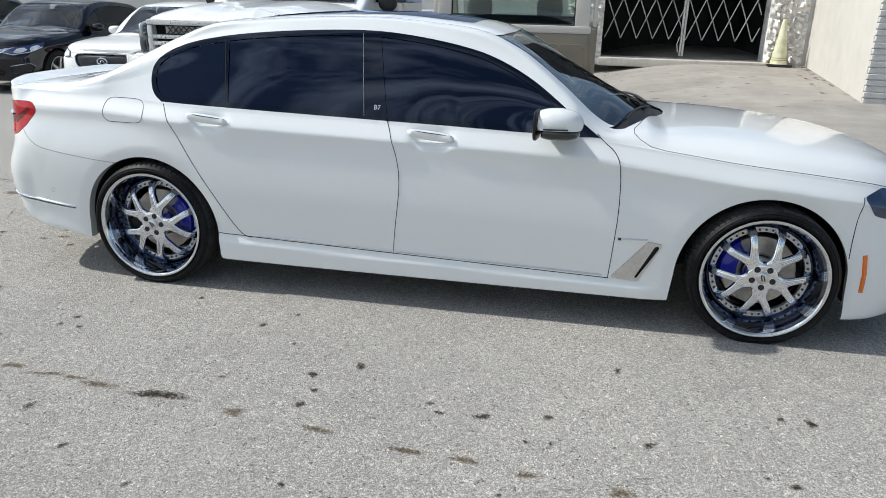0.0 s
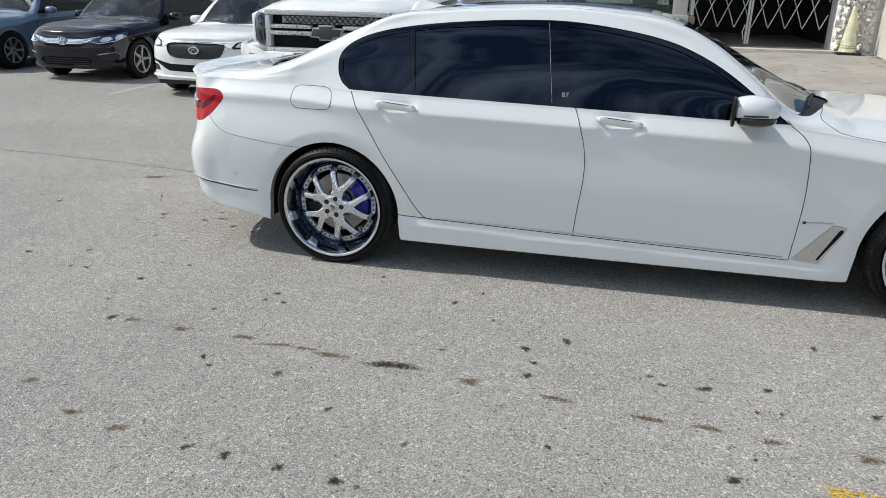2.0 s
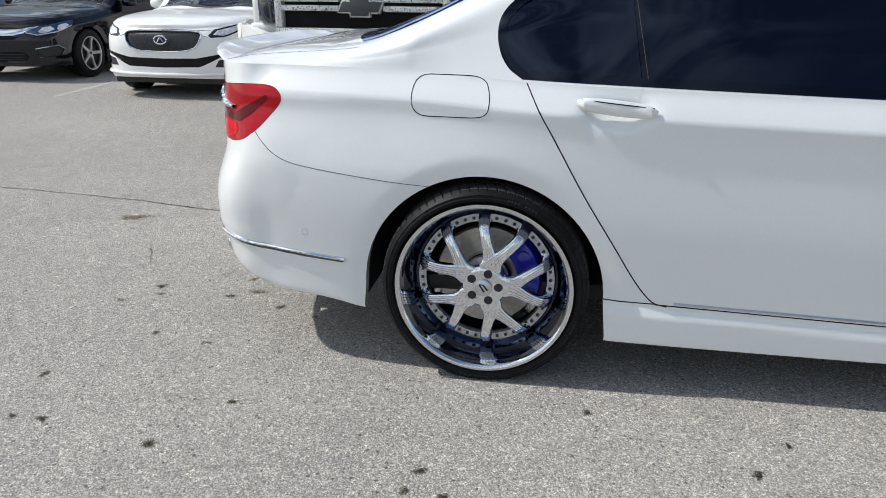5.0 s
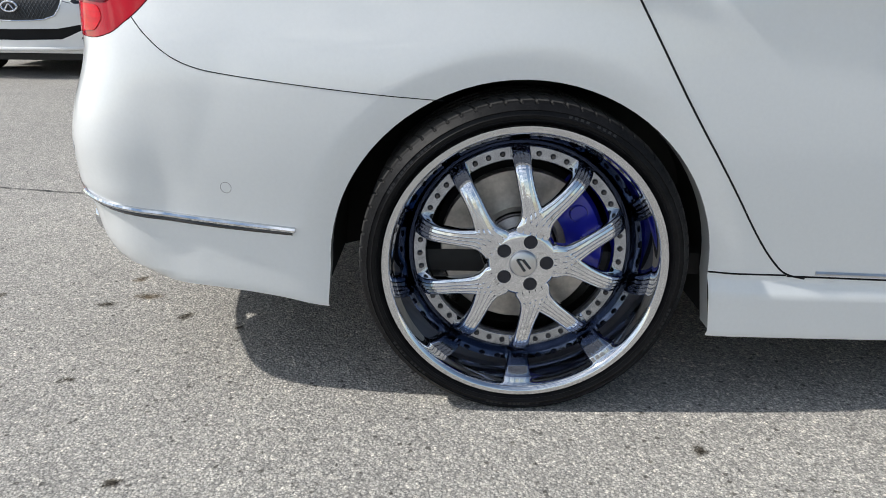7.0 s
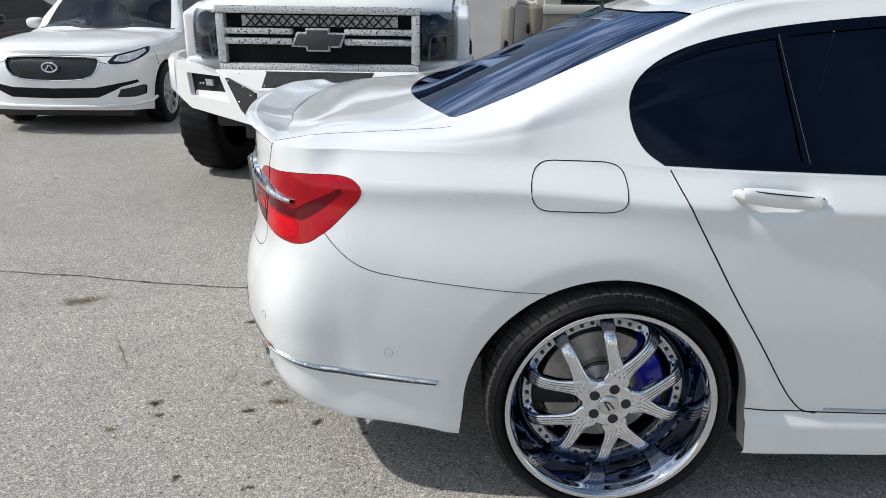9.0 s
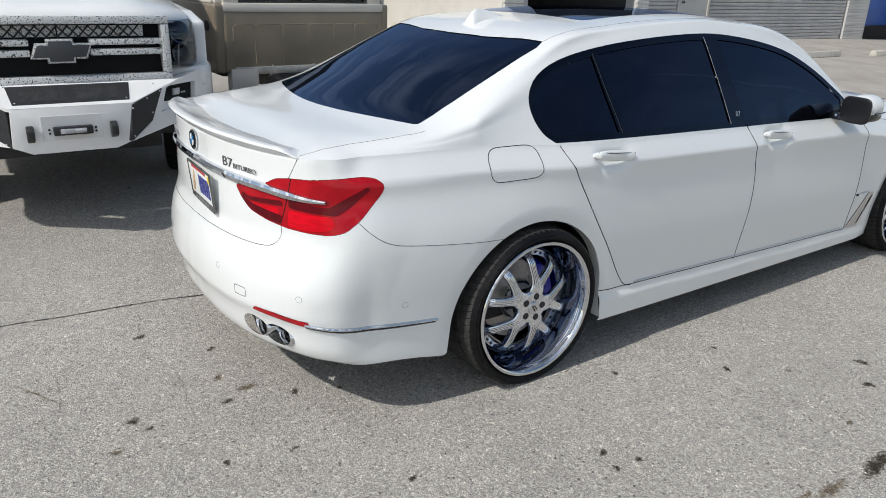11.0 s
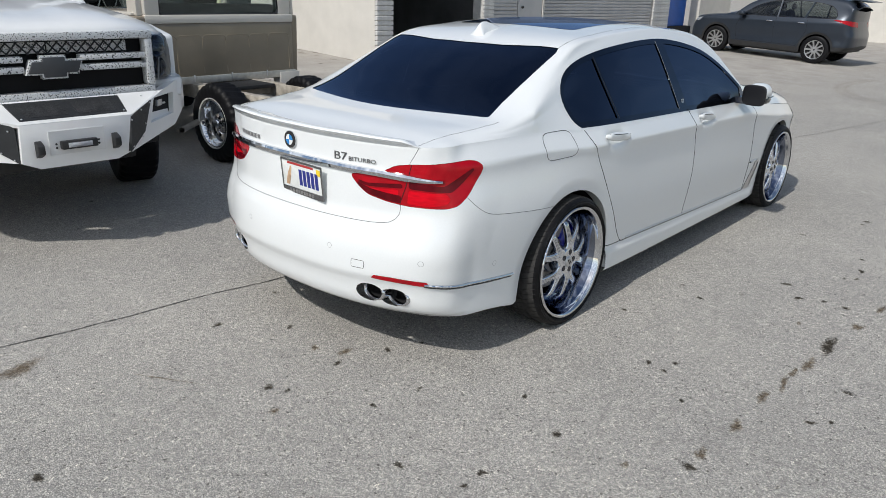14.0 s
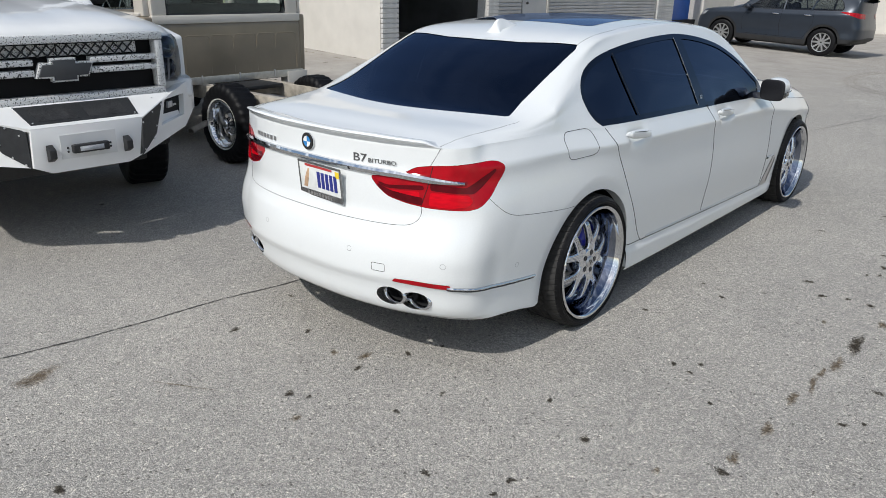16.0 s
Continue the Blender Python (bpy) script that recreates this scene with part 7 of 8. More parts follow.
    # bumper centre
    part("bumper_face", slab([(-.35, -.30, .61), (-.25, -.30, .565), (.21, -.30, .565), (.30, -.30, .60), (.325, -.30, .835), (-.335, -.30, .835)], .06, .006), PAINT2, t)
    part("bumper_deck", slab([(-.335, -.30, .835), (.325, -.30, .835), (.53, -.137, .887), (.655, -.025, .93), (-.665, -.025, .93), (-.54, -.137, .887)], .02, .0), PAINT2, t, "", False)
    part("deck_plate", slab([(-.315, -.262, .851), (.315, -.262, .851), (.355, -.05, .925), (-.33, -.05, .925)], .006), dark_plate, t, "black perforated deck plate", False)
    for s in (-1, 1):
        part("deck_mesh", slab([(.145 * s - .115, -.235, .862), (.145 * s + .115, -.235, .862), (.155 * s + .12, -.095, .911), (.155 * s - .12, -.095, .911)], .003), material("fine_mesh", (.05, .05, .052), .5, .5, vary=.5, scale=60, bump=.003, bump_scale=240), t, "", False)
        for X, Y, z in ((s * .30, -.25, .856), (s * .335, -.06, .924), (s * .50, -.08, .908)):
            part("rivet", blob(X, Y, z + .003, .006, .006, .005, 2, 8, 6), SATIN, t)
        for dz in (-.018, .004):
            part("bar_bolt", blob(CXB + s * .125, -.306, .70 + dz, .007, .005, .007, 2, 8, 6), BLACK_MATT, t)
    part("light_panel", slab([(CXB - .163, -.3045, .64), (CXB + .163, -.3045, .64), (CXB + .163, -.3045, .782), (CXB - .163, -.3045, .782)], .004, .0), material("panel_white", (.70, .70, .69), .5, vary=.03, scale=6), t, "", False)
    part("light_bar", box(CXB - .106, CXB + .106, -.345, -.302, .672, .722, .008), BLACK_MATT, t)
    part("light_bar_lens", box(CXB - .07, CXB + .07, -.349, -.343, .683, .711, .003), CLEAR_LENS, t)
    # grille
    back = part("grille_backing", box(-.64, .64, .10, .12, .90, 1.30), DARK, t)
    fr = bmesh.new()
    for x0, x1, z0, z1 in ((-.65, .65, 1.275, 1.325), (-.64, .64, .915, .972), (-.645, -.59, .972, 1.275), (.59, .645, .972, 1.275)):
        box(x0, x1, -.02, .06, z0, z1, .014, bm=fr)
    part("grille_frame", fr, camo, t, "white and black speckled grille frame")
    for s in (-1, 1):
        for z0, z1 in ((1.15, 1.188), (1.088, 1.128)):
            x0, x1 = sorted((s * .165, s * .60))
            part("grille_bar", box(x0, x1, -.015, .05, z0, z1, .01), camo, t)
        x0, x1 = sorted((s * .004, s * .50))
        part("grille_insert", box(x0, x1, .065, .075, 1.196, 1.264, .003), camo, t, "", False)
        for k in range(8):
            x = s * (.03 + k * .058)
            for d in (-1, 1):
                part("grille_mesh_bar", tube([(x - d * .035, .045, 1.192), (x + d * .035, .045, 1.268)], .0050, 5), BLACK_MATT, t)
    bow = [(-.155, 1.085), (-.065, 1.085), (-.065, 1.06), (.065, 1.06), (.065, 1.085), (.135, 1.085), (.165, 1.155), (.065, 1.155), (.065, 1.18), (-.065, 1.18), (-.065, 1.155), (-.125, 1.155)]
    part("badge_rim", prism(shrink(bow, -.015), "y", -.03, .02, .004), camo, t)
    part("badge", prism(bow, "y", -.042, .0, .006), material("grey_badge", (.05, .052, .056), .4, vary=.1, scale=20), t, "dark grey cross-shaped badge")
    # cab and bed behind
    cab = prism([(1.62, .6), (1.62, 1.42), (1.75, 1.50), (2.45, 1.98), (2.7, 2.02), (4.0, 2.02), (4.25, 1.5), (4.25, .6)], "x", -.94, .94, .05, 3)
    cabo = part("cab", cab, PAINT2, t)
    part("windshield", slab([(-.80, 1.745, 1.53), (.80, 1.745, 1.53), (.70, 2.36, 1.95), (-.70, 2.36, 1.95)], .01), GLASS_DARK, cabo, "", False)
    for s in (-1, 1):
        L = [(s * .946, 2.05, 1.52), (s * .946, 2.55, 1.90), (s * .946, 3.95, 1.90), (s * .946, 4.05, 1.52)]
        part("side_window", slab(L if s > 0 else L[::-1], .01), TINT, cabo, "", False)
        part("door_mirror", blob(s * 1.10, 2.05, 1.56, .11, .06, .13, 3), BLACK_MATT, t)
    part("bed", box(-.94, .94, 4.27, 6.0, .65, 1.42, .04), PAINT2, t)
    part("chassis", box(-.6, .6, .3, 5.8, .42, .60, .02), BLACK_MATT, t)


# ---- beige cab on a bare chassis ----
def build_cab_chassis():
    t = thing("cab_chassis_truck", "beige pickup cab on a bare chassis, its bed taken off", "pickup truck", at=pose(0, 0, .0, 0, 0, 0))
    y0 = 4.25
    z0, zb, zt = .66, 1.31, 1.98
    # back wall: panel, posts, head
    bm = box(.52, 2.30, y0, y0 + .10, z0, zb - .06, .045, 3)
    for v in bm.verts:
        if v.co.x > 2.0:
            v.co.x += .05 * (1 - ((v.co.z - .95) / .34) ** 2) - .03
    part("back_panel", bm, BEIGE, t, "beige stamped back panel")
    part("belt", box(.53, 2.29, y0 - .004, y0 + .10, zb - .075, zb + .01, .02, 2), CREAM, t, "pale belt strip")
    for x0, x1 in ((.54, .70), (2.10, 2.27)):
        part("window_post", box(x0, x1, y0 + .01, y0 + .12, zb, zt, .03, 2), CREAM, t)
    part("window_head", box(.54, 2.27, y0 + .01, y0 + .12, zt - .12, zt + .02, .03, 2), CREAM, t)
    win = part("back_window", box(.70, 2.10, y0 + .05, y0 + .056, zb, zt - .12), CLEAR, t, "clear back window", False)
    fr = rounded([(.70, zb + .012), (2.10, zb + .012), (2.10, zt - .13), (.70, zt - .13)], .05)
    part("window_rubber", tube([(x, y0 + .03, z) for x, z in fr], .014, 6, closed=True), BLACK_MATT, win)
    # stamped outline: upright grooves with small arches along the head
    xs = (.62, .84, 1.13, 1.406, 1.694, 1.94, 2.22)
    for k, (xa, xb) in enumerate(zip(xs, xs[1:])):
        path = [(xa, .74), (xa, 1.09), (xa + .03, 1.12), (xb - .03, 1.12), (xb, 1.09), (xb, .74 if k in (0, 5) else 1.05)]
        part("stamping", tube([(x, y0 + .0055, z) for x, z in path], .009, 6), BEIGE, t)
    part("foot_strip", box(.62, 2.30, y0 - .012, y0 + .05, z0 - .02, z0 + .055, .008), material("dull_chrome_strip", (.52, .50, .46), .4, .6, vary=.2, scale=15), t, "dull bright foot strip")
    for x in (1.0, 1.45, 1.9):
        part("strip_rivet", box(x - .008, x + .008, y0 - .018, y0 - .008, z0 + .0, z0 + .07, .003), SATIN, t)
    # side walls, roof, hood beyond
    for s, x0, x1 in ((-1, .44, .56), (1, 2.26, 2.36)):
        part("cab_side", prism([(y0 + .02, z0), (y0, zb), (y0 + 1.45, zb), (y0 + 1.45, z0 - .1)], "x", x0, x1, .035, 3), BEIGE, t)
        part("side_belt", box(x0 + .01, x1 - .01, y0 + .1, y0 + 1.42, zb, zb + .03, .01), CREAM, t)
        part("side_post", prism([(y0 + .05, zb), (y0 + .08, zt), (y0 + .22, zt), (y0 + .24, zb)], "x", x0 + .04, x1 - .02, .015), CREAM, t)
        part("side_post", prism([(y0 + 1.36, zb), (y0 + .98, zt), (y0 + 1.06, zt), (y0 + 1.46, zb)], "x", x0 + .04, x1 - .02, .015), CREAM, t)
        part("fender", prism([(y0 + 1.47, .70), (y0 + 1.47, 1.28), (y0 + 2.9, 1.22), (y0 + 2.98, .62), (y0 + 2.6, .6), (y0 + 2.45, .85), (y0 + 2.0, .85), (y0 + 1.85, .6)], "x", x0, x1, .03, 3), BEIGE, t)
    part("roof", box(.50, 2.32, y0 + .02, y0 + 1.2, zt, zt + .07, .05, 3), CREAM, t)
    part("hood", box(.55, 2.27, y0 + 1.47, y0 + 2.95, 1.12, 1.29, .05, 3), BEIGE, t)
    part("windshield", slab([(.60, y0 + 1.44, zb + .02), (2.22, y0 + 1.44, zb + .02), (2.18, y0 + 1.06, zt - .02), (.64, y0 + 1.06, zt - .02)][::-1], .008), CLEAR, t, "", False)
    part("floor_pan", box(.52, 2.30, y0 + .1, y0 + 1.45, z0 - .04, z0 + .03, .01), BLACK_MATT, t)
    part("bench_seat", box(.62, 2.2, y0 + .18, y0 + .40, .8, 1.42, .06, 3), INTERIOR, t)
    for x in (.98, 1.80):
        part("headrest", blob(x, y0 + .30, 1.50, .15, .06, .14, 2.8), material("grey_cloth", (.10, .11, .12), .9, vary=.2, scale=20), t)
    part("fuel_cap", blob(.435, y0 + .22, 1.10, .02, .06, .05, 2.2, 20, 12), BLACK_MATT, t, "black fuel cap")
    # bare chassis
    rust = material("pale_primer_rail", (.42, .38, .32), .7, .1, vary=.3, scale=14, bump=.001, bump_scale=90)
    for x in (1.02, 1.74):
        part("chassis_rail", box(x - .05, x + .05, 2.35, y0 + 2.6, .50, .64, .01), rust, t, "pale chassis rail")
    for y in (2.45, 3.1, 3.95):
        part("cross_member", box(1.02, 1.74, y - .05, y + .05, .53, .61, .008), rust, t)
    part("rear_axle", tube([(.80, 3.46, .37), (1.98, 3.46, .37)], .055, 12), BLACK_MATT, t)
    part("differential", blob(1.38, 3.46, .37, .17, .16, .16, 2.2), BLACK_MATT, t)
    part("tail_pipe", revolve([(.028, 0), (.028, .35), (.023, .35), (.023, .02)], 18, "x", close=True), STEEL, t, "short exhaust pipe").matrix_local = pose(.40, 3.52, .335, 0, -3, 35)
    bm = box(1.08, 1.68, 3.8, 4.2, .60, .64, .01)
    part("cross_tray", bm, BLACK_MATT, t)
    for x in (.57, 2.07):
        part("cab_corner", box(x, x + .28, y0 - .02, y0 + .12, .45, .70, .02), CREAM, t, "pale lower corner of the cab")
    chrome2 = material("chromed_steel", (.70, .71, .72), .08, 1.0, vary=.08, scale=12)
    for x, s in ((.68, -1), (1.96, 1)):
        w = big_tyre(t, x, 3.46, .372, .372, .25, s, chrome2, .215)
        part("white_line", revolve([(.226, .018), (.232, .006), (.240, .004), (.244, .008)], 56, "x"), material("white_sidewall", (.75, .74, .70), .6), w)
        part("wheel_hub", revolve([(0, .035), (.035, .036), (.045, .05), (.05, .085)], 28, "x"), chrome2, w)
        for k in range(5):
            a = 2 * math.pi * k / 5
            bm = revolve([(0, .07), (.012, .072), (.013, .09)], 10, "x")
            bmesh.ops.translate(bm, vec=(0, .075 * math.cos(a), .075 * math.sin(a)), verts=bm.verts)
            part("wheel_nut", bm, STEEL, w)
        big_tyre(t, x - s * .2 * -1, y0 + 2.25, .372, .372, .25, s, BLACK_MATT, .215)


build_pickup()
build_cab_chassis()


# ---- marks on the pavement ----
def stain_material(name, color, strength=.85, edge=.35, soak=False):
    """A dark soaked patch whose ragged edge fades into the asphalt."""
    m = bpy.data.materials.new(name)
    m.use_nodes = True
    nt = m.node_tree
    link = nt.links.new
    p, out = nt.nodes["Principled BSDF"], nt.nodes["Material Output"]
    p.inputs["Base Color"].default_value, p.inputs["Roughness"].default_value = (*color, 1), .6
    nz = nt.nodes.new("ShaderNodeTexNoise")
    nz.inputs["Scale"].default_value, nz.inputs["Detail"].default_value, nz.inputs["Roughness"].default_value = 75, 6, .72
    gm = nt.nodes.new("ShaderNodeNewGeometry")
    at = nt.nodes.new("ShaderNodeAttribute")
    at.attribute_name = "reach"
    link(gm.outputs["Position"], nz.inputs["Vector"])
    sub = nt.nodes.new("ShaderNodeMath")
    sub.operation = "MULTIPLY_ADD"
    link(nz.outputs["Fac"], sub.inputs[0])
    sub.inputs[1].default_value = 4.2
    link(at.outputs["Fac"], sub.inputs[2])
    mr = nt.nodes.new("ShaderNodeMapRange")
    mr.inputs["From Min"].default_value, mr.inputs["From Max"].default_value = 2.45, 2.45 + edge
    mr.inputs["To Max"].default_value = strength
    link(sub.outputs["Value"], mr.inputs["Value"])
    tr, mx = nt.nodes.new("ShaderNodeBsdfTransparent"), nt.nodes.new("ShaderNodeMixShader")
    link(mr.outputs["Result"], mx.inputs["Fac"])
    link(tr.outputs["BSDF"], mx.inputs[1])
    if soak:                                             # oil darkens the stones and leaves their grain to be seen
        wet = nt.nodes.new("ShaderNodeBsdfTransparent")
        wet.inputs["Color"].default_value = (*color, 1)
        link(wet.outputs["BSDF"], mx.inputs[2])
    else:
        link(p.outputs["BSDF"], mx.inputs[2])
    link(mx.outputs["Shader"], out.inputs["Surface"])
    return m


OIL = stain_material("oil_spot", (.27, .25, .225), .88, .6, True)
OIL_SOFT = stain_material("faint_oil", (.48, .42, .35), .85, .8, True)
PAINT_YELLOW = stain_material("worn_yellow_paint", (.62, .40, .045), 1.0, .12)
PAINT_WHITE = stain_material("worn_white_paint", (.62, .61, .59), .9, .2)
CHALK = stain_material("pale_scuff", (.52, .50, .47), .5, .6)


def spot(x, y, rx, ry, turn, mat, name, label, category, seed):
    """A thin patch of ragged outline lying on the asphalt."""
    rnd = random.Random(seed)
    bm = bmesh.new()
    lay = bm.verts.layers.float.new("reach")
    ph = [rnd.uniform(0, 6.28) for _ in range(4)]
    n = 40
    c, s = math.cos(radians(turn)), math.sin(radians(turn))
    rings = []
    for q in (0, .5, 1.0, 1.35):
        ring = []
        for k in range(n):
            a = 2 * math.pi * k / n
            r = q * (1 + .16 * math.sin(2 * a + ph[0]) + .12 * math.sin(3 * a + ph[1]) + .07 * math.sin(5 * a + ph[2]))
            u, v = rx * r * math.cos(a), ry * r * math.sin(a)
            w = bm.verts.new((x + u * c - v * s, y + u * s + v * c, ground_z(x + u * c, y + v * c) + .004))
            w[lay] = {0: 1.3, .5: .95, 1.0: .42, 1.35: -.6}[q]
            ring.append(w)
        rings.append(ring)
    for A, B in zip(rings, rings[1:]):
        for k in range(n):
            try:
                bm.faces.new((A[k], A[(k + 1) % n], B[(k + 1) % n], B[k]))
            except ValueError:
                pass
    bmesh.ops.remove_doubles(bm, verts=bm.verts, dist=1e-6)
    ob = mesh_object(name, bm, mat, smooth=False)
    return tagged(ob, label, category, "stains on the lot", "structure")


CRACKS = [((2.84, -2.08), (3.11, -1.99)), ((2.5, -2.21), (2.71, -2.13)), ((2.36, -1.38), (2.53, -1.39)), ((2.19, -2.35), (2.61, -2.18)), ((2.13, -1.38), (2.29, -1.37)), ((-1.24, -0.06), (-1.27, -0.44)), ((-1.67, 0.16), (-1.7, -0.15)), ((-1.24, 0.62), (-1.30, 0.3))]


def build_marks():
    dark = [(-.02, -1.545, 22), (-.105, -1.45, 22), (.365, -1.07, 24), (.83, -1.31, 26), (.955, -1.155, 18), (1.29, -1.975, 30), (1.305, -1.855, 24), (1.85, -1.905, 22), (2.015, -1.895, 34), (2.27, -1.84, 24),
            (2.65, -1.95, 24), (.57, -2.435, 20), (.265, -2.225, 28), (-.115, -2.175, 24), (-.05, -2.24, 18), (-.325, -1.71, 18), (-.915, -1.455, 32), (-.77, -1.20, 20), (-1.485, -1.14, 24), (-1.81, -1.26, 30),
            (-1.41, -1.39, 18), (-1.29, .335, 30), (-.84, .47, 20), (-3.40, 2.91, 26), (1.42, -2.47, 18), (.92, -2.58, 18), (-.75, 2.92, 30), (1.06, -1.47, 16), (-.71, -.54, 16), (1.8, -1.845, 20), (-2.65, -.16, 24), (2.55, -1.38, 26), (3.18, -1.64, 26)]
    dark += [(-0.75, -1.93, 34), (-0.13, -1.54, 22), (-1.31, -1.39, 24), (-1.13, -0.4, 27), (-1.48, -0.35, 29), (-1.44, -0.43, 17), (-2.4, -0.28, 31), (-1.27, -0.78, 19), (1.43, -1.61, 34), (1.25, -1.73, 30), (-1.05, 0.06, 25), (-1.04, -0.83, 20), (-0.88, -0.47, 25), (2.2, -2.03, 15), (2.29, -2.02, 13), (3.29, -1.65, 34), (3.13, -2.09, 23), (3.04, -2.06, 13), (0.18, -2.79, 23), (0.33, -2.8, 32), (0.54, -2.82, 28), (0.75, -2.84, 32), (0.83, -2.85, 18), (2.05, -2.5, 34), (2.14, -2.36, 13)]
    for k, (x, y, r) in enumerate(dark):
        spot(x, y, r / 1100, r / 1500, 20 * (k % 7), OIL, "oil_spot", "small dark oil spot soaked into the asphalt", "oil spot", k)
    soft = [(.70, -2.035, 115, 36, 3), (.42, -2.02, 110, 22, 4), (.15, -1.99, 90, 16, 8), (-.04, -1.96, 70, 20, -3), (-.36, -1.96, 60, 22, 0), (-.64, -1.93, 55, 20, 5), (1.06, -2.085, 60, 30, 0), (1.42, -2.13, 60, 22, -5),
            (1.78, -2.185, 75, 22, -6), (2.0, -2.195, 55, 22, -4), (2.22, -2.23, 60, 18, 0), (2.54, -2.26, 60, 26, 0), (-1.04, -.34, 45, 22, 20), (-1.11, -.21, 35, 20, 40), (-.36, -2.70, 45, 20, 10), (-.13, -2.75, 60, 22, 20),
            (-.68, -2.54, 40, 18, 30), (-2.15, .56, 95, 60, 20), (-1.58, -.52, 30, 16, 0), (-.91, -1.75, 25, 14, 0), (.28, -1.99, 60, 14, 4), (.88, -1.84, 30, 14, 0)]
    for k, (x, y, rx, ry, a) in enumerate(soft):
        spot(x, y, rx / 1000, ry / 1000, a, OIL_SOFT if k else OIL, "oil_streak", "brown oil streak dripped across the asphalt", "oil stain", 100 + k)
    for k, (x, y, rx, ry, a) in enumerate([(.33, -1.30, .22, .006, -12), (-1.75, .03, .16, .006, -62)]):
        spot(x, y, rx, ry, a, CHALK if k == 0 else OIL_SOFT, "scuff", "faint scuff line on the asphalt", "scuff", 200 + k)
    rnd = random.Random(11)
    for k in range(90):                                  # leaf litter and crumbs on the apron by the gate
        x, y = rnd.uniform(2.6, 6.2), 11.6 - 5.4 * rnd.random() ** 1.3
        spot(x, y, rnd.uniform(.02, .08), rnd.uniform(.010, .026), rnd.uniform(-25, 25), OIL if k % 3 else OIL_SOFT, "leaf_litter", "small dark heap of leaf litter on the apron", "leaf litter", 300 + k)
    for k in range(34):                                  # litter swept along the cream wall's foot
        t = rnd.random() ** .8
        spot(6.0 + .44 * t + .02 - .34 * rnd.random() ** 2.5, 7.2 + 4.5 * t, rnd.uniform(.03, .16), rnd.uniform(.010, .032), 84 + rnd.uniform(-25, 25), OIL if k % 3 else OIL_SOFT, "leaf_litter", "dark leaf litter along the foot of the cream wall", "leaf litter", 500 + k)
    # joint between two pours: a narrow dark groove with a crumbled edge
    path = curve([-30, -10, -4.22, -3.28, -2.37, -1.73, -1.09, -.69, 2.0, 6.56, 7.71, 9.27, 16, 30], [2.6, 1.6, 1.07, 1.0, .89, .77, .70, .62, .36, -.06, -.29, -.58, -1.8, -4.2])
    bm = bmesh.new()
    prev = None
    for k in range(1400):
        x = -14 + 30 * k / 1399
        y = float(path(x)) + .012 * noise.noise(Vector((x * 5, 0, 0))) + .02 * noise.noise(Vector((x * .9, 4, 0)))
        w = .0030 + .005 * max(0, noise.noise(Vector((x * 9, 7, 0)))) + .003 * noise.noise(Vector((x * 31, 2, 0)))
        row = (bm.verts.new((x, y - w, ground_z(x, y) + .0035)), bm.verts.new((x, y + w, ground_z(x, y) + .0035)))
        if prev:
            bm.faces.new((prev[0], row[0], row[1], prev[1]))
        prev = row
    tagged(mesh_object("pavement_joint", bm, material("dark_joint", (.045, .042, .04), .9, vary=.4, scale=40), smooth=False), "dark crumbled joint between two asphalt pours", "joint", kind="structure")
    # hairline cracks
    crack = material("dark_crack", (.12, .113, .105), .9, vary=.4, scale=40)
    for k, ((xa, ya), (xb, yb)) in enumerate(CRACKS):
        bm, prev = bmesh.new(), None
        n = max(20, int(math.hypot(xb - xa, yb - ya) / .012))
        nx, ny = -(yb - ya), xb - xa
        size = math.hypot(nx, ny)
        for i in range(n + 1):
            t = i / n
            off = .016 * noise.noise(Vector((t * size * 6, k * 3.7, 0))) + .006 * noise.noise(Vector((t * size * 40, k * 5.1, 2)))
            w = max(.0004, (.0009 + .0011 * noise.noise(Vector((t * size * 25, 1, k)))) * min(1, 6 * t, 6 * (1 - t)))
            x, y = xa + (xb - xa) * t + nx / size * off, ya + (yb - ya) * t + ny / size * off
            row = [bm.verts.new((x + nx / size * q, y + ny / size * q, ground_z(x, y) + .0035)) for q in (-w, w)]
            if prev:
                bm.faces.new((prev[0], row[0], row[1], prev[1]))
            prev = row
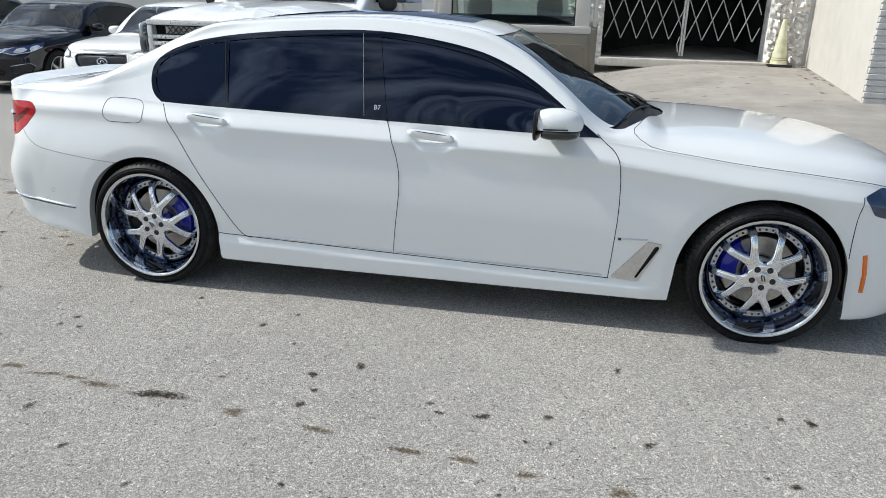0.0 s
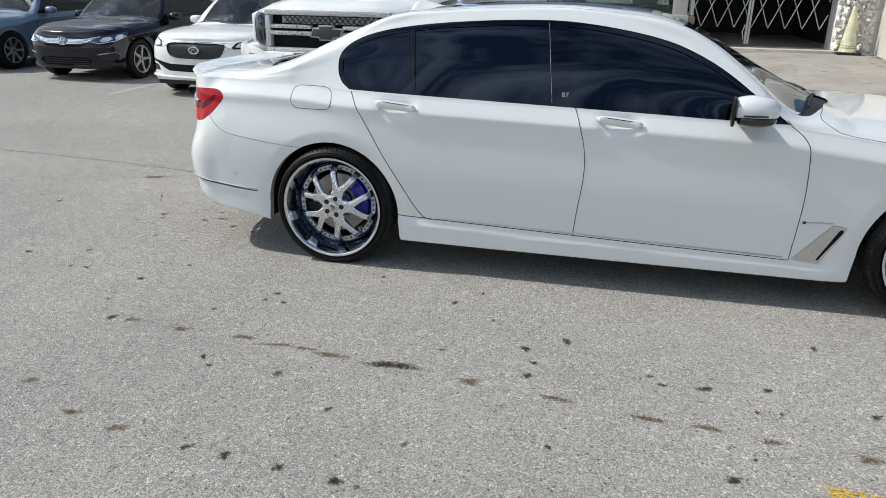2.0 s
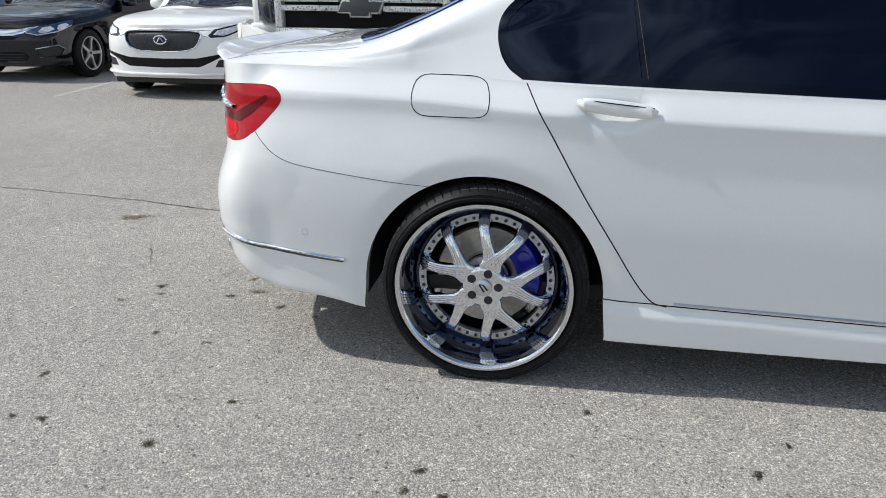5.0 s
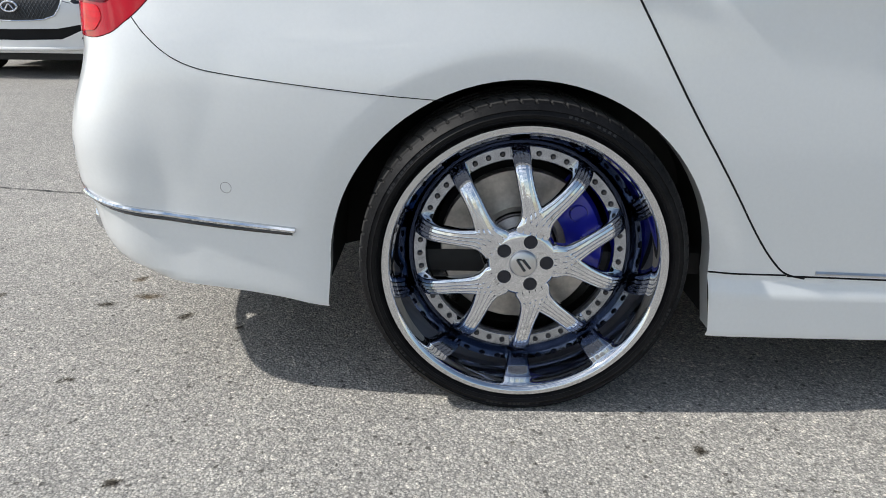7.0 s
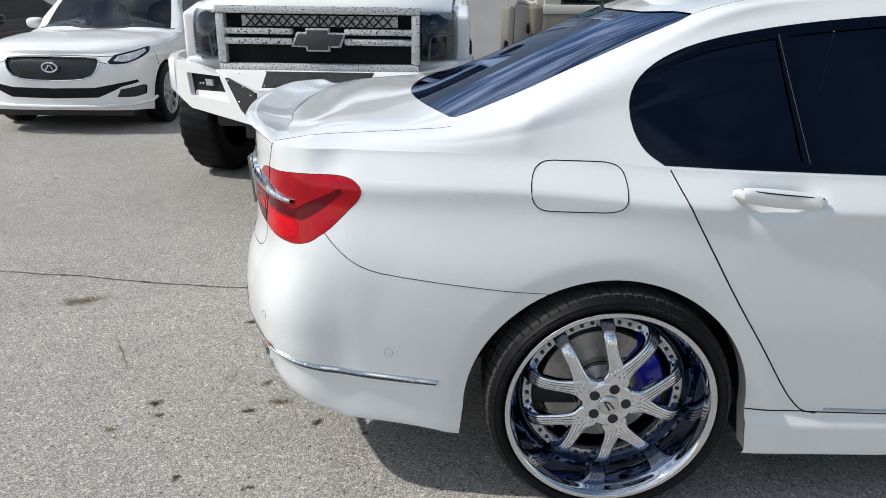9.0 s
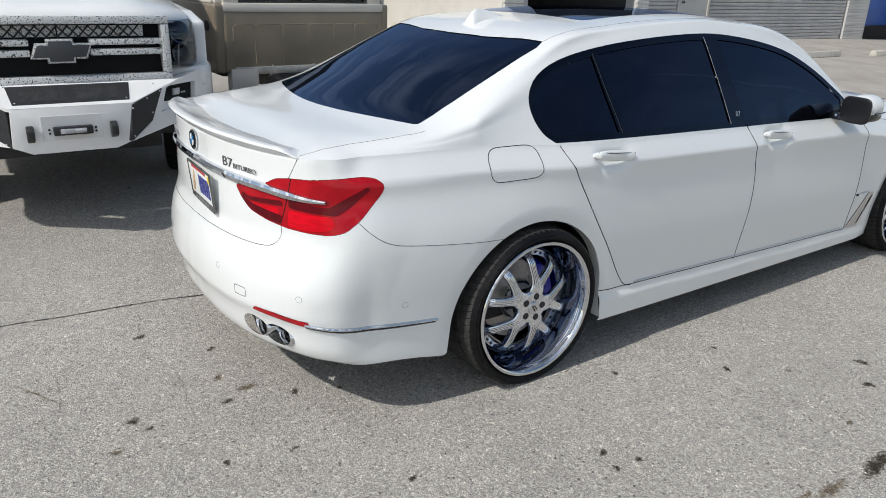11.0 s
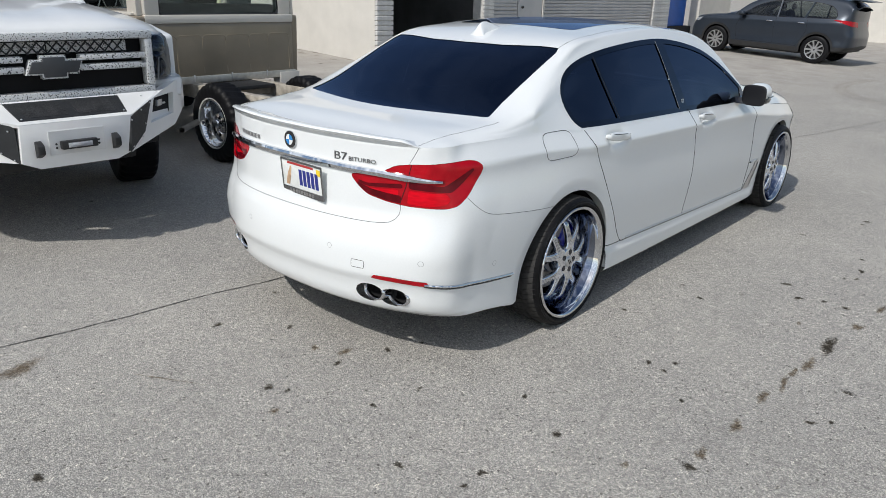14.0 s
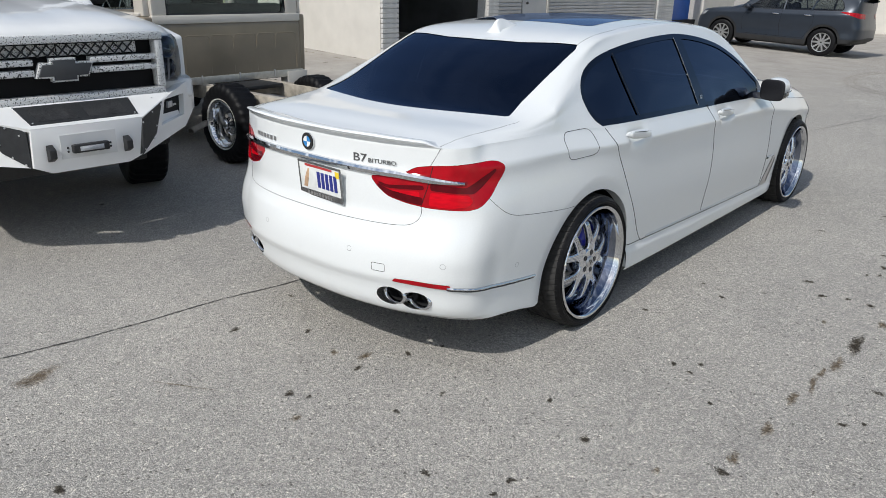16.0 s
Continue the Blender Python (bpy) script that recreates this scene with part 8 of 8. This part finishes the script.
        tagged(mesh_object("crack", bm, crack, smooth=False), "fine dark hairline crack in the asphalt", "crack", kind="structure")
    # painted marks
    def stripe(poly, mat, name, label):
        bm = bmesh.new()
        lay = bm.verts.layers.float.new("reach")
        n = 24
        (ax, ay), (bx, by), (cx, cy), (dx, dy) = poly
        V = []
        for i in range(n + 1):
            row = []
            for j in range(7):
                s_, t_ = i / n, j / 6
                x = (ax + (bx - ax) * s_) * (1 - t_) + (dx + (cx - dx) * s_) * t_
                y = (ay + (by - ay) * s_) * (1 - t_) + (dy + (cy - dy) * s_) * t_
                v = bm.verts.new((x, y, ground_z(x, y) + .004))
                v[lay] = .5 if 0 < j < 6 and 0 < i < n else .05
                row.append(v)
            V.append(row)
        for i in range(n):
            for j in range(6):
                bm.faces.new((V[i][j], V[i + 1][j], V[i + 1][j + 1], V[i][j + 1]))
        tagged(mesh_object(name, bm, mat, smooth=False), label, "road marking", kind="structure")
    stripe([(2.32, -2.575), (3.7, -2.74), (3.7, -2.63), (2.32, -2.435)], PAINT_YELLOW, "yellow_line", "worn yellow painted line on the asphalt")
    for x in (-5.62, -8.5):
        stripe([(x - .02, 4.55), (x - .34, 9.2), (x - .24, 9.2), (x + .08, 4.55)], PAINT_WHITE, "parking_line", "worn white parking bay line")
    # tyre marks far off, towards the shop
    for r, cx, cy in ((1.6, 14.2, -.6), (1.75, 14.2, -.6)):
        bm = bmesh.new()
        lay = bm.verts.layers.float.new("reach")
        prev = None
        for k in range(60):
            a = radians(60 + 150 * k / 59)
            row = []
            for q in (-.09, 0, .09):
                x, y = cx + (r + q) * 1.7 * math.cos(a), cy + (r + q) * math.sin(a)
                v = bm.verts.new((x, y, ground_z(x, y) + .004))
                v[lay] = .55 if q == 0 else -.1
                row.append(v)
            if prev:
                for i in range(2):
                    bm.faces.new((prev[i], row[i], row[i + 1], prev[i + 1]))
            prev = row
        tagged(mesh_object("tyre_mark", bm, OIL_SOFT, smooth=False), "faint curved tyre mark on the lot", "tyre mark", kind="structure")


build_marks()
